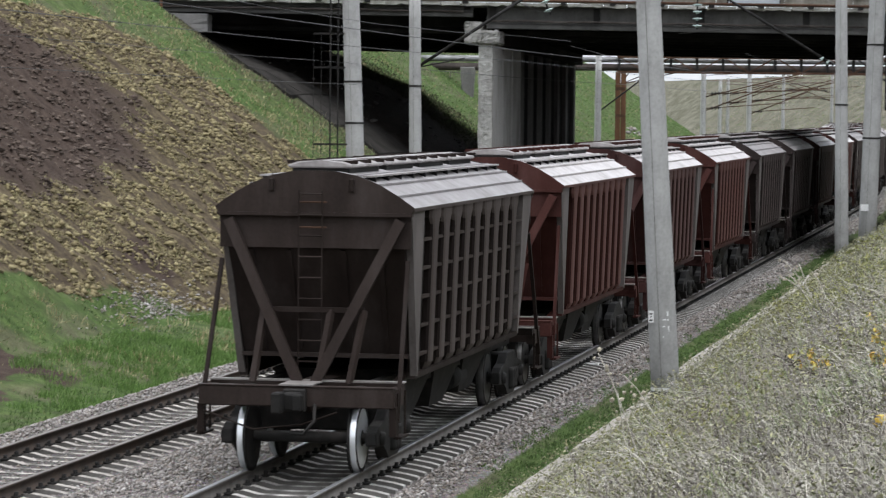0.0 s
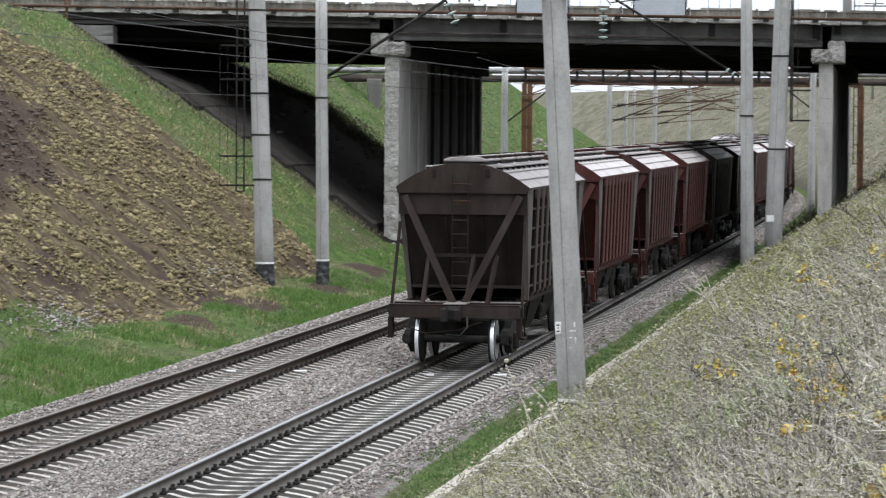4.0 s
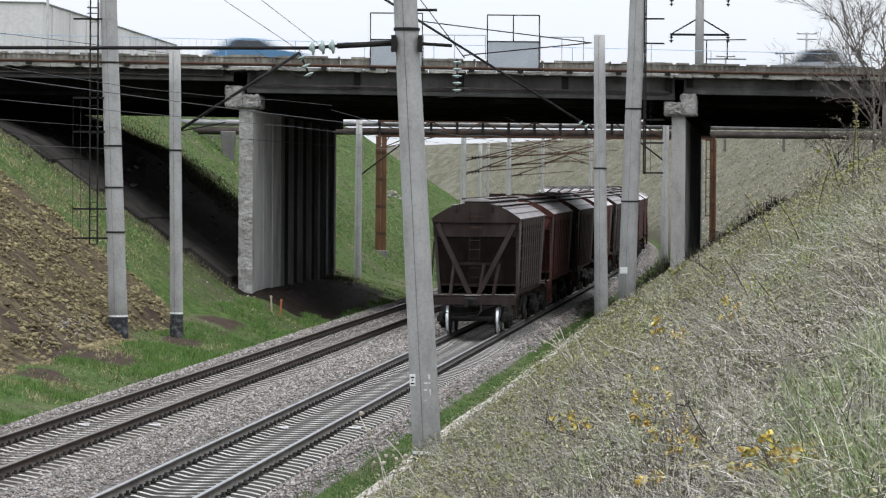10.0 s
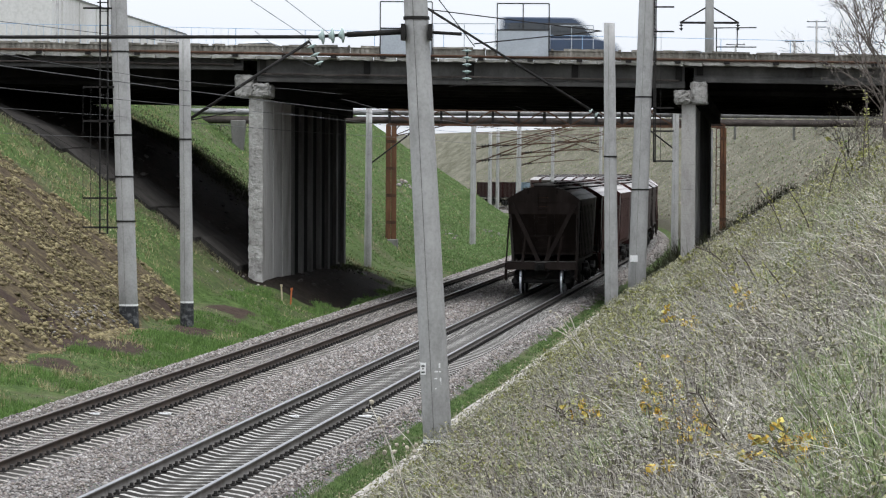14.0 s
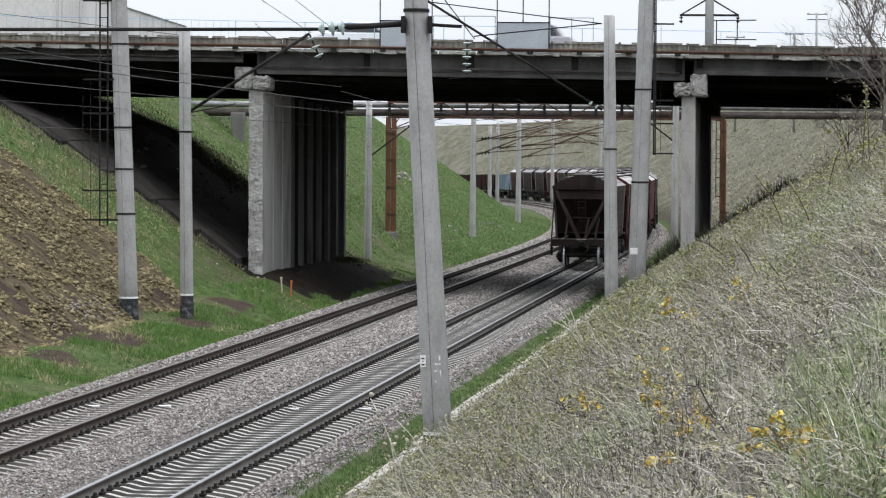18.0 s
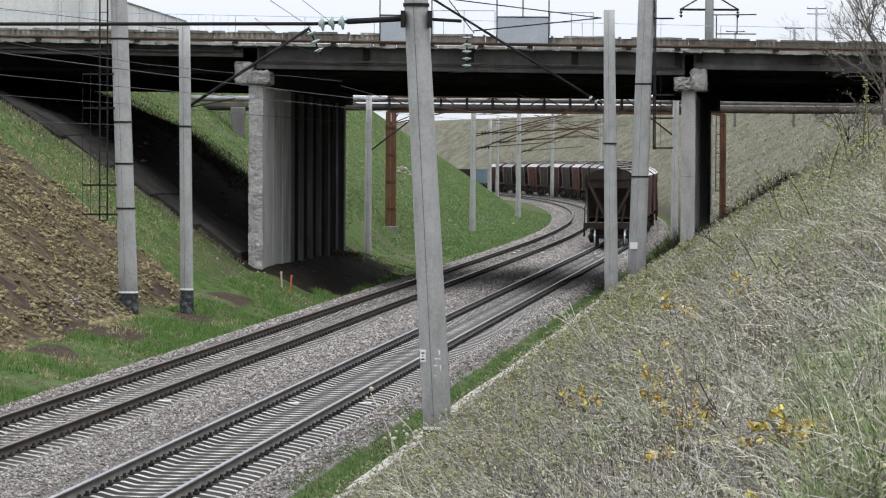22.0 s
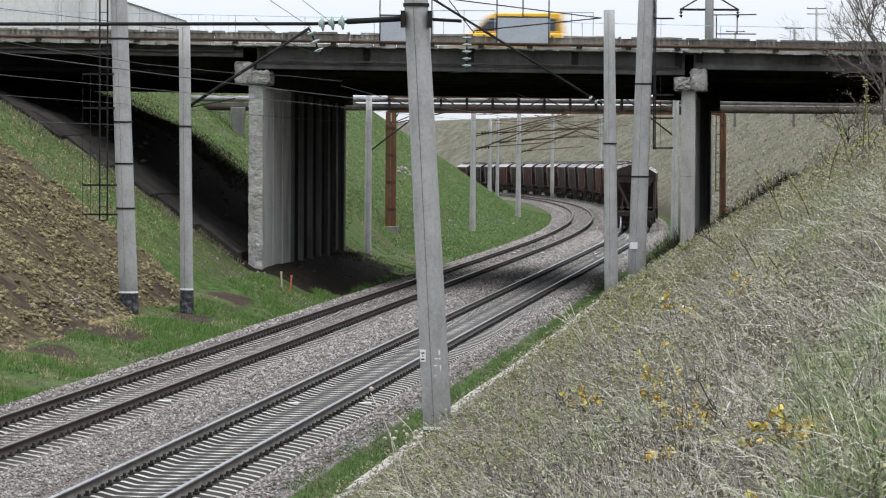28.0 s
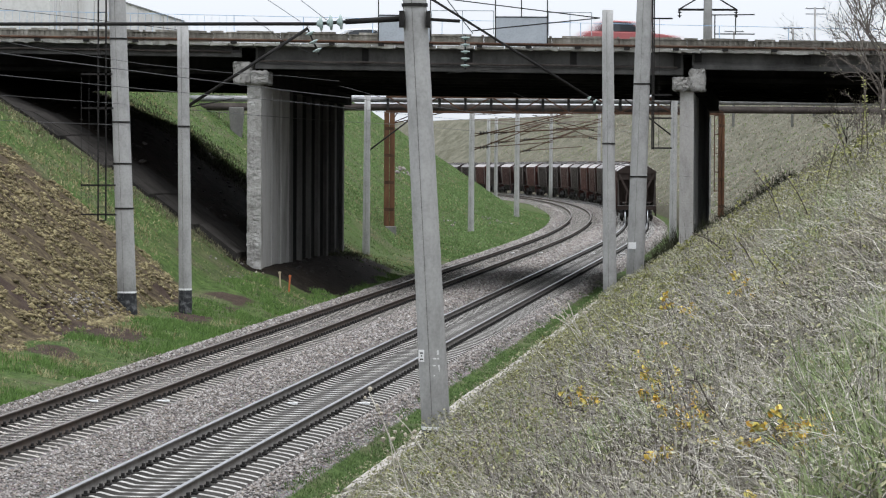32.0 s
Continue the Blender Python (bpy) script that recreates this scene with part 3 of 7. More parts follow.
# ---- concrete kerb of the drain ----
def build_kerb():
    k = empty("drain_kerb", line_pose(90, 2.95, -0.4), "cracked pale concrete drain kerb along the slope foot", "kerb", kind="structure")
    back = k.matrix_basis.inverted()
    for i in range(92):
        s0 = 44 + i * 1.0
        if random.random() < 0.06:
            continue
        bm = bmesh.new()
        dz, dl = random.uniform(-0.01, 0.01) + 0.02 * math.sin(i * 0.31), random.uniform(-0.012, 0.012) + 0.04 * math.sin(i * 0.17)
        prof = [(-0.2, -0.3), (-0.19, 0.03), (-0.16, 0.06), (0.2, 0.17), (0.25, -0.3)]
        a = [bm.verts.new(on_line(s0 + random.uniform(0.02, 0.05), 2.95 + dl + x, -0.42 + z + dz)) for x, z in prof]
        b = [bm.verts.new(on_line(s0 + 0.985, 2.95 + dl + x, -0.42 + z + dz)) for x, z in prof]
        bm.faces.new(a)
        bm.faces.new(b[::-1])
        for j in range(5):
            bm.faces.new((a[j], b[j], b[(j + 1) % 5], a[(j + 1) % 5]))
        ob = part("kerb_slab", bm, MAT["kerb"], None)
        ob.data.transform(back)
        ob.parent = k
    return k


# ---- road bridge over the line ----
FRONT, BACK = 137.0, 163.0


def deck(x, y, z):
    """Bridge levels fall gently along the road and towards the far side."""
    return Vector((x, y, z - 0.011 * min(max(x, -40), 40) - 0.02 * (y - FRONT)))


def deck_box(bm, x0, x1, y0, y1, z0, z1):
    for v in box(bm, x0, x1, y0, y1, z0, z1):
        v.co = deck(*v.co)


def spall(bm, cuts, depth, seed):
    """Breaks up flat faces into a rough, chipped surface."""
    rnd = random.Random(seed)
    bmesh.ops.subdivide_edges(bm, edges=bm.edges[:], cuts=cuts, use_grid_fill=True)
    for v in bm.verts:
        v.co += Vector((rnd.gauss(0, 1), rnd.gauss(0, 1), rnd.gauss(0, 1))) * depth * 0.4
        if rnd.random() < 0.12:
            v.co.y += depth * rnd.uniform(0.3, 1.2)


PIERS = (-8.05, 10.5)


def build_bridge():
    b = empty("road_bridge", None, "three-span concrete road bridge with stained girders and parapets", "bridge")
    spans = [(-27.5, -8.6, 9.0, 0.6), (-8.0, 10.35, 8.52, 0.12), (10.75, 30.0, 8.78, 0.4)]
    for x0, x1, low, hang in spans:
        for i in range(9):
            y = FRONT + 0.25 + i * (BACK - FRONT - 0.5) / 8
            bm = bmesh.new()
            drop = low - (0.0 if i == 0 else hang)
            deck_box(bm, x0, x1, y - 0.12, y + 0.12, drop + 0.25, 9.47)
            prof = [(-0.3, 0.0), (0.3, 0.0), (0.3, 0.16), (0.12, 0.3), (-0.12, 0.3), (-0.3, 0.16)]
            a = [bm.verts.new(deck(x0, y + u, drop + w)) for u, w in prof]
            c = [bm.verts.new(deck(x1, y + u, drop + w)) for u, w in prof]
            bm.faces.new(a), bm.faces.new(c[::-1])
            for j in range(6):
                bm.faces.new((a[j], c[j], c[(j + 1) % 6], a[(j + 1) % 6]))
            # inner girders are coloured dark for the shade below the deck
            part("girder", bm, MAT["shade_concrete" if i else "grey_concrete"], b)
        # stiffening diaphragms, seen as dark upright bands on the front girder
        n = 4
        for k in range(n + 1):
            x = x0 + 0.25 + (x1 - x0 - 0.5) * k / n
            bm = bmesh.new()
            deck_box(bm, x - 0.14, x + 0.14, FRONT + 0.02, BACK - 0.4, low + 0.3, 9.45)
            part("diaphragm", bm, MAT["shade_concrete"], b)
    # deck slabs with ragged pale edges
    x = -27.5
    while x < 29.5:
        w = random.uniform(0.7, 2.1)
        bm = bmesh.new()
        front, under = FRONT - 0.45, 9.47
        n = max(2, int(w / 0.22))
        edge = [x + (w - 0.04) * j / n for j in range(n + 1)]
        rows = []
        for u in edge:
            dy, dz = random.uniform(-0.02, 0.07), random.uniform(-0.03, 0.045)
            rows.append([bm.verts.new(deck(u, front + dy, 9.6)), bm.verts.new(deck(u, front + dy + random.uniform(0, 0.03), under + dz)), bm.verts.new(deck(u, FRONT + 1.6, under)), bm.verts.new(deck(u, FRONT + 1.6, 9.6))])
        for p, q in zip(rows[:-1], rows[1:]):
            for j in range(4):
                bm.faces.new((p[j], q[j], q[(j + 1) % 4], p[(j + 1) % 4]))
        bm.faces.new(rows[0]), bm.faces.new(rows[-1][::-1])
        part("edge_slab", bm, MAT["slab"], b)
        x += w
    bm = bmesh.new()
    deck_box(bm, -40, 40, FRONT + 1.6, BACK + 0.2, 9.44, 9.58)
    part("roadway", bm, MAT["asphalt"], b, "dark asphalt roadway")
    for x0, x1 in ((-560, -40), (40, 560)):
        bm = bmesh.new()
        deck_box(bm, x0, x1, FRONT + 1.6, BACK + 0.2, 9.0, 9.58)
        part("approach_road", bm, MAT["asphalt"], b, "asphalt approach road")
    # parapet: upright panels with narrow ribs and a flat coping
    panels = []
    for k in range(5):
        bm = bmesh.new()
        box(bm, 0.0, 2.885, 0.05, 0.2, 0.0, 0.4)
        for j in range(13):
            box(bm, 0.03 + j * 0.22, 0.13 + j * 0.22, 0.0, 0.06, 0.04, 0.36)
        # crumbled coping: short lengths of uneven height
        u = -0.005
        while u < 2.88:
            v = min(2.89, u + random.uniform(0.12, 0.5))
            box(bm, u, v, -0.03 + random.uniform(-0.015, 0.02), 0.25, 0.38, 0.47 + random.choice((0.0, 0.0, 0.0, -0.04, -0.07, 0.012)))
            u = v
        panels.append(finish("parapet_panel", bm, MAT["parapet"]))
    x = -33.0
    while x < 36:
        for y in (FRONT - 0.3, BACK - 0.1):
            share("parapet_panel", random.choice(panels), b, Matrix.Translation(deck(x, y, 9.62 + random.uniform(-0.02, 0.02))) @ pose(0, 0, 0, random.uniform(-1.5, 1.5), random.uniform(0.3, 0.95), random.uniform(-0.4, 0.4)))
        x += 2.9
    # conduit along the lower flange of the front girder
    for x0, x1, z in ((-27.0, -8.7, 9.22), (-7.9, 10.2, 8.84)):
        bm = bmesh.new()
        path_tube(bm, [deck(x, FRONT - 0.14, z + 0.02 * math.sin(x * 1.7)) for x in np.arange(x0, x1, 1.5)], 0.05, 6)
        part("conduit", bm, MAT["brown_pipe"], b, "grimy conduit along the girder")
    # service pipe on brackets along the front edge
    bm = bmesh.new()
    path_tube(bm, [deck(x, FRONT - 0.55, 9.7) for x in np.arange(-33, 36, 3)], 0.055, 8)
    part("service_pipe", bm, MAT["rust"], b, "thin rusty service pipe")
    for x in np.arange(-32, 34, 2.1):
        bm = bmesh.new()
        c = deck(x, FRONT - 0.5, 9.6)
        box(bm, c.x - 0.12, c.x + 0.12, c.y - 0.12, c.y + 0.2, c.z - 0.06, c.z + 0.05)
        part("pipe_bracket", bm, MAT["dark_steel"], b)
    # piers: a row of columns on a wall under a stepped cap
    for i, x in enumerate(PIERS):
        m = 1 if i == 0 else -1
        slant = lambda v: deck(v.x + 0.111 * (v.y - FRONT), v.y, v.z)
        bm = bmesh.new()
        hi, lo = ((-0.85, -0.1), (-0.1, 0.62)) if m == 1 else ((0.12, 0.8), (-0.6, 0.12))
        for (u0, u1), top in ((hi, 8.78), (lo, 8.42)):
            for v in box(bm, x + u0, x + u1, FRONT - 0.35, FRONT + 1.2, 7.85, top):
                v.co = slant(v.co)
        bmesh.ops.bevel(bm, geom=bm.edges[:], offset=0.07, segments=1, affect="EDGES", clamp_overlap=True)
        spall(bm, 5, 0.05, 31 + i)
        part("pier_cap", bm, MAT["rough_block"], b, "spalled pier cap")
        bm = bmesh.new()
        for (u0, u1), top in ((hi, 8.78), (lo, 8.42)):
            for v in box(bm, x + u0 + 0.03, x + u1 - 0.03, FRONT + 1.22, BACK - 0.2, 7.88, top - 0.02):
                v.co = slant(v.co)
        part("pier_cap", bm, MAT["shade_concrete"], b, "pier cap darkened as in shade")
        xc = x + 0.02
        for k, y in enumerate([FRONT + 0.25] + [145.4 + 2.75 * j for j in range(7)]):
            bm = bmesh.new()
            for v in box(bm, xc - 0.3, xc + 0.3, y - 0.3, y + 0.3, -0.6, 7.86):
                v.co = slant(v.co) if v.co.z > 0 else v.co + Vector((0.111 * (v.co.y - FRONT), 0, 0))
            part("pier_column", bm, MAT["half_shade_concrete" if k else "pale_concrete"], b, "concrete column darkened for the shade" if k else "", 0.03)
        for y0, y1 in ((137.62, 139.85), (140.05, 142.3), (142.55, 144.8)):
            bm = bmesh.new()
            for v in box(bm, xc - 0.27, xc + 0.27, y0, y1, -0.6, 7.83):
                v.co = slant(v.co) if v.co.z > 0 else v.co + Vector((0.111 * (v.co.y - FRONT), 0, 0))
            part("pier_panel", bm, MAT["pale_concrete"], b, "stained concrete panel", 0.02)
        high = 0.54 if i == 0 else 1.08
        for k in range(15 if i == 0 else 7):
            bm = bmesh.new()
            w = random.uniform(0.285, 0.31) if i == 0 else 0.3
            z0 = -0.15 + k * high
            for v in box(bm, xc - w, xc + w, FRONT - 0.09, FRONT + 0.1, z0, z0 + high - 0.012):
                v.co = slant(v.co)
            if i == 0:
                spall(bm, 2, 0.022, 51 + k)
            part("facing_block", bm, MAT["pale_concrete" if i else "rough_block"], b, "", 0.006 if i else 0.0)
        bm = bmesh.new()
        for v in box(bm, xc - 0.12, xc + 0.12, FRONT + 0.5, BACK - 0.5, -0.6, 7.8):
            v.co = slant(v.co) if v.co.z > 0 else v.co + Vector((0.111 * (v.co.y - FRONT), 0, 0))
        part("pier_wall", bm, MAT["shade_concrete"], b, "wall between the columns, darkened as in shade")
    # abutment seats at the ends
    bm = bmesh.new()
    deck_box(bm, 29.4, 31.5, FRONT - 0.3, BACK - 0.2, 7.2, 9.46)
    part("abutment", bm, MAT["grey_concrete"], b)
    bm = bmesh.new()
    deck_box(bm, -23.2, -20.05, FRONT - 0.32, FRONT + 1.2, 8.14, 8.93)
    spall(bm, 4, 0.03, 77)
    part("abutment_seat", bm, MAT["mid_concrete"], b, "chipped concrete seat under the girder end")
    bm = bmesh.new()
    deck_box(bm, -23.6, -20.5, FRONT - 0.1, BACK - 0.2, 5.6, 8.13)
    part("abutment", bm, MAT["shade_concrete"], b, "abutment wall darkened as in shade")
    bm = bmesh.new()
    tube(bm, deck(-22.03, FRONT - 0.45, 7.6), deck(-22.03, FRONT - 0.45, 10.0), 0.06)
    part("drain_pipe", bm, MAT["rust_post"], b, "rusty drain pipe at the girder end")
    return b


def paving_edge(side):
    """Where the paved slope begins along the line."""
    return 119.2 - 0.74 * np.clip(-np.asarray(side, float) - 10.8, 0, 7.2)


def build_slope_paving():
    """Concrete slabs that pave the slope along the bridge's edge."""
    b = empty("slope_paving", None, "grimy concrete slabs, darkened as in shade, paving the slope under the bridge", "paving", kind="structure")
    for i in range(3):
        for j in range(8):
            l0 = -10.7 - j * 1.45
            s0 = float(paving_edge(l0 - 0.7)) + i * 2.1
            if random.random() < 0.08:
                continue
            bm = bmesh.new()
            lift = random.uniform(0.02, 0.09)
            q = [(s0, l0), (s0 + 2.06, l0), (s0 + 2.06, l0 - 1.41), (s0, l0 - 1.41)]
            a = [bm.verts.new(on_line(u, v, float(ground_z(u, v)) + 0.1 + lift)) for u, v in q]
            c = [bm.verts.new(on_line(u, v, float(ground_z(u, v)) - 0.25)) for u, v in q]
            bm.faces.new(a), bm.faces.new(c[::-1])
            for k in range(4):
                bm.faces.new((a[k], c[k], c[(k + 1) % 4], a[(k + 1) % 4]))
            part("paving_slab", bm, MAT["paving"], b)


def scale_about_eye(root, k):
    """Scales a thing about the camera's eye, so it keeps its place in the view."""
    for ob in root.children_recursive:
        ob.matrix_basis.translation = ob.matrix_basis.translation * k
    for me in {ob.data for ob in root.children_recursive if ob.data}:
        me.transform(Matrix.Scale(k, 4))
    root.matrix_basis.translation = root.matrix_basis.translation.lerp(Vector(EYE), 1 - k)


BRIDGE_EYE_SCALE = 0.875


def build_screens(b):
    """Safety screens over the overhead line: tube frames with a grey sheet in the lower half."""
    rails = []
    for x0, x1, sheet in ((-2.72, -0.5, True), (2.28, 4.5, True)):
        sc = empty("safety_screen", Matrix.Translation(deck(x0, FRONT - 0.42, 9.74)), "grey sheet safety screen on a tube frame over the wires", "safety screen", "bridge screens")
        rails.append(sc)
        w = x1 - x0
        bm = bmesh.new()
        box(bm, 0, w, -0.015, 0.015, 0, 1.12)
        part("sheet", bm, MAT["sign_grey"], sc)
        for a, c in (((0, 0, 0), (0, 0, 2.25)), ((w, 0, 0), (w, 0, 2.25)), ((w / 2, 0, 1.12), (w / 2, 0, 2.25)), ((0, 0, 2.25), (w, 0, 2.25)), ((0, 0, 1.12), (w, 0, 1.12))):
            bm = bmesh.new()
            beam(bm, a, c, 0.05, 0.05)
            part("frame_tube", bm, MAT["dark_steel"], sc)
    for x0, x1 in ((-0.45, 2.2), (4.55, 6.4)):
        g = empty("guard_frame", Matrix.Translation(deck(x0, FRONT - 0.25, 10.1)), "thin grey tube guard frame on the bridge parapet", "railing", "bridge screens")
        rails.append(g)
        w = x1 - x0
        for u in (0.0, 0.5, 1.0):
            bm = bmesh.new()
            beam(bm, (w * u, 0, 0), (w * u, 0, 1.0), 0.035, 0.035)
            part("post", bm, MAT["sign_grey"], g)
        bm = bmesh.new()
        beam(bm, (0, 0, 1.0), (w, 0, 1.0), 0.035, 0.035)
        part("top_rail", bm, MAT["sign_grey"], g)
    r = empty("handrail", Matrix.Translation(deck(0, FRONT + 1.3, 9.6)), "thin blue handrail along the bridge footway", "railing")
    bm = bmesh.new()
    path_tube(bm, [(a, 0, 1.2 - 0.017 * a) for a in np.arange(-33, 36, 3.0)], 0.013, 6)
    part("rail", bm, MAT["blue_rail"], r)
    for x in np.arange(-33, -9, 0.32):
        bm = bmesh.new()
        beam(bm, (x, 0, -0.02 - 0.011 * x), (x, 0, 1.2 - 0.017 * x), 0.012, 0.012)
        part("baluster", bm, MAT["blue_rail"], r)
    for x in np.arange(-9, 36, 3.0):
        bm = bmesh.new()
        beam(bm, (x, 0, -0.02 - 0.011 * x), (x, 0, 1.2 - 0.017 * x), 0.03, 0.03)
        part("post", bm, MAT["blue_rail"], r)
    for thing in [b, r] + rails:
        scale_about_eye(thing, BRIDGE_EYE_SCALE)


# ---- masts ----
def mast(base, height, r0, r1, lean=(0, 0), black=0.0, bands=(), label="", name="overhead_line_mast"):
    """A tapered concrete mast; lean is the shift of its top."""
    e = empty(name, Matrix.Translation(base), label, "mast", "overhead line masts")
    top = Vector((lean[0], lean[1], height))
    at = lambda z: top * (z / height)
    rad = lambda z: r0 + (r1 - r0) * z / height
    bm = bmesh.new()
    n = 20
    rings = []
    for k in range(9):
        z = -0.5 + (height + 0.5) * k / 8
        c = at(z)
        rings.append([bm.verts.new((c.x + rad(z) * math.cos(2 * math.pi * i / n), c.y + rad(z) * math.sin(2 * math.pi * i / n), z)) for i in range(n)])
    for a, c in zip(rings[:-1], rings[1:]):
        for i in range(n):
            f = bm.faces.new((a[i], a[(i + 1) % n], c[(i + 1) % n], c[i]))
            f.smooth = True
    bm.faces.new(rings[0][::-1]), bm.faces.new(rings[-1])
    part("shaft", bm, MAT["concrete"], e)
    # casting seam facing the line
    for ang in (-104, 76):
        bm = bmesh.new()
        d = Vector((math.cos(radians(ang)), math.sin(radians(ang)), 0))
        beam(bm, at(0.4) + d * rad(0.4), at(height - 0.1) + d * rad(height - 0.1), 0.009, 0.009, d)
        part("casting_seam", bm, MAT["seam"], e)
    def ring(z0, z1, material, pname, extra=0.006):
        bm = bmesh.new()
        rr = [[bm.verts.new((at(z).x + (rad(z) + extra) * math.cos(2 * math.pi * i / n), at(z).y + (rad(z) + extra) * math.sin(2 * math.pi * i / n), z)) for i in range(n)] for z in (z0, z1)]
        for i in range(n):
            bm.faces.new((rr[0][i], rr[0][(i + 1) % n], rr[1][(i + 1) % n], rr[1][i]))
        part(pname, bm, material, e)
    if black:
        ring(-0.3, black, MAT["black_paint"], "painted_base")
        ring(black, black + 0.06, MAT["white_paint"], "white_band")
    for z in bands:
        ring(z - 0.03, z + 0.03, MAT["dark_steel"], "clamp", 0.02)
    return e


def insulator(parent, p, q, discs=3, r=0.13, material=None):
    """A string of glass discs between p and q, in the parent's space."""
    p, q = Vector(p), Vector(q)
    d = (q - p)
    rot = d.to_track_quat("Z", "Y").to_matrix().to_4x4()
    ob = empty("insulator", Matrix.Translation(p) @ rot)
    ob.parent = parent
    bm = bmesh.new()
    lathe(bm, [(0.03, 0), (0.03, d.length)], 8)
    part("rod", bm, MAT["dark_steel"], ob)
    for i in range(discs):
        z = d.length * (i + 0.5) / discs
        bm = bmesh.new()
        lathe(bm, [(0.04, z - 0.05), (r * 0.9, z - 0.03), (r, z - 0.015), (r * 0.95, z + 0.005), (r * 0.5, z + 0.02), (0.045, z + 0.06)], 14)
        part("disc", bm, material or MAT["glass_green"], ob, "pale green glass disc")
    return ob


def bar(parent, name, p, q, r, material=None, n=8):
    bm = bmesh.new()
    tube(bm, p, q, r, n=n)
    return part(name, bm, material or MAT["dark_steel"], parent)


NEAR = on_line(57.5, 3.76, -0.3)


# ---- hopper wagons ----
def wheel_mesh():
    bm = bmesh.new()
    lathe(bm, [(0.10, -0.09), (0.40, -0.05), (0.43, -0.07), (0.505, -0.065), (0.505, -0.035), (0.475, -0.03), (0.472, 0.065), (0.43, 0.07), (0.40, 0.02), (0.10, 0.06)], 28, "x")
    return finish("wheel", bm, MAT["dark_steel"])


WHEEL = wheel_mesh()


def rim_mesh():
    bm = bmesh.new()
    lathe(bm, [(0.474, -0.028), (0.4765, -0.02), (0.4755, 0.05), (0.472, 0.058)], 28, "x")
    return finish("tread", bm, MAT["bare_steel"])


TREAD = rim_mesh()


def bogie(parent, y, tread=None):
    b = empty("bogie", Matrix.Translation((0, y, 0)))
    b.parent = parent
    sets = []
    for dy in (-0.925, 0.925):
        w = empty("wheelset", Matrix.Translation((0, dy, 0.475)))
        w.parent = b
        bm = bmesh.new()
        lathe(bm, [(0.065, -1.08), (0.085, -0.8), (0.08, 0), (0.085, 0.8), (0.065, 1.08)], 12, "x")
        me = finish("axle", bm, MAT["dark_steel"])
        # wheels, treads and axle turn together on the wheelset
        w_me = [("axle", me, Matrix.Identity(4))]
        for g in (-1, 1):
            w_me += [("wheel", WHEEL, Matrix.Diagonal((g, 1, 1, 1)) @ Matrix.Translation((0.795, 0, 0))), ("tread", TREAD, Matrix.Diagonal((g, 1, 1, 1)) @ Matrix.Translation((0.795, 0, 0)))]
        bm = bmesh.new()
        for nm, mesh, m in w_me:
            start = len(bm.verts)
            fstart = len(bm.faces)
            bm.from_mesh(mesh)
            bm.verts.ensure_lookup_table(), bm.faces.ensure_lookup_table()
            bmesh.ops.transform(bm, matrix=m, verts=bm.verts[start:])
            for f in bm.faces[fstart:]:
                f.material_index = 1 if nm == "tread" else 0
        me = finish("wheelset", bm, MAT["dark_steel"])
        me.materials.append(tread or MAT["shade_tread"])
        bpy.data.objects.remove(w)
        w = share("wheelset", me, b, Matrix.Translation((0, dy, 0.475)))
        sets.append(w)
    for g in (-1, 1):
        bm = bmesh.new()
        prof = [(-1.24, 0.58), (-1.05, 0.66), (-0.65, 0.7), (-0.38, 0.88), (0.38, 0.88), (0.65, 0.7), (1.05, 0.66), (1.24, 0.58), (1.24, 0.4), (1.05, 0.36), (0.75, 0.38), (0.55, 0.28), (0.35, 0.14), (-0.35, 0.14), (-0.55, 0.28), (-0.75, 0.38), (-1.05, 0.36), (-1.24, 0.4)]
        prism(bm, prof, g * 1.04 - 0.08, g * 1.04 + 0.08)
        part("side_frame", bm, MAT["dark_steel"], b, "", 0.015)
        for dy in (-0.925, 0.925):
            bm = bmesh.new()
            prof = [(0.1, -0.05), (0.11, 0.0), (0.09, 0.05), (0.04, 0.06)]
            lathe(bm, [(r, g * h) for r, h in prof], 12, "x", (g * 1.13, dy, 0.475))
            part("axle_box", bm, MAT["dark_steel"], b)
        for dy in (-0.18, 0.0, 0.18):
            bm = bmesh.new()
            lathe(bm, [(0.075, 0.24), (0.085, 0.3), (0.075, 0.36), (0.085, 0.42), (0.075, 0.48), (0.085, 0.54), (0.075, 0.6)], 10, "z", (g * 1.12, dy, 0))
            part("spring", bm, MAT["dark_steel"], b)
    bm = bmesh.new()
    box(bm, -0.95, 0.95, -0.2, 0.2, 0.5, 0.86)
    part("bolster", bm, MAT["dark_steel"], b, "", 0.03)
    return sets


HALF, EAVE, WIDE = 5.54, 3.70, 1.45
ROOF = [(-WIDE, EAVE), (-1.22, 3.86), (-0.95, 4.02), (-0.62, 4.15), (-0.3, 4.21), (0, 4.22), (0.3, 4.21), (0.62, 4.15), (0.95, 4.02), (1.22, 3.86), (WIDE, EAVE)]


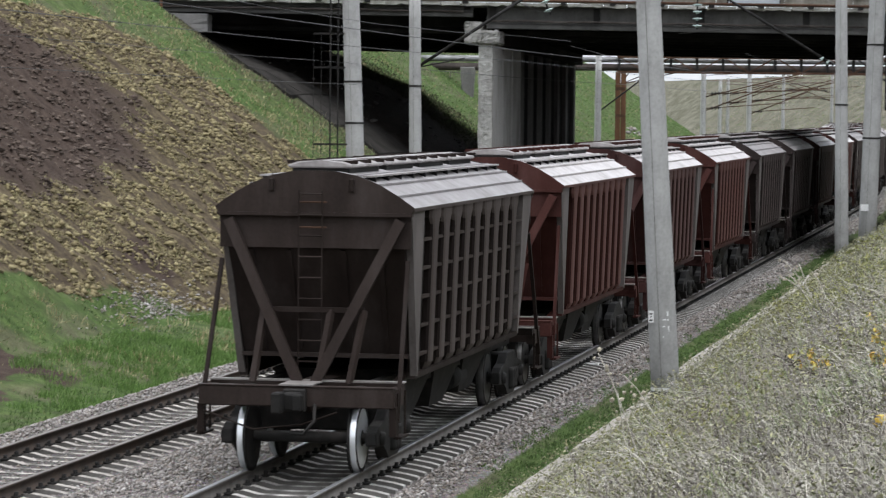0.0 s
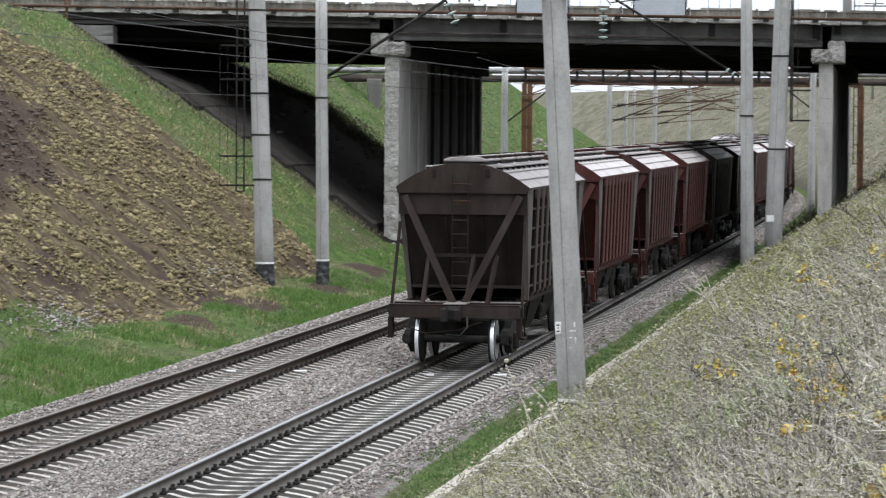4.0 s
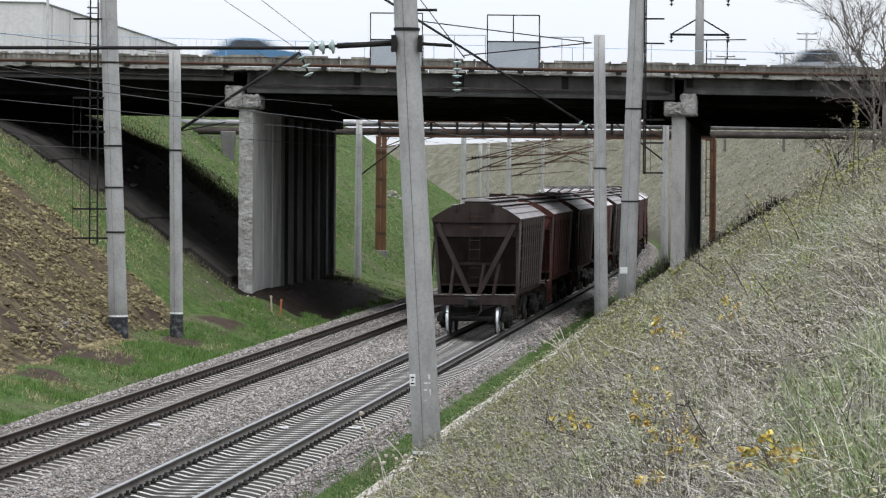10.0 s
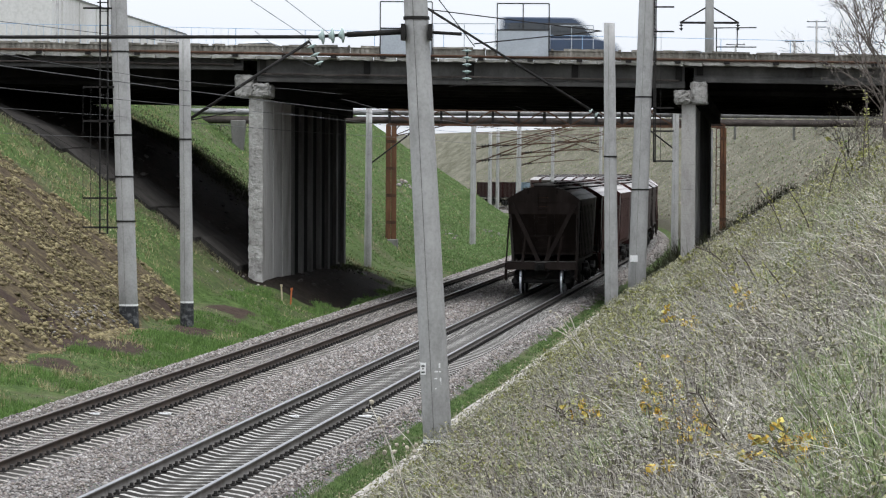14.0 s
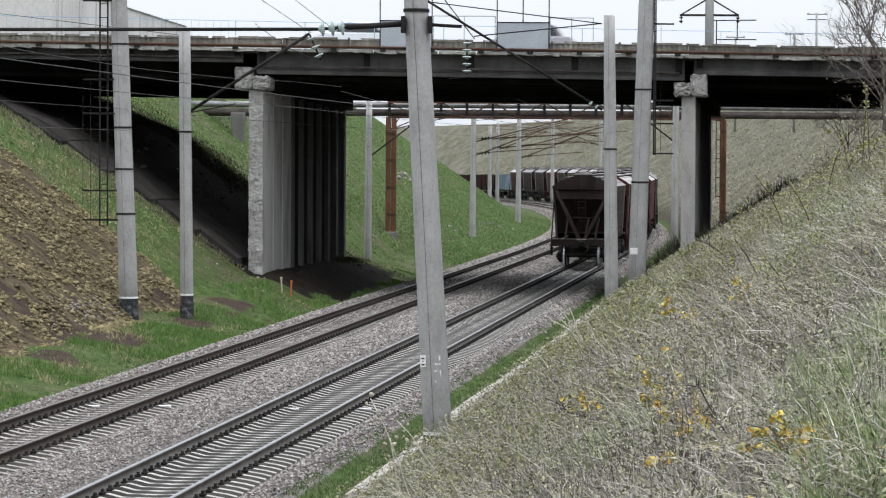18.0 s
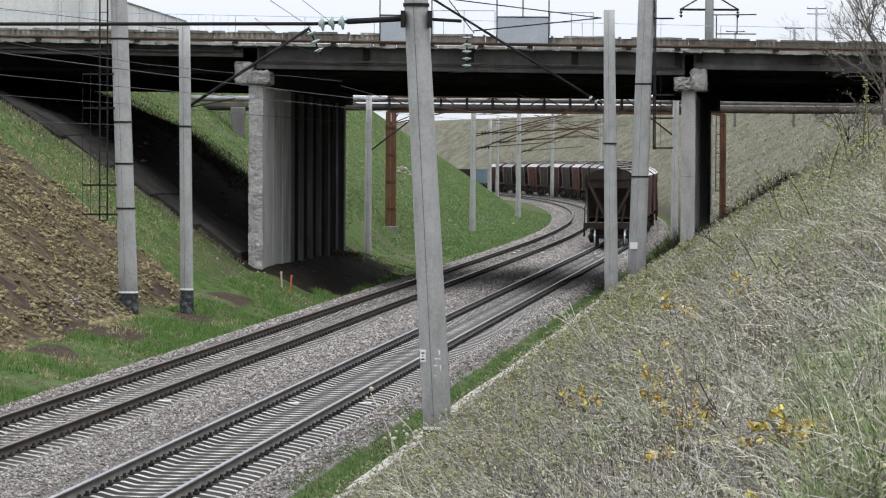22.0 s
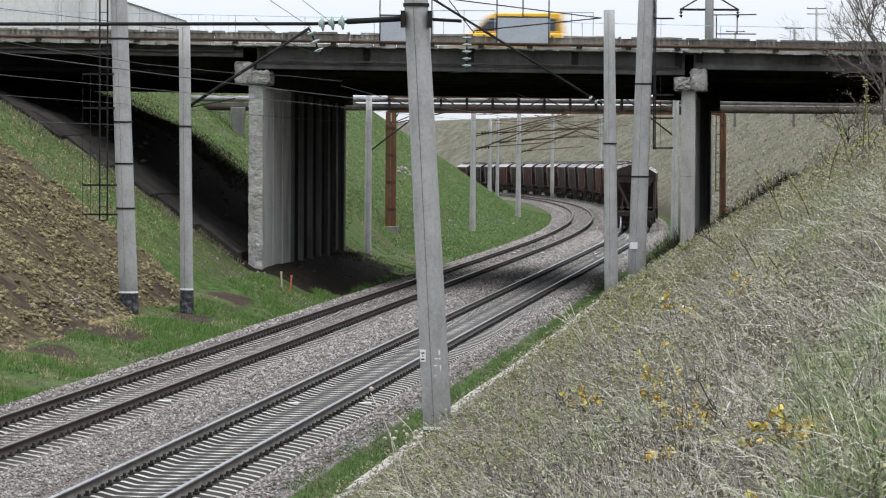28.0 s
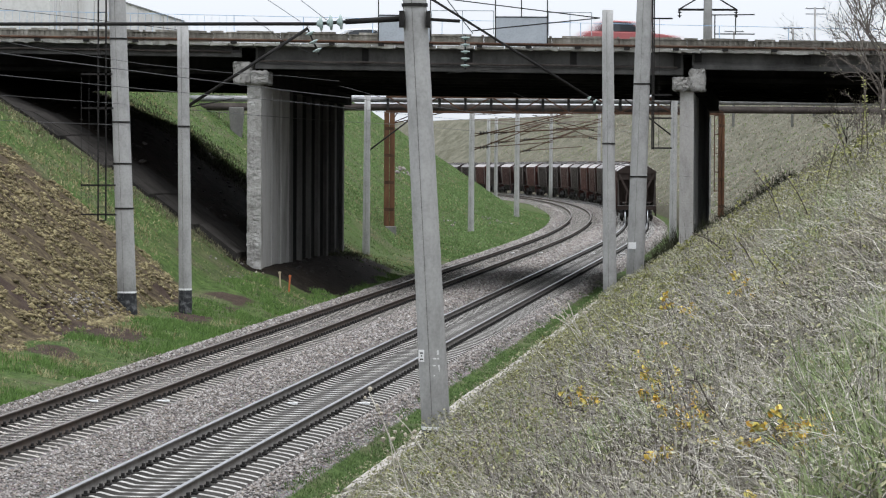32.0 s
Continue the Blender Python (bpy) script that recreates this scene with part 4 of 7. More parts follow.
def hopper_wagon(paint, worn_paint, dusty, recess_shade, roof, label, banded=False):
    w = empty("hopper_wagon", None, label, "freight wagon", "train wagons")
    # roof shell, with seams and hatches
    bm = bmesh.new()
    shell = ROOF + [(x * 0.985, z - 0.03) for x, z in ROOF[::-1]]
    prism(bm, shell, -HALF + 0.01, HALF - 0.01, "y")
    part("roof", bm, roof, w, "dusty grey sheet roof")
    for x, z in (ROOF[1], ROOF[2], ROOF[3], ROOF[7], ROOF[8], ROOF[9]):
        bm = bmesh.new()
        beam(bm, (x, -HALF, z + 0.012), (x, HALF, z + 0.012), 0.035, 0.03)
        part("roof_seam", bm, roof, w)
    # roof walks beside the hatches: a plank on short feet
    for x in (-0.76, 0.76):
        bm = bmesh.new()
        box(bm, x - 0.08, x + 0.08, -HALF + 0.1, HALF - 0.1, 4.14, 4.165)
        part("roof_walk", bm, MAT["hatch"], w, "worn plank roof walk")
        bm = bmesh.new()
        box(bm, x - 0.07, x + 0.07, -0.03, 0.03, 4.03, 4.141)
        foot = finish("walk_bracket", bm, MAT["dark_steel"])
        for j in range(12):
            share("walk_bracket", foot, w, Matrix.Translation((0, -HALF + 0.3 + j * 0.95, 0)))
    for k in range(4):
        y0 = -HALF + 0.35 + k * 2.66
        bm = bmesh.new()
        prism(bm, [(-0.47, 4.26), (0.47, 4.26), (0.49, 4.3), (0.32, 4.355), (0, 4.375), (-0.32, 4.355), (-0.49, 4.3)], y0, y0 + 2.2, "y")
        hatch = part("hatch", bm, MAT["hatch"], w, "long loading hatch", 0.02)
        bm = bmesh.new()
        box(bm, -0.42, 0.42, y0 + 0.05, y0 + 2.15, 4.15, 4.262)
        part("coaming", bm, MAT["dark_steel"], hatch)
        for j in (0.15, 1.1, 2.05):
            bm = bmesh.new()
            beam(bm, (-0.52, y0 + j, 4.345), (0.52, y0 + j, 4.345), 0.05, 0.05)
            part("hatch_clamp", bm, paint, hatch)
    # sides: recessed plate, slanted corner gussets and bulging upright ribs
    LOW = 1.24
    for g in (-1, 1):
        wall = lambda z, o: g * (1.32 + o - (EAVE - z) * 0.035)
        bm = bmesh.new()
        prof = [(-HALF, EAVE), (HALF, EAVE), (HALF - 0.95, LOW), (-HALF + 0.95, LOW)]
        inner = [bm.verts.new((wall(z, -0.05), y, z)) for y, z in prof]
        outer = [bm.verts.new((wall(z, 0.0), y, z)) for y, z in prof]
        bm.faces.new(inner), bm.faces.new(outer[::-1])
        for i in range(4):
            bm.faces.new((inner[i], inner[(i + 1) % 4], outer[(i + 1) % 4], outer[i]))
        side = part("side_wall", bm, recess_shade, w)
        for e in (-1, 1):
            bm = bmesh.new()
            pl = [(e * HALF, EAVE), (e * (HALF - 0.98), EAVE), (e * (HALF - 0.98), LOW), (e * (HALF - 0.9), LOW)]
            inner = [bm.verts.new((wall(z, 0.0), y, z)) for y, z in pl]
            outer = [bm.verts.new((wall(z, 0.1), y, z)) for y, z in pl]
            bm.faces.new(inner), bm.faces.new(outer[::-1])
            for i in range(4):
                bm.faces.new((inner[i], inner[(i + 1) % 4], outer[(i + 1) % 4], outer[i]))
            part("corner_gusset", bm, GUSSET, w, "dusty corner gusset")
        # one rib: a rounded trough whose top spreads into an arch below the eave
        count = 9
        pitch = 2 * (HALF - 0.98) / (count + 1)
        bm = bmesh.new()
        rings = []
        for z, d, wd in ((EAVE - 0.01, 0.125, 0.5), (EAVE - 0.17, 0.12, 0.49), (EAVE - 0.22, 0.12, 0.42), (EAVE - 0.27, 0.12, 0.36), (EAVE - 0.36, 0.12, 0.32), (2.4, 0.12, 0.3), (LOW + 0.15, 0.12, 0.3), (LOW, 0.03, 0.26)):
            rings.append([bm.verts.new((wall(z, o * d), u * wd * pitch, z)) for u, o in ((-1, -0.02), (-0.93, 0.6), (-0.78, 0.88), (-0.5, 1.0), (0.5, 1.0), (0.78, 0.88), (0.93, 0.6), (1, -0.02))])
        for a, c in zip(rings[:-1], rings[1:]):
            for i in range(7):
                bm.faces.new((a[i], a[i + 1], c[i + 1], c[i]))
        bm.faces.new(rings[0]), bm.faces.new(rings[-1][::-1])
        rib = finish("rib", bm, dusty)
        rib.materials.append(recess_shade)
        # shading in the paint: flanks take the dark coat, outer faces the pale
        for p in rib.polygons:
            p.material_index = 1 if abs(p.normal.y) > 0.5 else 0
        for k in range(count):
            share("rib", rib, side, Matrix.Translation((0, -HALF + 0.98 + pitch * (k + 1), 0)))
        bm = bmesh.new()
        beam(bm, (g * 1.41, -HALF, EAVE - 0.02), (g * 1.41, HALF, EAVE - 0.02), 0.09, 0.05)
        part("eave_rail", bm, dusty, w)
        bm = bmesh.new()
        beam(bm, (wall(LOW, 0.02), -HALF + 0.9, LOW), (wall(LOW, 0.02), HALF - 0.9, LOW), 0.12, 0.08)
        part("bottom_rail", bm, paint, w)
        if banded:
            for z in (3.22, 2.80, 2.38, 1.96, 1.54):
                bm = bmesh.new()
                beam(bm, (wall(z, 0.065), -HALF + 0.99, z), (wall(z, 0.065), HALF - 0.99, z), 0.06, 0.045)
                part("side_band", bm, worn_paint, w)
        # discharge hoppers under the sides
        for y in (-2.6, 0.0, 2.6):
            bm = bmesh.new()
            top = [(g * 1.0, y - 1.3, 1.26), (g * 1.0, y + 1.3, 1.26), (g * 0.1, y + 1.3, 1.26), (g * 0.1, y - 1.3, 1.26)]
            low = [(g * 0.75, y - 0.6, 0.42), (g * 0.75, y + 0.6, 0.42), (g * 0.3, y + 0.6, 0.42), (g * 0.3, y - 0.6, 0.42)]
            a, c = [bm.verts.new(p) for p in top], [bm.verts.new(p) for p in low]
            bm.faces.new(a), bm.faces.new(c)
            for i in range(4):
                bm.faces.new((a[i], a[(i + 1) % 4], c[(i + 1) % 4], c[i]))
            part("discharge_hopper", bm, MAT["dark_steel"], w)
        # bent braces from the frame up to the bottom rail
        for y in (-4.4, 4.4):
            bm = bmesh.new()
            beam(bm, (g * 1.02, y * 1.12, 1.1), (g * 1.16, y * 1.02, LOW + 0.05), 0.1, 0.06)
            part("body_brace", bm, paint, w)
        bm = bmesh.new()
        tube(bm, (g * 0.7, 0.9, 0.72), (g * 0.7, 2.1, 0.72), 0.2 if g > 0 else 0.12, n=12)
        part("air_reservoir" if g > 0 else "brake_cylinder", bm, MAT["dark_steel"], w)
        # running frame
        bm = bmesh.new()
        box(bm, g * 0.8 - 0.07, g * 0.8 + 0.07, -6.55, 6.55, 0.92, 1.2)
        part("sole_bar", bm, MAT["dark_steel"], w)
    bm = bmesh.new()
    box(bm, -0.2, 0.2, -6.6, 6.6, 0.86, 1.22)
    part("centre_sill", bm, paint, w)
    for e in (-1, 1):
        bm = bmesh.new()
        prism(bm, [(x * 1.004, z + 0.012) for x, z in ROOF] + [(1.42, 3.62), (-1.42, 3.62)], e * (HALF + 0.01) - 0.018, e * (HALF + 0.01) + 0.018, "y")
        part("gable", bm, worn_paint, w)
        bm = bmesh.new()
        box(bm, -1.43, 1.43, *sorted((e * HALF - e * 0.06, e * HALF + e * 0.05)), 3.58, 3.63)
        part("gable_ledge", bm, worn_paint, w)
        bm = bmesh.new()
        box(bm, -1.4, 1.4, *sorted((e * (HALF - 0.09), e * (HALF - 0.04))), 3.12, 3.58)
        part("end_panel", bm, worn_paint, w)
        bm = bmesh.new()
        p = [bm.verts.new(c) for c in ((-1.3, e * (HALF - 0.1), 3.14), (1.3, e * (HALF - 0.1), 3.14), (1.2, e * (HALF - 0.86), 1.5), (-1.2, e * (HALF - 0.86), 1.5))]
        p2 = [bm.verts.new(v.co + Vector((0, -e * 0.06, 0))) for v in p]
        bm.faces.new(p), bm.faces.new(p2[::-1])
        for i in range(4):
            bm.faces.new((p[i], p2[i], p2[(i + 1) % 4], p[(i + 1) % 4]))
        part("slope_sheet", bm, paint, w)
        for x in (-0.95, -0.4, 0.4, 0.95):
            bm = bmesh.new()
            beam(bm, (x, e * (HALF - 0.13), 3.1), (x * 0.95, e * (HALF - 0.88), 1.53), 0.07, 0.1)
            part("slope_rib", bm, paint, w)
        bm = bmesh.new()
        beam(bm, (-1.24, e * (HALF - 0.8), 1.53), (1.24, e * (HALF - 0.8), 1.53), 0.14, 0.06)
        part("cross_tie", bm, worn_paint, w)
        ye = e * 5.75
        for x0, x1 in ((-1.26, -0.12), (1.26, 0.12)):
            bm = bmesh.new()
            beam(bm, (x0, e * (HALF + 0.02), 3.52), (x1, e * 6.0, 1.22), 0.15, 0.1, (0, 1, 0))
            part("diagonal_strut", bm, worn_paint, w)
        bm = bmesh.new()
        beam(bm, (-0.68, ye, 2.25), (0.78, ye, 2.25), 0.06, 0.07)
        part("end_rail", bm, paint, w)
        for x0, x1 in ((-0.68, -0.78), (0.3, 0.16), (0.78, 0.62)):
            bm = bmesh.new()
            beam(bm, (x0, ye, 2.25), (x1, e * 6.0, 1.22), 0.09, 0.07)
            part("short_post", bm, worn_paint, w)
        lad = empty("end_ladder")
        lad.parent = w
        lad.matrix_basis = Matrix.Translation((-0.03, e * (HALF + 0.14), 0))
        for x in (-0.17, 0.17):
            bm = bmesh.new()
            tube(bm, (x, 0, 1.35), (x, 0, 3.95), 0.012, n=6)
            part("stile", bm, paint, lad)
        for k in range(9):
            bm = bmesh.new()
            tube(bm, (-0.17, 0, 1.5 + k * 0.3), (0.17, 0, 1.5 + k * 0.3), 0.013, n=6)
            part("rung", bm, worn_paint if k % 3 else paint, lad)
        # platform and headstock
        bm = bmesh.new()
        box(bm, -1.4, 1.4, *sorted((e * 6.55, e * 6.68)), 0.94, 1.22)
        part("headstock", bm, worn_paint, w, "", 0.015)
        bm = bmesh.new()
        box(bm, -1.4, 1.4, *sorted((e * 5.85, e * 6.02)), 1.12, 1.24)
        part("platform_beam", bm, paint, w)
        # pale top plate: the light on the beam's top is in its colour
        bm = bmesh.new()
        box(bm, -1.41, 1.41, *sorted((e * 5.8, e * 6.0)), 1.242, 1.262)
        part("platform_flange", bm, PALE_STEEL, w, "pale flange plate")
        bm = bmesh.new()
        box(bm, -1.41, 1.41, *sorted((e * 6.5, e * 6.69)), 1.222, 1.234)
        part("headstock_flange", bm, worn_paint, w)
        for x in (-1.34, 1.34):
            bm = bmesh.new()
            box(bm, x - 0.07, x + 0.07, *sorted((e * 6.0, e * 6.56)), 0.95, 1.2)
            part("platform_side_beam", bm, worn_paint, w)
            # short drop bracket below the headstock's end
            bm = bmesh.new()
            box(bm, x - 0.05 + 0.04 * (1 if x > 0 else -1), x + 0.05 + 0.04 * (1 if x > 0 else -1), *sorted((e * 6.5, e * 6.64)), 0.55, 0.96)
            part("drop_bracket", bm, paint, w)
        bm = bmesh.new()
        box(bm, -0.24, 0.24, *sorted((e * 5.98, e * 6.7)), 1.236, 1.256)
        part("step_plate", bm, PALE_STEEL, w, "pale worn step plate")
        # lifting eyes and an old grab iron on the gable
        for x in (-0.62, 0.55):
            bm = bmesh.new()
            box(bm, x - 0.035, x + 0.035, *sorted((e * (HALF + 0.02), e * (HALF + 0.09))), 3.93, 4.12)
            part("lifting_eye", bm, paint, w, "", 0.012)
        for z in (3.78, 3.42):
            bm = bmesh.new()
            tube(bm, (-0.2, e * (HALF + 0.11), z), (0.2, e * (HALF + 0.11), z), 0.014, n=6)
            part("grab_iron", bm, MAT["rust"], w, "rusty grab iron")
        for x in (-1.42, 1.42):
            bm = bmesh.new()
            beam(bm, (x, e * 6.5, 0.75), (x * 0.96, e * (HALF - 0.02), 2.95), 0.06, 0.05)
            part("grab_post", bm, paint, w)
            bm = bmesh.new()
            for yy in (5.95, 6.5):
                beam(bm, (x, e * yy, 0.5), (x, e * yy, 1.15), 0.03, 0.03)
            beam(bm, (x, e * 5.95, 0.52), (x, e * 6.5, 0.52), 0.12, 0.03)
            part("foot_step", bm, paint, w)
        # automatic coupler
        bm = bmesh.new()
        box(bm, -0.16, 0.16, *sorted((e * 6.66, e * 6.78)), 0.88, 1.2)
        box(bm, -0.11, 0.11, *sorted((e * 6.7, e * 7.1)), 0.93, 1.16)
        box(bm, -0.2, -0.06, *sorted((e * 7.08, e * 7.34)), 0.9, 1.19)
        box(bm, 0.07, 0.2, *sorted((e * 7.08, e * 7.24)), 0.93, 1.16)
        part("coupler", bm, MAT["dark_steel"], w, "", 0.02)
        bm = bmesh.new()
        pts = [Vector((0.28, e * 6.7, 0.98)), Vector((0.33, e * 6.95, 0.78)), Vector((0.2, e * 7.1, 0.6)), Vector((-0.1, e * 7.05, 0.62))]
        path_tube(bm, pts, 0.025, 6)
        part("brake_hose", bm, MAT["dark_steel"], w)
        bm = bmesh.new()
        path_tube(bm, [Vector((-1.3, e * 6.72, 0.86)), Vector((-0.6, e * 6.74, 0.62)), Vector((0.1, e * 6.74, 0.7)), Vector((0.6, e * 6.72, 0.88))], 0.014, 5)
        part("release_rod", bm, paint, w)
    sets = bogie(w, -5.25, MAT["bare_steel"] if banded else MAT["shade_tread"]) + bogie(w, 5.25, MAT["shade_tread"])
    return w, sets


# ---- plants and loose stones ----
def island_material(name, stops, rough=0.8, fine=20.0):
    """Colours that differ from piece to piece."""
    m, n, l, b = nodes_of(name)
    geo = n.new("ShaderNodeNewGeometry")
    co = n.new("ShaderNodeTexCoord").outputs["Object"]
    c = ramp(n, l, geo.outputs["Random Per Island"], stops)
    k = noise_node(n, l, co, fine, 3)
    c = mixc(n, l, 0.35, c, ramp(n, l, k, [(0.3, tuple(v * 0.6 for v in stops[0][1])), (0.7, tuple(min(1, v * 1.1) for v in stops[-1][1]))]))
    l.new(c, b.inputs["Base Color"])
    b.inputs["Roughness"].default_value = rough
    b.inputs["Specular IOR Level"].default_value = 0.2
    return m


MAT["straw"] = island_material("dry_straw", [(0.0, (0.11, 0.099, 0.076)), (0.3, (0.34, 0.313, 0.255)), (0.75, (0.56, 0.525, 0.445)), (1.0, (0.74, 0.71, 0.635))])
MAT["brown_straw"] = island_material("brown_straw", [(0.0, (0.075, 0.062, 0.043)), (0.5, (0.25, 0.217, 0.165)), (1.0, (0.50, 0.455, 0.365))])
MAT["green_blade"] = island_material("green_grass", [(0.0, (0.06, 0.095, 0.024)), (0.5, (0.125, 0.19, 0.05)), (1.0, (0.27, 0.34, 0.12))])
MAT["bank_green"] = island_material("lush_grass", [(0.0, (0.055, 0.09, 0.03)), (0.5, (0.122, 0.205, 0.068)), (1.0, (0.225, 0.325, 0.13))])
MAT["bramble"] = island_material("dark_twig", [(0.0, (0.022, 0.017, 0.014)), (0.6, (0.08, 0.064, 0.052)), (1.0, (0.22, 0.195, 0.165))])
MAT["meadow_blade"] = island_material("meadow_grass", [(0.0, (0.085, 0.12, 0.045)), (0.5, (0.2, 0.265, 0.11)), (1.0, (0.42, 0.48, 0.26))])
MAT["lawn"] = island_material("spring_grass", [(0.0, (0.028, 0.048, 0.015)), (0.5, (0.076, 0.135, 0.04)), (1.0, (0.18, 0.265, 0.1))])
MAT["tuft_green"] = island_material("rank_grass", [(0.0, (0.035, 0.07, 0.016)), (0.5, (0.09, 0.175, 0.04)), (1.0, (0.19, 0.30, 0.09))])
MAT["edge_weed"] = island_material("dusty_weed", [(0.0, (0.045, 0.042, 0.025)), (0.5, (0.12, 0.115, 0.065)), (1.0, (0.25, 0.235, 0.15))])
# weed colour darkened to hold the shade of the bridge
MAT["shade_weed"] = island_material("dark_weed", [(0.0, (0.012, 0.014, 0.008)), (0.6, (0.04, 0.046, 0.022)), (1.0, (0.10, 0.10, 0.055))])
MAT["woolly"] = island_material("woolly_seed", [(0.0, (0.07, 0.056, 0.048)), (0.5, (0.20, 0.175, 0.155)), (1.0, (0.40, 0.375, 0.34))])
MAT["shoot_leaf"] = island_material("young_leaf", [(0.0, (0.13, 0.15, 0.05)), (0.6, (0.24, 0.25, 0.09)), (1.0, (0.36, 0.34, 0.13))])
MAT["bark"] = worn("grey_bark", (0.13, 0.112, 0.098), (0.06, 0.05, 0.043), (0.22, 0.197, 0.178), 6, 30, 0.9)
MAT["twig"] = island_material("grey_twig", [(0.0, (0.04, 0.033, 0.03)), (0.5, (0.13, 0.115, 0.10)), (1.0, (0.36, 0.34, 0.31))])
MAT["yellow_leaf"] = island_material("yellow_leaf", [(0.0, (0.72, 0.34, 0.07)), (0.2, (0.72, 0.47, 0.08)), (0.6, (0.66, 0.55, 0.13)), (1.0, (0.42, 0.43, 0.15))])
MAT["olive_leaf"] = island_material("olive_leaf", [(0.0, (0.10, 0.112, 0.05)), (0.5, (0.225, 0.225, 0.115)), (0.85, (0.36, 0.34, 0.17)), (1.0, (0.46, 0.45, 0.34))])
MAT["clod"] = island_material("clay_clod", [(0.0, (0.045, 0.034, 0.022)), (0.35, (0.115, 0.09, 0.05)), (0.7, (0.21, 0.172, 0.088)), (1.0, (0.32, 0.273, 0.15))], 0.95)
MAT["dark_clod"] = island_material("brown_clod", [(0.0, (0.028, 0.02, 0.016)), (0.6, (0.077, 0.056, 0.045)), (1.0, (0.155, 0.12, 0.098))], 0.95)
# rubble coloured like the ground that carries the bridge's shade
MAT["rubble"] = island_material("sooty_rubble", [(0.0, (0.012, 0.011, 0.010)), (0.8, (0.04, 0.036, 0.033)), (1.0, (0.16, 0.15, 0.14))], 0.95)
MAT["turf"] = island_material("withered_turf", [(0.0, (0.10, 0.083, 0.04)), (0.5, (0.275, 0.24, 0.118)), (1.0, (0.5, 0.46, 0.275))])
MAT["stone"] = island_material("ballast_stone", [(0.0, (0.05, 0.042, 0.038)), (0.3, (0.145, 0.125, 0.112)), (0.5, (0.235, 0.212, 0.198)), (0.62, (0.23, 0.178, 0.138)), (0.82, (0.32, 0.297, 0.28)), (1.0, (0.50, 0.475, 0.45))], 0.9)
RNG = np.random.default_rng(7)


def spread(n, s0, s1, l0, l1, power=0.0):
    """Random places beside the line; power > 0 thins them with distance."""
    u = RNG.random(n)
    if power:
        a, c = s0 ** (1 - power), s1 ** (1 - power)
        s = (a + u * (c - a)) ** (1 / (1 - power))
    else:
        s = s0 + u * (s1 - s0)
    l = l0 + RNG.random(n) * (l1 - l0)
    return s, l


def blades(name, s, l, height, width, material, lean=0.5, label="", heading=None, sink=0.03, coarse=False, tilt=None):
    """Ribbons of two lengths that bend over; height and width are arrays or numbers."""
    n = len(s)
    P = line_xyz(s, l, 0)
    P[:, 2] = ground_z(s, l) + relief(s, l) - sink
    az = RNG.random(n) * 2 * np.pi if heading is None else heading + RNG.normal(0, 0.7, n)
    th = np.abs(RNG.normal(0, lean, n) if tilt is None else RNG.normal(tilt, lean, n)).clip(0, 1.5)
    H = height * RNG.uniform(0.45, 1.25, n)
    W = width * RNG.uniform(0.6, 1.4, n)
    d = np.stack([np.cos(az), np.sin(az), 0 * az], -1)
    # ribbons turn their flat side to the camera's view, with some scatter
    d3 = d * np.sin(th)[:, None] + np.array([0, 0, 1.0]) * np.cos(th)[:, None]
    wd = np.cross(d3, np.array([0, 1.0, 0]) + RNG.normal(0, 0.6, (n, 3)))
    wd *= (W / 2 / np.maximum(np.linalg.norm(wd, axis=1), 0.05))[:, None]
    up = np.array([0, 0, 1.0])
    mid = P + (d * np.sin(th * 0.85)[:, None] + up * np.cos(th * 0.85)[:, None]) * (H * 0.55)[:, None]
    th2 = np.clip(th * 1.25 + RNG.normal(0, 0.12, n), 0, 2.0)
    tip = mid + (d * np.sin(th2)[:, None] + up * np.cos(th2)[:, None]) * (H * 0.5)[:, None]
    if coarse:
        V = np.stack([P - wd, P + wd, tip], 1).reshape(-1, 3)
        ob = raw(name, V, np.arange(n * 3).reshape(n, 3), material)
        return tagged(ob, label, "plants", kind="stuff")
    V = np.stack([P - wd, P + wd, mid + wd * 0.8, mid - wd * 0.8, tip + wd * 0.25, tip - wd * 0.25], 1).reshape(-1, 3)
    i = np.arange(n)[:, None] * 6
    F = np.concatenate([i + [0, 1, 2, 3], i + [3, 2, 4, 5]])
    ob = raw(name, V, F, material)
    return tagged(ob, label, "plants", kind="stuff")


def seen_right(s, l, margin=0.02):
    """Keeps the places of the near slope that can come into view."""
    P = line_xyz(s, l, 0)
    a = P[:, 0] / np.maximum(P[:, 1], 0.5)
    return (P[:, 1] > 8) & (a < 0.145 + margin) & (a > -0.22)


def bramble(s, l):
    """Where dark tangled twigs stand instead of grass."""
    return fbm(s, l, 0.9 / (1 + s * 0.02), 71)


def shaded(s, l):
    """Bare strip under the bridge, thinly overgrown along its edges."""
    front = s + 1.4 * fbm(s, l, 0.5, 87)
    back = s + 3.0 * fbm(s, l, 0.4, 83) + RNG.normal(0, 1.4, len(s))
    return (front > np.minimum(116.9, paving_edge(l) - 0.3)) & (back < 142) & (l < -7.7 - 1.2 * fbm(s, l, 0.4, 81))


def clusters(centres, each, radius):
    """Places gathered round the centres; radius grows along the line."""
    s0, l0 = np.array(centres, float).T
    n = len(s0) * each
    return np.repeat(s0, each) + RNG.normal(0, radius * 1.5, n), np.repeat(l0, each) + RNG.normal(0, radius, n)


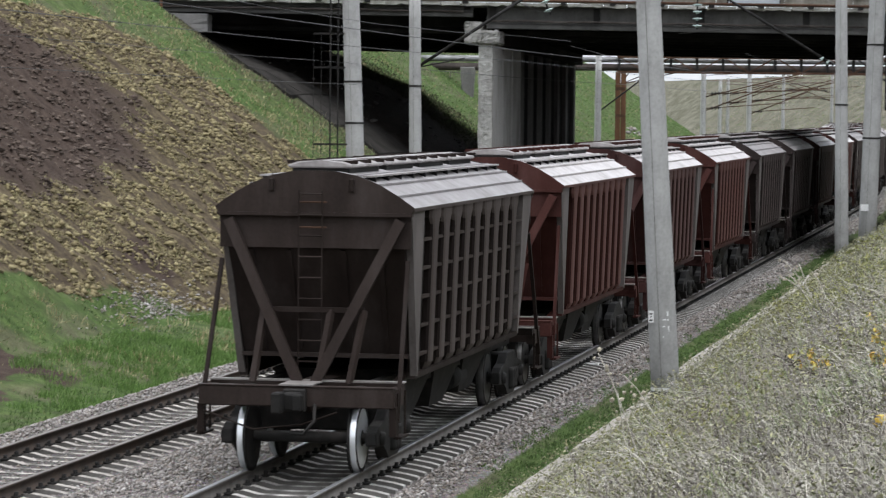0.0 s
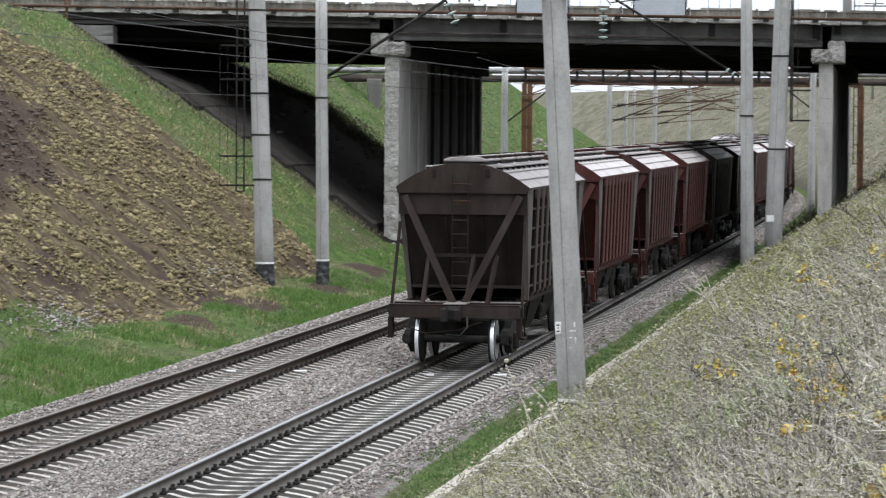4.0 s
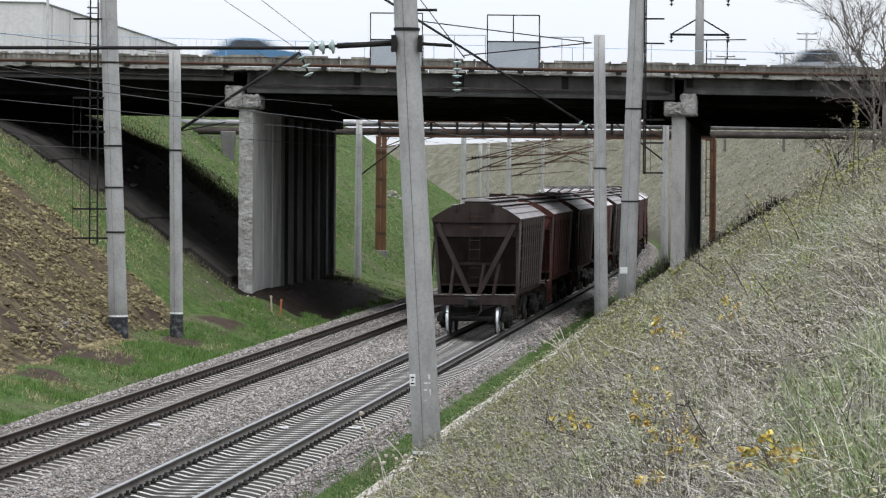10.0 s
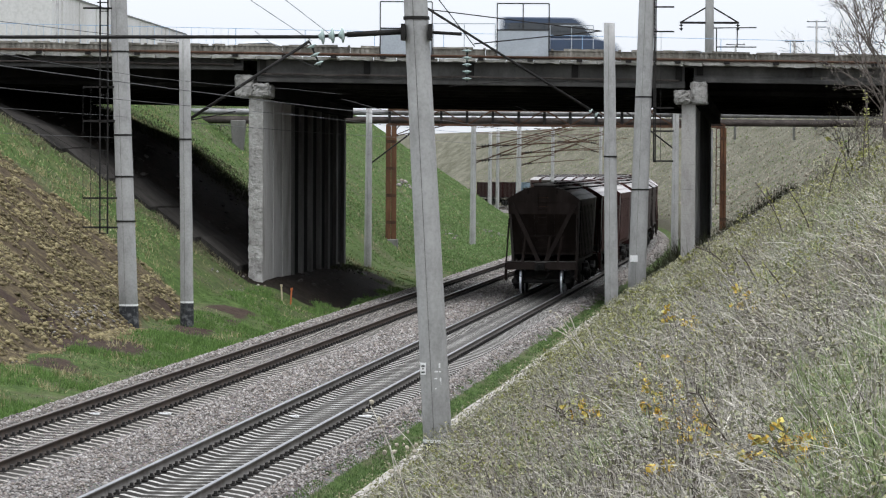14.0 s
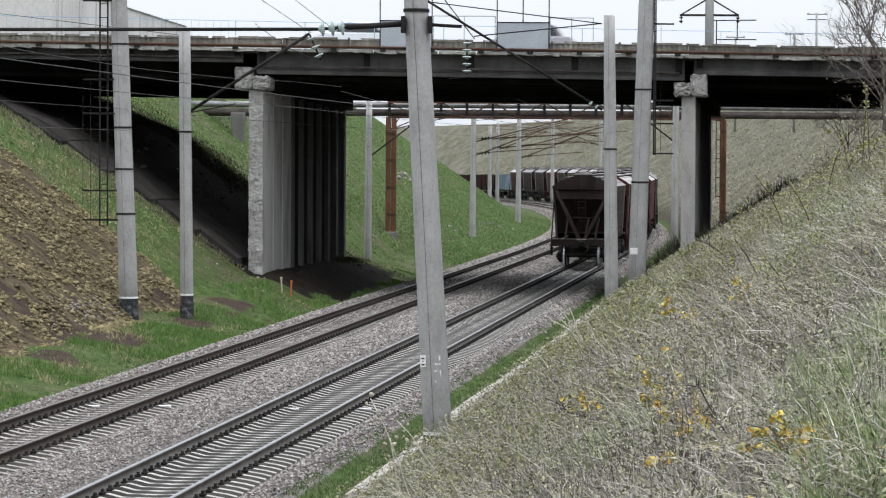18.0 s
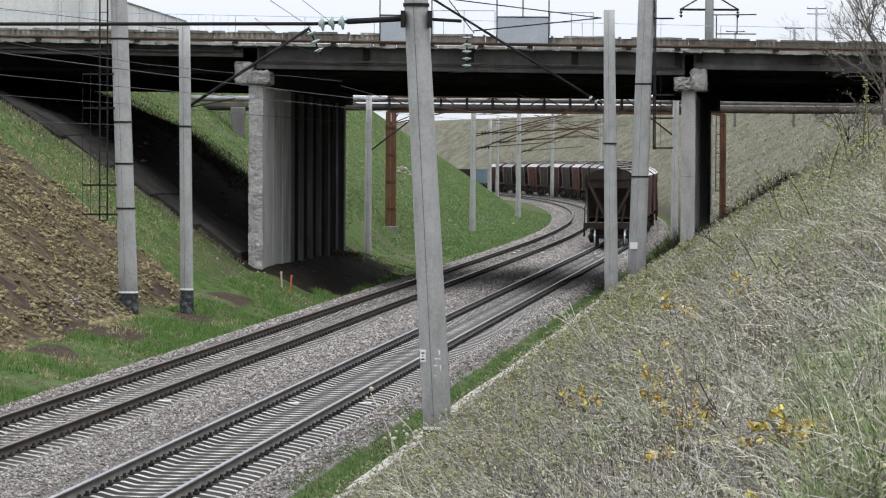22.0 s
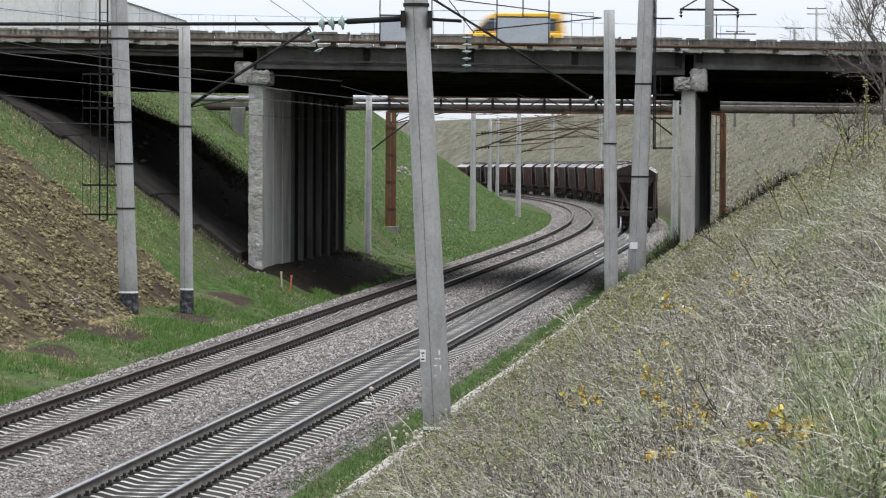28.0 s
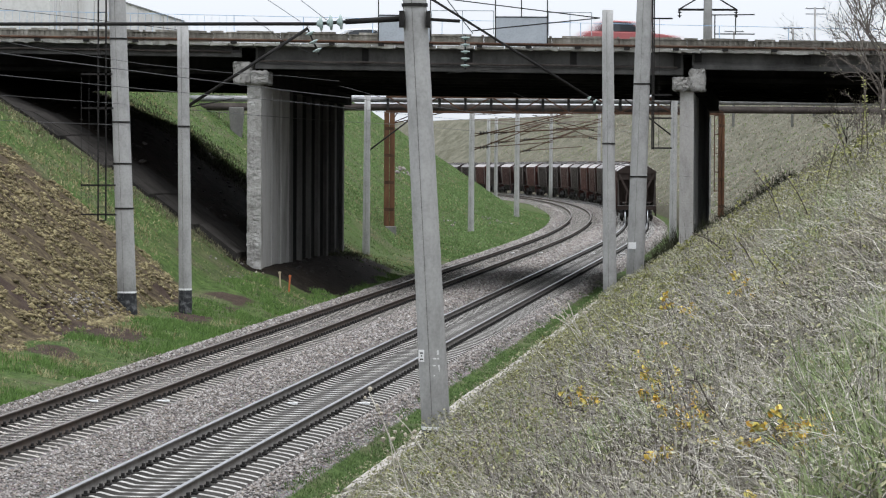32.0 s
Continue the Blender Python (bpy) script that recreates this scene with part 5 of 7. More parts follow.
def build_tufts():
    # lush tufts along the track and rank ones on the flat
    s, l = spread(2600, 52, 140, -9.8, -6.75, 0.5)
    k = (fbm(s, l, 0.45, 93) > -0.08) & ~shaded(s, l)
    s, l = clusters(np.stack([s[k], l[k]], -1), 34, 0.11)
    clay, heart = clay_mask(s, l)
    k = np.maximum(clay, heart) < 0.5
    blades("grass_tufts", s[k], l[k], 0.17, 0.016 + 0.0001 * s[k], MAT["tuft_green"], 0.7, "lush green grass tufts beside the track", coarse=True)
    s, l = spread(1500, 60, 150, -21, -7.6, 0.3)
    k = (fbm(s, l, 0.45, 95) > 0.0) & ~shaded(s, l)
    s, l = clusters(np.stack([s[k], l[k]], -1), 26, 0.16)
    clay, heart = clay_mask(s, l)
    k = np.maximum(clay, heart) < 0.6
    blades("brown_tufts", s[k], l[k], 0.2, 0.02 + 0.0001 * s[k], MAT["turf"], 0.9, "withered brown tufts on the bank", coarse=True)
    # weeds along the edge of the slope slabs
    s, l = spread(260, -2.2, 0.3, -20.5, -10.6, 0.0)
    s = s + paving_edge(l)
    s, l = clusters(np.stack([s, l], -1), 18, 0.14)
    blades("edge_weeds", s, l, 0.17, 0.03, MAT["edge_weed"], 0.8, "dry weeds along the slope slabs", coarse=True)
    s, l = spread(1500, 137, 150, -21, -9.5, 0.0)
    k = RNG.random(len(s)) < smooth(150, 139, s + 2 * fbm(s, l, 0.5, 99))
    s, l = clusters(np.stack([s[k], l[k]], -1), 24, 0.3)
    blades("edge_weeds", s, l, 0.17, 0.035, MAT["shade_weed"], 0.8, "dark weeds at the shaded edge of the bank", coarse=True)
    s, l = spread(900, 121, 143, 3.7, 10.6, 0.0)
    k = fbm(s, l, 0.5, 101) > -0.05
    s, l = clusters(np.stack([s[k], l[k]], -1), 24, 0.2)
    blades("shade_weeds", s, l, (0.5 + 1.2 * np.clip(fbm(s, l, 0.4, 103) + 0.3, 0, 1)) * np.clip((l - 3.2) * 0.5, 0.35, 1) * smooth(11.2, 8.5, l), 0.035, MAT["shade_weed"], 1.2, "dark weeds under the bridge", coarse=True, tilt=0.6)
    # tussocks among the dry weeds of the near slope
    s, l = spread(260, 13, 95, 4.6, 12.5, 1.05)
    k = seen_right(s, l)
    s, l = clusters(np.stack([s[k], l[k]], -1), 110, 0.045)
    blades("pale_tussocks", s, l, 0.3 * np.clip((l - 3.4) * 0.3, 0.25, 1), 0.0028 + 0.00015 * s, MAT["straw"], 0.4, "drooping pale grass tussocks", tilt=0.6)
    s, l = spread(42, 11.5, 20, 10.1, 10.7, 0.8)
    s2, l2 = spread(200, 18, 95, 4.2, 12.5, 0.9)
    k = seen_right(s2, l2) & (fbm(s2, l2, 0.35, 13) > -0.05)
    s, l = clusters(np.stack([np.concatenate([s, s2[k]]), np.concatenate([l, l2[k]])], -1), 60, 0.04)
    blades("green_tussocks", s, l, 0.27 * np.clip((l - 3.4) * 0.3, 0.25, 1), 0.005 + 0.0002 * s, MAT["meadow_blade"], 0.35, "fresh green broad-bladed grass tussocks", tilt=0.45)
    s, l = spread(90, 36, 72, 9.8, 11.4, 0.3)
    k = seen_right(s, l)
    s, l = clusters(np.stack([s[k], l[k]], -1), 70, 0.09)
    blades("green_tussocks", s, l, 0.32, 0.004 + 0.0002 * s, MAT["meadow_blade"], 0.35, "fresh green broad-bladed grass tussocks", tilt=0.45)
    # dark twigs in the dark patches
    for s0, l0, a, b in DARK_PATCHES:
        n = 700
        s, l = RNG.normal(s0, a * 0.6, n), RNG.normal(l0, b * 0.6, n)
        blades("hollow_twigs", s, l, 0.22, 0.0022 + 0.0001 * s, MAT["bramble"], 0.8, "dark twigs in a dark patch of the weeds", tilt=0.9)
    # woolly stems with round seed heads
    s, l = spread(420, 12, 42, 6.4, 9.7, 1.1)
    k = seen_right(s, l)
    s, l = s[k], l[k]
    n = len(s)
    P = line_xyz(s, l, 0)
    P[:, 2] = ground_z(s, l)
    H = RNG.uniform(0.25, 0.55, n) * np.clip(0.5 + 0.02 * s, 0, 1)
    D = np.stack([RNG.normal(-0.35, 0.22, n), RNG.normal(0, 0.1, n), np.ones(n)], -1)
    tip = P + D * H[:, None]
    W = np.array([0.0022, 0, 0]) * (1 + 0.04 * s)[:, None]
    V = np.stack([P - W, P + W, tip + W * 0.7, tip - W * 0.7], 1).reshape(-1, 3)
    tagged(raw("seed_stems", V, np.arange(4 * n).reshape(n, 4), MAT["woolly"]), "grey woolly weed stems", "plants", kind="stuff")
    u = RNG.uniform(0.35, 1.02, (n, 12, 1))
    C = (P[:, None] + (tip - P)[:, None] * u + RNG.normal(0, 0.012, (n, 12, 3)) * (1.2 - 0.6 * u)).reshape(-1, 3)
    C = C[RNG.random(len(C)) < 0.75]
    m = len(C)
    oct_ = np.array([(1, 0, 0), (-1, 0, 0), (0, 1, 0), (0, -1, 0), (0, 0, 1), (0, 0, -1)], float)
    size = RNG.uniform(0.004, 0.009, m) * (1 + 0.02 * C[:, 1])
    V = (C[:, None] + oct_[None] * RNG.uniform(0.7, 1.3, (m, 6, 1)) * size[:, None, None]).reshape(-1, 3)
    tri = np.array([(0, 2, 4), (2, 1, 4), (1, 3, 4), (3, 0, 4), (2, 0, 5), (1, 2, 5), (3, 1, 5), (0, 3, 5)])
    tagged(raw("seed_heads", V, (np.arange(m)[:, None, None] * 6 + tri).reshape(-1, 3), MAT["woolly"]), "small grey-brown seed heads", "plants", kind="stuff")


def leafy_shoot(s, side, hgt, lean, seed):
    """An upright young shoot with pairs of small leaves."""
    rnd = random.Random(seed)
    base = on_line(s, side)
    base.z = float(ground_z(s, side)) - 0.05
    t = empty("leafy_shoot", Matrix.Translation(base), "upright thin shoot with small yellow-green leaves", "shrub", "leafy shoots")
    pts = [Vector((lean * u * u, 0.0, hgt * u)) for u in (0, 0.25, 0.5, 0.75, 1.0)]
    bm = bmesh.new()
    path_tube(bm, pts, 0.004 + 0.00012 * s, 5)
    part("stem", bm, MAT["bramble"], t)
    V, F = [], []
    for k in range(int(hgt * 26)):
        u = rnd.uniform(0.35, 1.0)
        c = Vector((lean * u * u, 0, hgt * u))
        d = Vector((rnd.gauss(0, 1), rnd.gauss(0, 0.6), rnd.uniform(0.1, 0.9))).normalized()
        e = d.orthogonal().normalized()
        g = rnd.uniform(0.012, 0.022) + 0.0003 * s
        i = len(V)
        V += [c, c + d * g + e * g * 0.5, c + d * g * 2, c + d * g - e * g * 0.5]
        F += [(i, i + 1, i + 2), (i, i + 2, i + 3)]
    raw("leaves", [v[:] for v in V], F, MAT["shoot_leaf"], t)


def build_plants():
    # dry stems over the slope, thick near the camera, in pale, brown and green patches
    def cover(n, s0, s1, power, coarse, thin):
        s, l = spread(n, s0, s1, 3.42, 15.5, power)
        k = seen_right(s, l)
        s, l = s[k], l[k]
        patch = fbm(s, l, 0.6, 11)
        keep = RNG.random(len(s)) < 0.5 + 1.5 * patch
        keep &= RNG.random(len(s)) > 0.8 * smooth(0.14, 0.28, bramble(s, l) + 0.08 * smooth(35, 60, s))
        keep &= RNG.random(len(s)) > 0.85 * pockets(s, l)
        # weeds thinned so that the mast foot shows from the camera
        keep &= RNG.random(len(s)) > 0.93 * np.exp(-((s - 54.8) / 3.4) ** 4 - ((l - 3.75) / 0.5) ** 4)
        s, l, patch = s[keep], l[keep], patch[keep]
        w = thin * (0.003 + 0.00016 * s)
        tone = 1.4 * fbm(s, l, 0.5, 23) + RNG.normal(0, 0.08, len(s)) + 0.02
        meadow = 1.2 * fbm(s, l, 0.35, 13) + 0.6 * smooth(10.0, 10.35, l + 0.3 * fbm(s, l, 0.8, 73)) * smooth(28, 16, s) - 0.12
        green = RNG.random(len(s)) < np.clip((0.5 if coarse else 0.14) + 1.6 * meadow, 0.05, 0.9)
        hgt = (0.14 + 0.42 * np.clip(patch + 0.35, 0, 1) ** 1.3) * np.clip(0.1 + (l - 3.4) * 0.3, 0.08, 1.0) * np.clip(0.42 + 0.022 * s, 0, 1) * (1 - 0.6 * smooth(98, 116, s))
        # the tangle leans and flows another way from patch to patch
        flow = np.where(fbm(s, l, 0.5, 41) + RNG.normal(0, 0.15, len(s)) > 0.2, 0.1, 3.0)
        tilt = 0.9 + 0.9 * fbm(s, l, 0.7, 43)
        lim = 0.55 if coarse else -0.05
        lying = RNG.random(len(s)) < 0.4
        for nm, k, mat, lab in (("dry_grass", ~green & (tone > lim), "straw", "tangle of pale dry grass on the slope"), ("brown_weeds", ~green & (tone <= lim), "brown_straw", "tangle of grey-brown dead weeds on the slope")):
            a, c = k & ~lying, k & lying
            blades(nm, s[a], l[a], hgt[a], w[a], MAT[mat], 0.75 if coarse else 0.45, lab, heading=flow[a], coarse=coarse, tilt=tilt[a])
            blades(nm, s[c], l[c], hgt[c] * 1.1, w[c], MAT[mat], 0.35, lab, sink=-0.08, coarse=coarse, tilt=1.35)
        blades("green_grass", s[green], l[green], hgt[green] * 0.75, w[green] * 2.0, MAT["meadow_blade"], 0.55, "fresh green grass among the dry weeds", coarse=coarse)
    cover(330000, 8, 45, 1.1, False, 1.0)
    cover(330000, 42, 122, 1.0001, True, 0.85)
    # long woody stems: some stand, many lean or lie across each other
    s, l = spread(50000, 9, 130, 3.9, 15, 1.05)
    k = seen_right(s, l) & (fbm(s, l, 0.3, 17) > -0.2)
    s, l = s[k], l[k]
    lift = np.clip((l - 3.4) * 0.35, 0.3, 1)
    pale = RNG.random(len(s)) < 0.45 - 0.22 * smooth(30, 60, s)
    flow = np.where(RNG.random(len(s)) > 0.68, 0.1, 3.0)
    blades("weed_stems", s[~pale], l[~pale], 0.5 * lift[~pale] * np.clip(0.5 + 0.02 * s[~pale], 0, 1), 0.0026 + 0.00012 * s[~pale], MAT["twig"], 0.5, "grey-brown woody weed stems", heading=flow[~pale], tilt=0.9)
    blades("fallen_stems", s[pale], l[pale], 0.5 * lift[pale] * np.clip(0.4 + 0.025 * s[pale], 0, 1), 0.0022 + 0.00011 * s[pale], MAT["straw"], 0.3, "pale fallen weed stems", sink=-0.1, heading=flow[pale], tilt=1.25)
    s, l = spread(90000, 9, 130, 4.2, 15, 1.05)
    k = seen_right(s, l) & (bramble(s, l) > 0.17 - 0.1 * smooth(35, 60, s))
    s, l = s[k], l[k]
    blades("bramble_twigs", s, l, 0.4 * np.clip((l - 3.4) * 0.35, 0.3, 1), 0.0026 + 0.00012 * s, MAT["bramble"], 0.7, "dark brown tangle of bramble twigs", tilt=0.8)
    # added twigs darken the strip where the bridge's shade falls
    s, l = spread(9000, 117, 128, 4.0, 11, 0.0)
    blades("bramble_twigs", s, l, 0.3, 0.02, MAT["bramble"], 0.7, "dark twigs added to deepen the shade below the bridge", tilt=0.8)
    # small leaves among the stems: quads with random tilt
    def leaves(name, s, l, h, size, material, label):
        n = len(s)
        P = line_xyz(s, l, 0)
        P[:, 2] = ground_z(s, l) + h
        a, b = RNG.normal(size=(n, 3)), RNG.normal(size=(n, 3))
        a /= np.linalg.norm(a, axis=1)[:, None]
        b -= (a * b).sum(1)[:, None] * a
        b /= np.linalg.norm(b, axis=1)[:, None]
        z = (size * RNG.uniform(0.5, 1.4, n))[:, None]
        V = np.stack([P - a * z, P + b * z * 0.45, P + a * z, P - b * z * 0.45], 1).reshape(-1, 3)
        ob = raw(name, V, np.arange(n * 4).reshape(n, 4), material)
        return tagged(ob, label, "plants", kind="stuff")
    s, l = spread(150000, 9, 130, 3.45, 15, 1.1)
    k = seen_right(s, l)
    s, l = s[k], l[k]
    leaves("weed_leaves", s, l, RNG.uniform(0.05, 0.5, len(s)), 0.007 + 0.0003 * s, MAT["olive_leaf"], "small olive leaves among the weeds")
    # young leaves and fresh growth gathered in patches
    s, l = spread(60000, 24, 110, 4.2, 13, 0.9)
    k = seen_right(s, l) & (fbm(s, l, 0.4, 57) + RNG.normal(0, 0.06, len(s)) > 0.12)
    s, l = s[k], l[k]
    leaves("young_leaves", s, l, RNG.uniform(0.15, 0.55, len(s)) * np.clip((l - 3.2) * 0.4, 0.2, 1), 0.008 + 0.0003 * s, MAT["shoot_leaf"], "young yellow-green leaves among the weeds")
    # short grass on the flat and slopes of the far side, and the strip by the kerb
    s, l = spread(170000, 50, 185, -16.5, -6.6, 0.6)
    clay, heart = clay_mask(s, l)
    keep = (np.maximum(clay, heart) < 0.4) & (fbm(s, l, 0.3, 19) > -0.35) & ~shaded(s, l)
    s, l = s[keep], l[keep]
    k = RNG.random(len(s)) < 0.68 - 0.5 * earth_patch(s, l) - 0.2 * smooth(-7.8, -9.0, l) + 1.7 * fbm(s, l, 0.9, 91)
    s, l = s[k], l[k]
    a = RNG.random(len(s)) < np.clip(0.9 - 0.35 * smooth(-7.6, -9.0, l) + 1.3 * fbm(s, l, 0.5, 63), 0.08, 0.98)
    blades("short_grass", s[a], l[a], 0.10, 0.013 + 0.00012 * s[a], MAT["lawn"], 0.9, "short spring grass beside the track")
    blades("dry_tufts", s[~a], l[~a], 0.09, 0.011 + 0.0001 * s[~a], MAT["turf"], 1.0, "withered tufts in the short grass")
    s, l = spread(50000, 163, 290, -14, -6.9, 0.3)
    a = RNG.random(len(s)) < np.clip(0.9 + 0.6 * fbm(s, l, 0.3, 65), 0.2, 0.97)
    blades("bank_grass", s[a], l[a], 0.12, 0.06, MAT["bank_green"], 0.9, "short green grass beyond the bridge")
    blades("bank_tufts", s[~a], l[~a], 0.1, 0.04, MAT["turf"], 0.9, "withered tufts beyond the bridge")
    s, l = spread(34000, 45, 135, 1.95, 2.76, 0.6)
    k = fbm(s, l, 0.9, 61) + 0.5 * smooth(1.95, 2.4, l) > 0.12
    s, l = s[k], l[k]
    blades("kerb_grass", s, l, 0.075, 0.018, MAT["lawn"], 0.5, "green grass strip between ballast and kerb")
    s, l = spread(100000, 104, 300, -26, -12, 0.3)
    clay, heart = clay_mask(s, l)
    keep = (np.maximum(clay, heart) < 0.4) & ~shaded(s, l)
    s, l = s[keep], l[keep]
    q_, r_ = spread(29000, 142, 560, 4, 30, 0.0)
    a = RNG.random(len(q_)) < 0.8 - 0.35 * (fbm(q_, r_, 0.05, 51) > 0.15)
    blades("far_tufts", q_[a], r_[a], 0.2, 0.14, MAT["brown_straw"], 1.1, "withered tufts on the far slope", coarse=True)
    blades("far_tufts", q_[~a], r_[~a], 0.16, 0.14, MAT["green_blade"], 1.1, "green tufts on the far slope", coarse=True)
    a = RNG.random(len(s)) < np.clip(0.95 - 0.3 * smooth(122, 118, s) + 0.5 * fbm(s, l, 0.3, 53), 0.25, 0.985)
    blades("bank_grass", s[a], l[a], 0.1, 0.06, MAT["bank_green"], 1.1, "green grass on the far bank")
    blades("bank_tufts", s[~a], l[~a], 0.12, 0.04, MAT["turf"], 0.8, "withered tufts on the far bank")


def lumps(name, s, l, size, material, label, lift=0.3, flat=0.7):
    """Rough lumps: bent octahedra with a ring of six."""
    n = len(s)
    P = line_xyz(s, l, 0)
    P[:, 2] = ground_z(s, l) + relief(s, l)
    unit = [(0, 0, -1)] + [(math.cos(a), math.sin(a), 0.0) for a in np.arange(5) * 2 * math.pi / 5] + [(0, 0, 1)]
    U = np.array(unit)[None] * RNG.uniform(0.55, 1.2, (n, 7, 1))
    a = RNG.random(n) * 6.28
    c, t = np.cos(a)[:, None], np.sin(a)[:, None]
    X = np.stack([U[..., 0] * c - U[..., 1] * t, U[..., 0] * t + U[..., 1] * c, U[..., 2] * flat], -1)
    V = P[:, None] + X * size[:, None, None] + np.array([0, 0, 1.0]) * (size * lift)[:, None, None]
    tri = [(0, 1 + (k + 1) % 5, 1 + k) for k in range(5)] + [(6, 1 + k, 1 + (k + 1) % 5) for k in range(5)]
    F = (np.arange(n)[:, None, None] * 7 + np.array(tri)[None]).reshape(-1, 3)
    ob = raw(name, V.reshape(-1, 3), F, material)
    return tagged(ob, label, "stones", kind="stuff")


def build_stones():
    s, l = spread(110000, 52, 113, -23, -9.0, 0.0)
    clay, heart = clay_mask(s, l)
    k = (clay > 0.35) & (heart < 0.45) & (fbm(s, l, 1.6, 37, 2) > -0.16)
    lumps("clay_clods", s[k], l[k], RNG.gamma(3.0, 0.021, k.sum()).clip(0.02, 0.15), MAT["clod"], "yellow-brown clods of freshly dug clay", 0.0, 0.6)
    s, l = spread(42000, 62, 108, -24, -10, 0.0)
    clay, heart = clay_mask(s, l)
    k = (heart > 0.4) & (fbm(s, l, 2.2, 39, 2) > -0.15)
    lumps("brown_clods", s[k], l[k], RNG.gamma(3.0, 0.022, k.sum()).clip(0.02, 0.17), MAT["dark_clod"], "dark brown clods of dug soil", 0.0, 0.5)
    # grey gravel washed out along the foot of the clay
    s, l = RNG.normal(75.5, 2.2, 700), RNG.normal(-10.55, 0.35, 700)
    lumps("grey_gravel", s, l, RNG.uniform(0.02, 0.07, 700), MAT["stone"], "grey gravel at the foot of the dug clay", 0.3, 0.6)
    s, l = RNG.normal(93, 2.2, 420), RNG.normal(-10.6, 0.3, 420)
    lumps("grey_gravel", s, l, RNG.uniform(0.02, 0.07, 420), MAT["stone"], "grey gravel at the foot of the dug clay", 0.3, 0.6)
    # withered turf on the dug clay
    s, l = spread(16000, 52, 113, -23, -9.0, 0.0)
    n, r = 26 * len(s), np.repeat(RNG.uniform(0.04, 0.13, len(s)), 26)
    s, l = np.repeat(s, 26) + RNG.normal(0, 1, n) * r * 1.2, np.repeat(l, 26) + RNG.normal(0, 1, n) * r
    clay, heart = clay_mask(s, l)
    k = (clay > 0.3) & (heart < 0.5) & (fbm(s, l, 0.5, 31) > -0.3) & (fbm(s, l, 1.6, 37, 2) > -0.05)
    blades("withered_turf", s[k], l[k], 0.075, 0.045, MAT["turf"], 1.1, "withered yellowish turf on the dug clay", coarse=True)
    s, l = spread(420, 122, 140, -20, -8.0, 0.0)
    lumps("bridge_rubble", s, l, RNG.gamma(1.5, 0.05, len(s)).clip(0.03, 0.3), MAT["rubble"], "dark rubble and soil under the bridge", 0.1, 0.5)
    # rocks and waste concrete on the bank beyond the bridge
    for s0, l0, n, r, ws in ((217.5, -15.7, 14, 0.3, 0.9), (227, -9.9, 26, 0.14, 1.6), (198, -10.9, 8, 0.12, 0.8), (116.3, -10.1, 18, 0.08, 1.2)):
        s, l = RNG.normal(s0, ws * 2, n), RNG.normal(l0, ws * 0.4, n)
        lumps("waste_rocks", s, l, RNG.uniform(0.4, 1.2, n) * r, MAT["stone"], "pale broken rocks lying in the grass", 0.3, 0.7)
    s, l = spread(125000, 42, 215, -6.9, 2.35, 1.3)
    k = (np.abs(l) > 1.38) & (np.abs(l + 4.27) > 1.38) | (RNG.random(len(s)) < np.where(l < -2, 0.13, 0.02))
    k &= (l > -6.6 + 0.3 * fbm(s, l, 0.8, 33)) & (l < 2.1 + 0.25 * fbm(s, l, 0.8, 35))
    s, l = s[k], l[k]
    far, out = spread(16000, 205, 340, -6.8, 2.3, 0.0)
    k = (np.abs(out) > 1.35) & (np.abs(out + 4.27) > 1.35)
    lumps("ballast_stones", far[k], out[k], RNG.uniform(0.05, 0.1, k.sum()), MAT["stone"], "ballast stones of the far curve")
    lumps("ballast_stones", s, l, RNG.uniform(0.018, 0.042, len(s)) * (1 + (s - 42) * 0.009), MAT["stone"], "loose grey and brown ballast stones")


def dry_stalk(s, side, top, seed):
    """A tall dry flower stalk that leans over the slope, with woolly heads."""
    rnd = random.Random(seed)
    base = on_line(s, side)
    base.z = float(ground_z(s, side)) - 0.05
    t = empty("dry_stalk", Matrix.Translation(base), "tall dry flower stalk with pale woolly seed heads", "plant", "dry stalks")
    tip = Vector(top)
    mid = tip * 0.5 + Vector((0.08 * rnd.uniform(-1, 1), 0, 0.1))
    bm = bmesh.new()
    path_tube(bm, [(0, 0, 0), mid * 0.5 + Vector((0, 0, 0.04)), mid, (mid + tip) / 2 + Vector((0, 0, 0.03)), tip], 0.0015 + 0.00013 * s, 5)
    part("stem", bm, MAT["straw"], t)
    for k in range(rnd.randint(5, 9)):
        u = 1 - 0.055 * k
        c = mid + (tip - mid) * max(0.0, 2 * u - 1) + Vector((rnd.uniform(-0.06, 0.06), 0, rnd.uniform(-0.02, 0.07)))
        bm = bmesh.new()
        bmesh.ops.create_icosphere(bm, subdivisions=1, radius=rnd.uniform(0.011, 0.023))
        for v in bm.verts:
            v.co = v.co * rnd.uniform(0.7, 1.3) + c
        part("seed_head", bm, MAT["brown_straw"], t, "pale seed head")


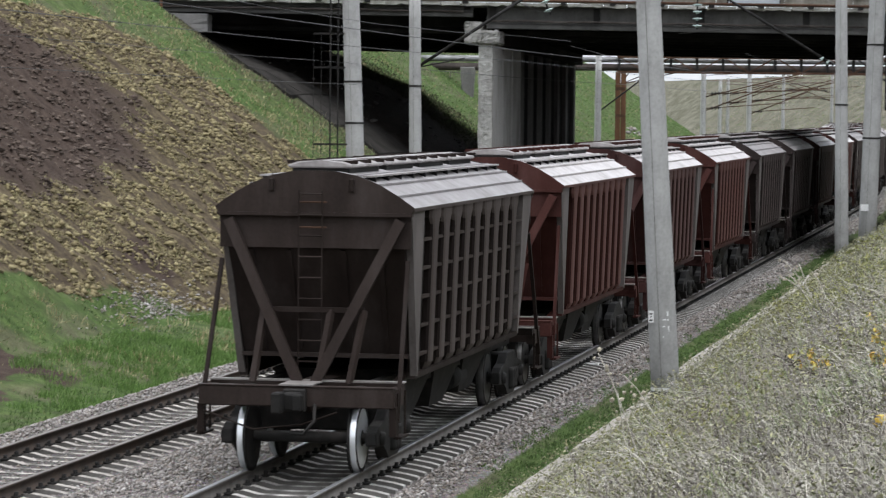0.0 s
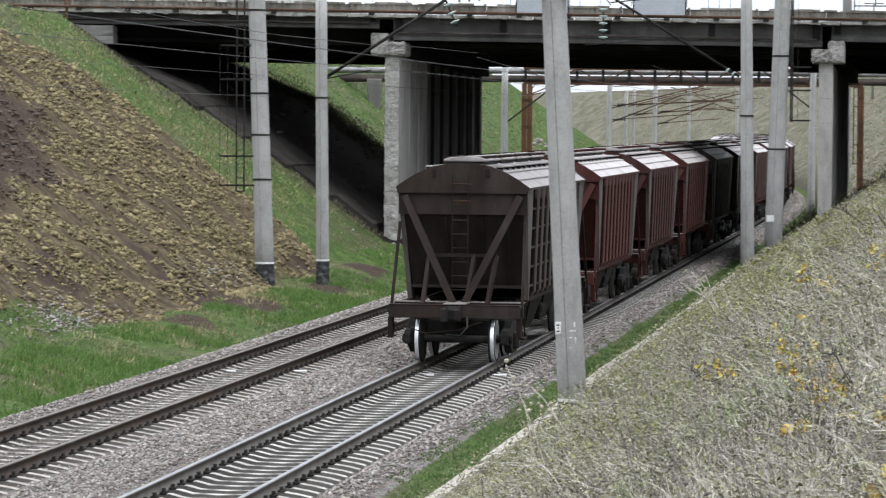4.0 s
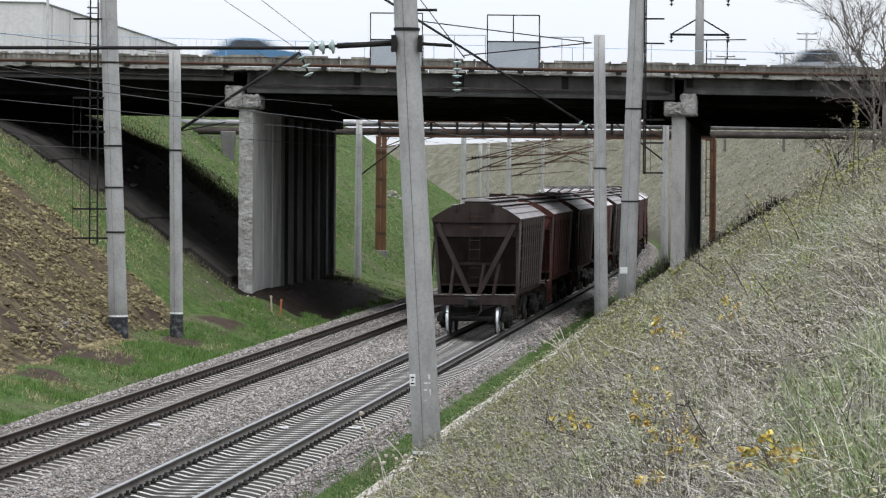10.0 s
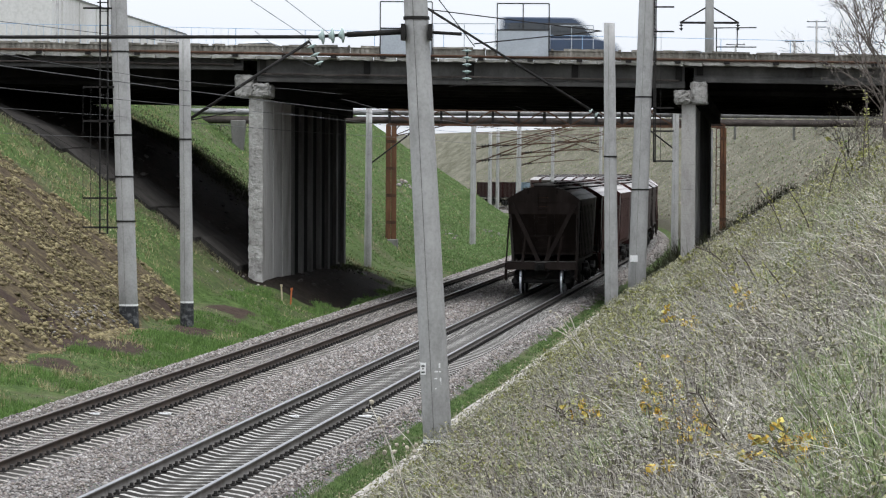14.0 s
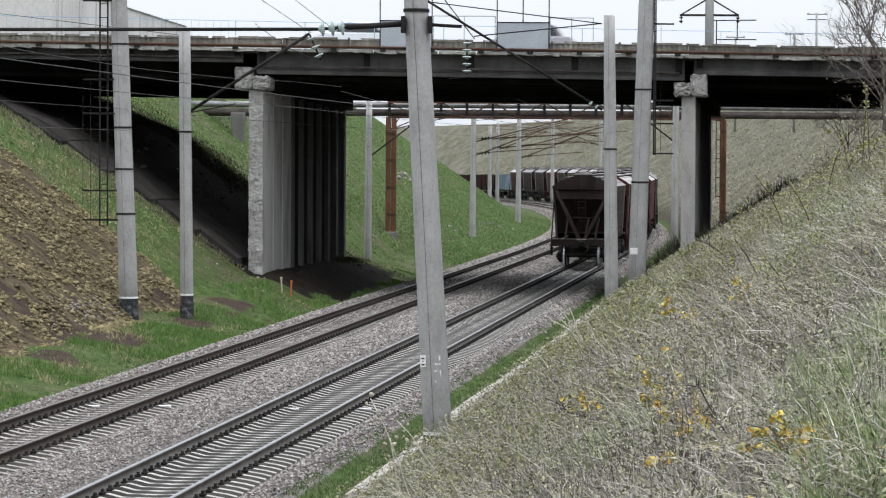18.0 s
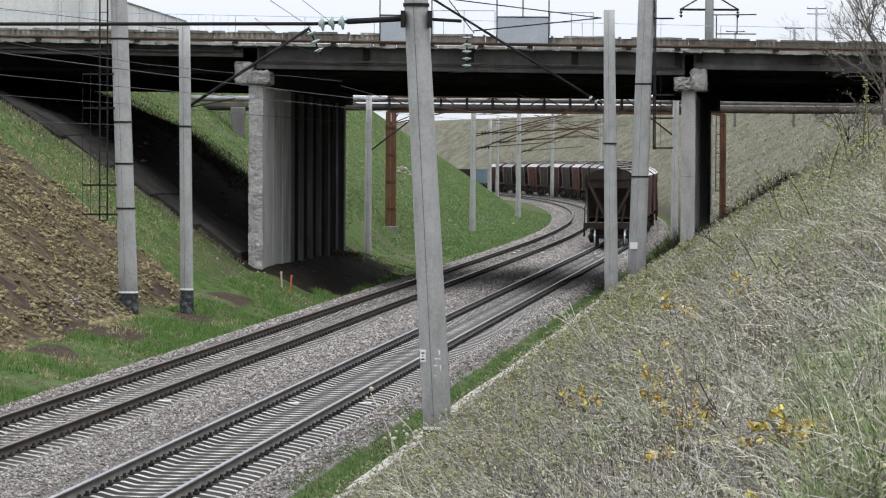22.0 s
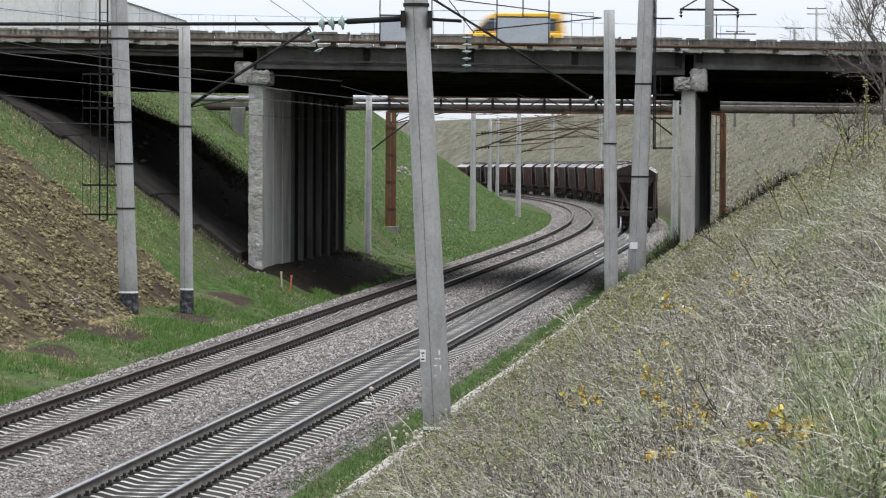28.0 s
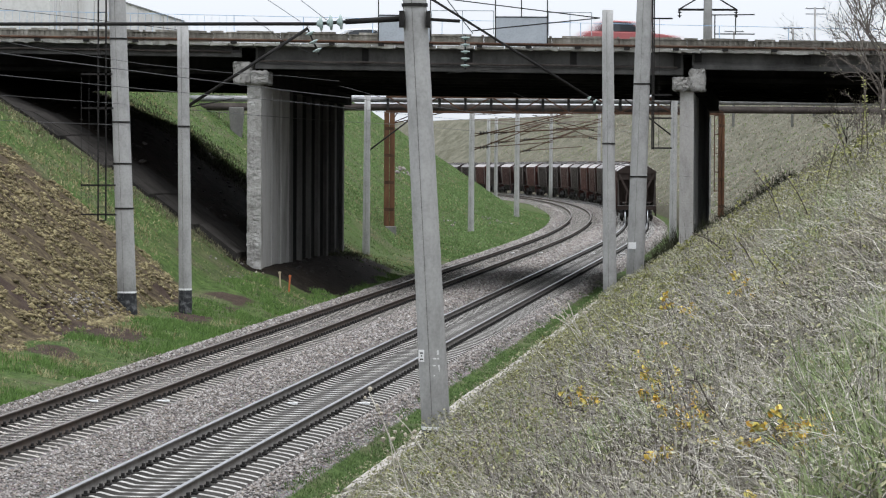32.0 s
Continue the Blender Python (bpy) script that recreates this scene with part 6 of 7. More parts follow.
def yellow_shrub(s, side, size, n, seed):
    """Low arching twigs with bunches of folded yellow leaves."""
    rnd = random.Random(seed)
    base = on_line(s, side)
    base.z = float(ground_z(s, side)) - 0.03
    t = empty("yellow_shrub", Matrix.Translation(base), "low thorny shrub with yellow and orange leaves" if s < 35 else "low thorny shrub with yellow-green leaves", "shrub", "yellow shrubs")
    V, F = [], []
    for _ in range(n):
        a = rnd.uniform(0, 6.28)
        tip = Vector((math.cos(a) * rnd.uniform(0.2, 0.7), math.sin(a) * rnd.uniform(0.2, 0.7), rnd.uniform(0.5, 1.0))) * size
        mid = tip * 0.5 + Vector((0, 0, 0.16 * size))
        bm = bmesh.new()
        path_tube(bm, [(0, 0, 0), mid * 0.55, mid, (mid + tip) / 2 + Vector((0, 0, 0.03)), tip], 0.003 + 0.00008 * s, 4)
        part("twig", bm, MAT["twig"], t)
        for _ in range(rnd.randint(3, 5)):
            u = rnd.uniform(0.25, 1.0)
            c = (mid + (tip - mid) * u) + Vector((rnd.gauss(0, 0.012), rnd.gauss(0, 0.012), rnd.gauss(0, 0.012)))
            for _ in range(rnd.randint(3, 4)):
                d = Vector((rnd.gauss(0, 1), rnd.gauss(0, 1), rnd.gauss(0.3, 0.7))).normalized()
                e = d.orthogonal().normalized()
                e = Matrix.Rotation(rnd.uniform(0, 6.28), 3, d) @ e
                up = d.cross(e)
                k, g = len(V), rnd.uniform(0.010, 0.017) + 0.00022 * s
                V += [c, c + d * g * 2.1]
                for q in (-1, 1):
                    V += [c + d * g * 0.45 + e * g * 0.6 * q + up * g * 0.2, c + d * g * 1.15 + e * g * 0.82 * q + up * g * 0.32, c + d * g * 1.8 + e * g * 0.5 * q + up * g * 0.2]
                F += [(k, k + 2, k + 3), (k, k + 3, k + 1), (k + 3, k + 4, k + 1), (k, k + 6, k + 5), (k, k + 1, k + 6), (k + 6, k + 1, k + 7)]
    raw("leaves", [v[:] for v in V], F, MAT["yellow_leaf" if s < 35 else "shoot_leaf"], t)


def fallen_branch(s, side, toward, seed):
    """A dark dead branch lying in the weeds, with a few side twigs."""
    rnd = random.Random(seed)
    base = on_line(s, side)
    base.z = float(ground_z(s, side)) + 0.12
    t = empty("fallen_branch", Matrix.Translation(base), "dark dead branch lying in the dry weeds", "branch", "fallen branches")
    tip = Vector(toward)
    pts = [tip * u + Vector((rnd.gauss(0, 0.02), 0, rnd.gauss(0, 0.02))) for u in (0, 0.25, 0.5, 0.75, 1.0)]
    bm = bmesh.new()
    path_tube(bm, pts, 0.003 + 0.00012 * s, 5)
    part("limb", bm, MAT["bramble"], t)
    for k in range(rnd.randint(3, 6)):
        p = pts[rnd.randint(1, 3)].lerp(pts[4], rnd.random() * 0.5)
        q = p + Vector((rnd.uniform(-0.5, 0.5), rnd.uniform(-0.2, 0.2), rnd.uniform(0.0, 0.5))) * tip.length * 0.5
        bm = bmesh.new()
        path_tube(bm, [p, (p + q) / 2 + Vector((0, 0, 0.02)), q], 0.0018 + 0.00009 * s, 4)
        part("twig", bm, MAT["bramble"], t)


def marker_stake(s, side, lean, material, label):
    base = on_line(s, side)
    base.z = float(ground_z(s, side)) - 0.1
    t = empty("marker_stake", Matrix.Translation(base), label, "stake", "marker stakes")
    bm = bmesh.new()
    beam(bm, (0, 0, 0), (lean, 0, 0.6), 0.06, 0.07, (0, 1, 0))
    part("post", bm, material, t, "", 0.008)
    bm = bmesh.new()
    box(bm, lean - 0.045, lean + 0.045, -0.045, 0.045, 0.57, 0.65)
    part("cap", bm, material, t, "", 0.008)


build_plants()
build_tufts()
build_stones()
for k, (s_, side_, h_, lean_) in enumerate(((70, 11.45, 2.0, 0.1), (71, 11.62, 2.1, -0.12), (52, 9.9, 1.2, -0.5), (36, 9.7, 0.7, -0.3), (60, 10.6, 1.4, 0.3), (44, 10.3, 0.9, -0.35), (28, 10.05, 0.55, -0.25), (86, 11.4, 1.6, -0.4), (80, 9.6, 1.1, -0.3))):
    leafy_shoot(s_, side_, h_, lean_, 210 + k)
for k, (s_, side_, to_) in enumerate(((20, 9.6, (0.35, 0, -0.25)), (17, 9.75, (-0.2, 0, 0.3)), (24, 9.4, (0.5, 0, 0.1)), (38, 9.3, (0.8, 0, -0.5)), (30, 10.2, (0.5, 0, -0.45)), (48, 10.6, (0.7, 0, -0.8)), (26, 8.6, (-0.5, 0, 0.2)), (34, 8.0, (0.6, 0, 0.15)), (44, 9.6, (-0.9, 0, 0.4)), (60, 9.5, (1.0, 0, -0.5)))):
    fallen_branch(s_, side_, to_, 140 + k)
marker_stake(116.3, -8.32, 0.04, MAT["stake_orange"], "short rust-orange marker stake in the grass")
marker_stake(116.0, -8.58, -0.03, MAT["stake_wood"], "short pale wooden marker stake in the grass")
for k, (s_, side_, size_, n_) in enumerate(((14.3, 10.08, 0.25, 9), (13.6, 10.16, 0.22, 8), (14.8, 10.0, 0.22, 7), (13.9, 10.2, 0.2, 6), (21.8, 9.33, 0.3, 8), (22.4, 9.2, 0.26, 5), (18.3, 9.58, 0.24, 6), (29, 8.9, 0.35, 4), (17.4, 9.42, 0.2, 5), (17.0, 9.66, 0.2, 4), (13.0, 9.93, 0.14, 5), (20.4, 9.4, 0.26, 5), (24, 9.15, 0.3, 5), (26.6, 8.5, 0.4, 4), (31, 9.7, 0.45, 5), (33.5, 8.95, 0.5, 6), (42, 9.3, 0.5, 5), (55, 7.2, 0.6, 5), (62, 5.5, 0.5, 4), (51, 6.9, 0.55, 5), (72, 6.5, 0.7, 6), (80, 7.5, 0.8, 5), (58, 11.2, 1.3, 3), (70, 11.0, 1.1, 3), (88, 9.0, 0.8, 5), (98, 8.0, 0.8, 5))):
    yellow_shrub(s_, side_, size_ * 1.15, n_, 70 + k)
for k, (s_, side_, top_) in enumerate(((46, 7.3, (-0.62, 0, 0.95)), (44, 7.4, (-0.5, 0, 0.8)), (48, 7.2, (-0.75, 0, 0.7)), (50, 7.0, (-0.4, 0, 0.9)), (43, 7.6, (-0.3, 0, 0.75)), (30, 7.0, (-0.55, 0, 0.8)), (34, 8.6, (0.3, 0, 0.7)), (52, 7.5, (0.35, 0, 0.8)), (25, 7.3, (-0.42, 0, 1.2)), (26, 7.15, (-0.25, 0, 0.9)))):
    dry_stalk(s_, side_, top_, 40 + k)


# ---- overhead line gear ----
def cantilever(m, foot, head, tie, drop, discs=4, name_end=True):
    """A slanting tube on a mast with a tie rod, an insulator in the tube, and a hanging string; all in the mast's space."""
    bar(m, "cantilever_tube", foot, head, 0.045)
    bar(m, "tie_rod", tie, Vector(head) + (Vector(foot) - Vector(head)) * 0.18, 0.02)
    if drop:
        top = Vector(head) + (Vector(foot) - Vector(head)) * drop[0]
        insulator(m, top, top + Vector(drop[1]), discs, 0.16)


def local(m, x, y, z):
    return Vector((x, y, z)) - m.matrix_basis.translation


def wire(name, pts, r, label):
    bm = bmesh.new()
    path_tube(bm, [Vector(p) for p in pts], r, 5)
    return tagged(part(name, bm, MAT["wire"]), label, "wire", "overhead wires")


def build_overhead(near, left, left2, right, right2):
    y = NEAR.y
    # long anchoring arm across both tracks with three big glass discs
    bar(near, "cross_arm", local(near, -0.55, y, 7.47), local(near, -1.72, y, 7.4), 0.05)
    insulator(near, local(near, -1.72, y, 7.4), local(near, -2.25, y, 7.36), 3, 0.14)
    bar(near, "cross_arm", local(near, -2.25, y, 7.36), local(near, -13.5, y, 7.30), 0.032)
    bar(near, "side_arm", local(near, -0.25, y, 7.45), local(near, 0.32, y, 7.42), 0.03)
    bar(near, "stay", local(near, -0.3, y, 8.3), local(near, 0.55, y, 7.2), 0.009)
    for dx in (-0.24, 0.24):
        bm = bmesh.new()
        box(bm, -0.04, 0.04, -0.3, 0.3, -0.14, 0.14)
        p = part("clamp_plate", bm, MAT["dark_steel"], near)
        p.matrix_basis = Matrix.Translation(local(near, -0.48 + dx, y, 7.45))
    for z, s in ((8.05, 1), (8.3, -1)):
        bar(near, "bracket", local(near, -0.5, y, z), local(near, -0.5 + s * 0.55, y, z), 0.025)
    # number plate with unreadable bars and old paint marks
    bm = bmesh.new()
    box(bm, -0.05, 0.05, -0.01, 0.01, 0, 0.21)
    p = part("number_plate", bm, MAT["white_paint"], near, "small white plate with dark bars")
    p.matrix_basis = Matrix.Translation(local(near, -0.34, y - 0.255, 1.38))
    for z, wdt in ((0.03, 0.06), (0.09, 0.02), (0.14, 0.055)):
        bm = bmesh.new()
        box(bm, -wdt / 2, wdt / 2, -0.014, -0.011, z, z + 0.025)
        part("bar", bm, MAT["dark_steel"], p)
    for x, z, w, h in ((0.02, 1.42, 0.11, 0.025), (0.05, 1.5, 0.03, 0.08), (0.0, 1.3, 0.08, 0.02), (0.07, 1.2, 0.025, 0.12), (0.02, 1.12, 0.09, 0.02), (0.05, 0.98, 0.03, 0.1)):
        bm = bmesh.new()
        box(bm, -w / 2, w / 2, -0.004, 0.004, 0, h)
        p = part("paint_mark", bm, MAT["white_paint"], near)
        p.matrix_basis = Matrix.Translation(local(near, -0.10 + x, y - 0.243 + abs(x) * 0.3, z)) @ pose(0, 0, 0, 0, 0, 18)
    # right mast by the kerb: arm over the train track
    yr = right.matrix_basis.translation.y
    cantilever(right, local(right, 5.72, yr, 6.81), local(right, -1.9, yr, 11.5), local(right, 5.68, yr, 9.91), None)
    bar(right, "tie_rod", local(right, 5.64, yr, 9.91), local(right, 1.08, yr, 9.43), 0.022)
    insulator(right, local(right, 0.84, yr, 9.3), local(right, 0.84, yr, 8.05), 5, 0.17)
    insulator(right, local(right, 5.6, yr, 6.85), local(right, 5.2, yr, 7.1), 2, 0.1)
    bar(right, "steady_arm", local(right, 2.6, yr, 8.1), local(right, 0.2, yr, 7.9), 0.015)
    # left mast: arm over the free track
    yl = left2.matrix_basis.translation.y
    bar(left2, "cantilever_tube", local(left2, -8.1, yl, 6.47), local(left2, -4.25, yl, 8.99), 0.05)
    insulator(left2, local(left2, -4.25, yl, 8.95), local(left2, -3.9, yl, 8.15), 3, 0.16)
    bar(left2, "registration_arm", local(left2, -8.1, yl, 6.45), local(left2, -6.6, yl, 6.75), 0.02)
    # tension weights in a ladder frame beside the anchor masts
    for m, x0, x1, levels, zlow, zhigh in ((left, -11.68, -10.88, (3.0, 3.95, 6.45, 7.55, 10.1, 11.4), 2.8, 12.8), (right2, 7.72, 8.45, (5.25, 6.35, 7.2, 10.0, 10.9), 5.2, 12.6)):
        ym = m.matrix_basis.translation.y - 0.15
        fr = empty("ladder_frame")
        fr.parent = m
        upr = (x1, x1 - 0.25) if m is left else (x0, x0 + 0.06)
        for x in upr:
            bm = bmesh.new()
            beam(bm, local(m, x, ym, zlow), local(m, x, ym, zhigh), 0.05, 0.05, (0, 1, 0))
            part("upright", bm, MAT["dark_steel"], fr)
        for z in levels:
            bm = bmesh.new()
            beam(bm, local(m, x0, ym, z), local(m, x1 + (0.4 if m is left else 0), ym, z), 0.05, 0.06)
            part("cross_bar", bm, MAT["dark_steel"], fr)
        if m is left:
            for z in np.arange(zlow, zhigh, 0.45):
                bm = bmesh.new()
                beam(bm, local(m, x1 - 0.25, ym, z), local(m, x1, ym, z), 0.02, 0.02)
                part("rung", bm, MAT["dark_steel"], fr)
        for x in (x0, x0 + 0.25):
            bm = bmesh.new()
            beam(bm, local(m, x, ym, levels[0]), local(m, x, ym, levels[3]), 0.015, 0.015, (0, 1, 0))
            part("guide_rod", bm, MAT["dark_steel"], fr)
    bm = bmesh.new()
    box(bm, -0.14, 0.14, -0.012, 0.012, 0, 0.24)
    p = part("label_plate", bm, MAT["white_paint"], right2, "small white plate")
    t = right2.matrix_basis.translation
    p.matrix_basis = Matrix.Translation((-0.12, -0.335, 1.35))
    # wires along the line
    for side, z, s0, s1, r in ((-4.27, 6.5, 35, 300, 0.007), (0.0, 6.35, 35, 300, 0.007), (-10.4, 6.55, 60, 97.6, 0.006), (-10.4, 5.9, 60, 97.6, 0.006), (-9.3, 6.4, 101, 300, 0.010), (-4.27, 7.15, 101, 300, 0.010), (0.0, 7.2, 115, 300, 0.009), (-4.27, 7.35, 40, 101, 0.006)):
        n = max(4, int((s1 - s0) / 8))
        pts = [on_line(s, side, z - (0.35 if z > 7 else 0.05) * math.sin(math.pi * ((s - s0) % 58) / 58)) for s in np.linspace(s0, s1, n)]
        wire("overhead_wire", pts, r, "thin dark overhead wire along the track")
    for a, b in (((-9.2, yl, 12.6), (-4.2, yl, 9.0)), ((-7.4, yl, 12.4), (-3.6, yl, 9.2)), ((-30, 120, 12.2), (-8.2, yl, 8.9)), ((-6.0, yl, 9.3), (-3.95, yl, 8.1))):
        wire("stay_wire", [a, tuple((u + v) / 2 - (0.15 if i == 2 else 0) for i, (u, v) in enumerate(zip(a, b))), b], 0.01, "thin stay wire between overhead line masts")


def build_far_masts():
    spec = [(167, -3.93, -0.3, 8.6, 0.2, 0.0), (201, 1.87, -0.2, 8.6, 0.2, 0.1), (253, 5.97, -0.4, 9.0, 0.22, 0.0), (298, 4.35, 0.4, 8.0, 0.2, 0.0), (168, 12.2, 0.6, 9.0, 0.2, 0.0), (330, 11.3, 1.0, 9.0, 0.2, 0.0), (345, 17.0, 1.0, 9.0, 0.2, 0.0), (300, 5.1, 0.4, 8.2, 0.18, 0.0)]
    for d, x, z, hgt, r, blk in spec:
        m = mast(Vector((x, d, z - 0.3)), hgt, r, r * 0.8, (0.05, 0), blk, (), "grey concrete overhead line mast beyond the bridge")
        left = x < float(np.interp(d, _y, _x))
        g = 1 if left else -1
        if d in (168, 167):
            bar(m, "cantilever_tube", (0, 0, 5.6), (g * 2.6, 0, 7.6), 0.04)
            if d == 167:
                scale_about_eye(m, 0.908)
            continue
        for dz, reach in ((0.0, 4.6), (0.9, 7.2)) if d > 190 else ((0, 4.5),):
            bar(m, "cantilever_tube", (0, 0, 5.6 + dz), (g * reach, 0, 7.4 + dz), 0.036, MAT["rust"])
            bar(m, "registration_arm", (0, 0, 5.8 + dz), (g * (reach + 0.6), 0, 6.2 + dz), 0.026, MAT["rust"])
            bar(m, "tie_rod", (0, 0, 7.6 + dz * 0.3), (g * reach, 0, 7.4 + dz), 0.02, MAT["rusty_tube"])
            insulator(m, (g * 0.5, 0, 5.82 + dz), (g * 1.1, 0, 5.88 + dz), 3, 0.13, MAT["dark_steel"])


def build_pipe_bridge():
    b = empty("pipe_bridge", Matrix.Translation((0, 178, 0)), "pipe bridge with two clad pipes and a rusty truss", "pipe bridge")
    for x0, x1, z, r, mat in ((-14, 40, 7.95, 0.16, "pipe"), (-14, 40, 7.52, 0.2, "brown_pipe"), (-2.5, 40, 8.18, 0.1, "pipe")):
        bm = bmesh.new()
        run = [(x, 0.3, z - 0.003 * x) for x in np.linspace(max(x0, -6.2), x1, 8)]
        if x0 < -10:
            # bent behind the pier to fit the camera's view, then into the bank
            run = [(-14.5, -9.7, z - 0.14), (-8.9, -9.7, z - 0.14)] + run
        path_tube(bm, run, r, 12)
        part("pipe", bm, MAT[mat], b, "silvery clad pipe" if mat == "pipe" else "stained brown pipe")
    for z in (7.28, 8.12):
        bm = bmesh.new()
        beam(bm, (-3.1, -0.2, z), (15.7, -0.2, z - 0.05), 0.12, 0.13)
        part("truss_chord", bm, MAT["rust"], b)
    for i in range(13):
        x = -3.0 + i * 1.44
        bm = bmesh.new()
        beam(bm, (x, -0.2, 7.28 if i % 2 else 8.12), (x + 1.44, -0.2, 8.12 if i % 2 else 7.28), 0.07, 0.07)
        part("truss_brace", bm, MAT["rust"], b)
        bm = bmesh.new()
        box(bm, x - 0.07, x + 0.07, -0.12, 0.6, 7.3, 8.15)
        part("pipe_saddle", bm, MAT["dark_steel"], b)
    for x, z0, z1, w in ((-2.9, 0.75, 7.3, 0.62), (15.6, 1.0, 7.2, 0.36)):
        for dx in (-w / 4, w / 4):
            bm = bmesh.new()
            box(bm, x + dx - w / 4 + 0.012, x + dx + w / 4 - 0.012, -0.25, 0.15, z0, z1)
            part("post", bm, MAT["rust_post"], b, "rusty steel post", 0.02)
        for z in np.arange(z0 + 1, z1, 1.5):
            bm = bmesh.new()
            box(bm, x - w * 0.42, x + w * 0.42, -0.262, -0.25, z, z + 0.18)
            part("batten", bm, MAT["rust"], b)
        bm = bmesh.new()
        box(bm, x - 0.4, x + 0.4, -0.5, 0.4, z0 - 0.8, z0 + 0.15)
        part("footing", bm, MAT["mid_concrete"], b, "", 0.04)
    for x in (14.55, 14.98):
        bm = bmesh.new()
        beam(bm, (x, 0, 1.6), (x, 0, 7.1), 0.09, 0.09, (0, 1, 0))
        part("post", bm, MAT["pipe"], b)
    # narrow service ladder beside the far post
    for x in (15.17, 15.41):
        bm = bmesh.new()
        beam(bm, (x, -0.6, 2.9), (x, -0.6, 7.2), 0.05, 0.05, (0, 1, 0))
        part("ladder_stile", bm, MAT["rust"], b)
    for z in np.arange(2.95, 7.2, 1.05):
        bm = bmesh.new()
        beam(bm, (15.17, -0.6, z), (15.41, -0.6, z), 0.05, 0.05)
        part("ladder_rung", bm, MAT["rust"], b)
    bm = bmesh.new()
    prism(bm, [(-11.2, 7.36), (-10.4, 7.36), (-10.62, 4.6), (-11.0, 4.6)], -10.1, -9.3, "y")
    part("concrete_support", bm, MAT["mid_concrete"], b, "concrete pipe support", 0.04)
    for x in (-2.4, -1.2, 0.4):
        bm = bmesh.new()
        beam(bm, (-2.9, -0.1, 6.6), (x, -0.1, 7.3), 0.06, 0.06)
        part("knee_brace", bm, MAT["rust"], b)
    scale_about_eye(b, 0.951)


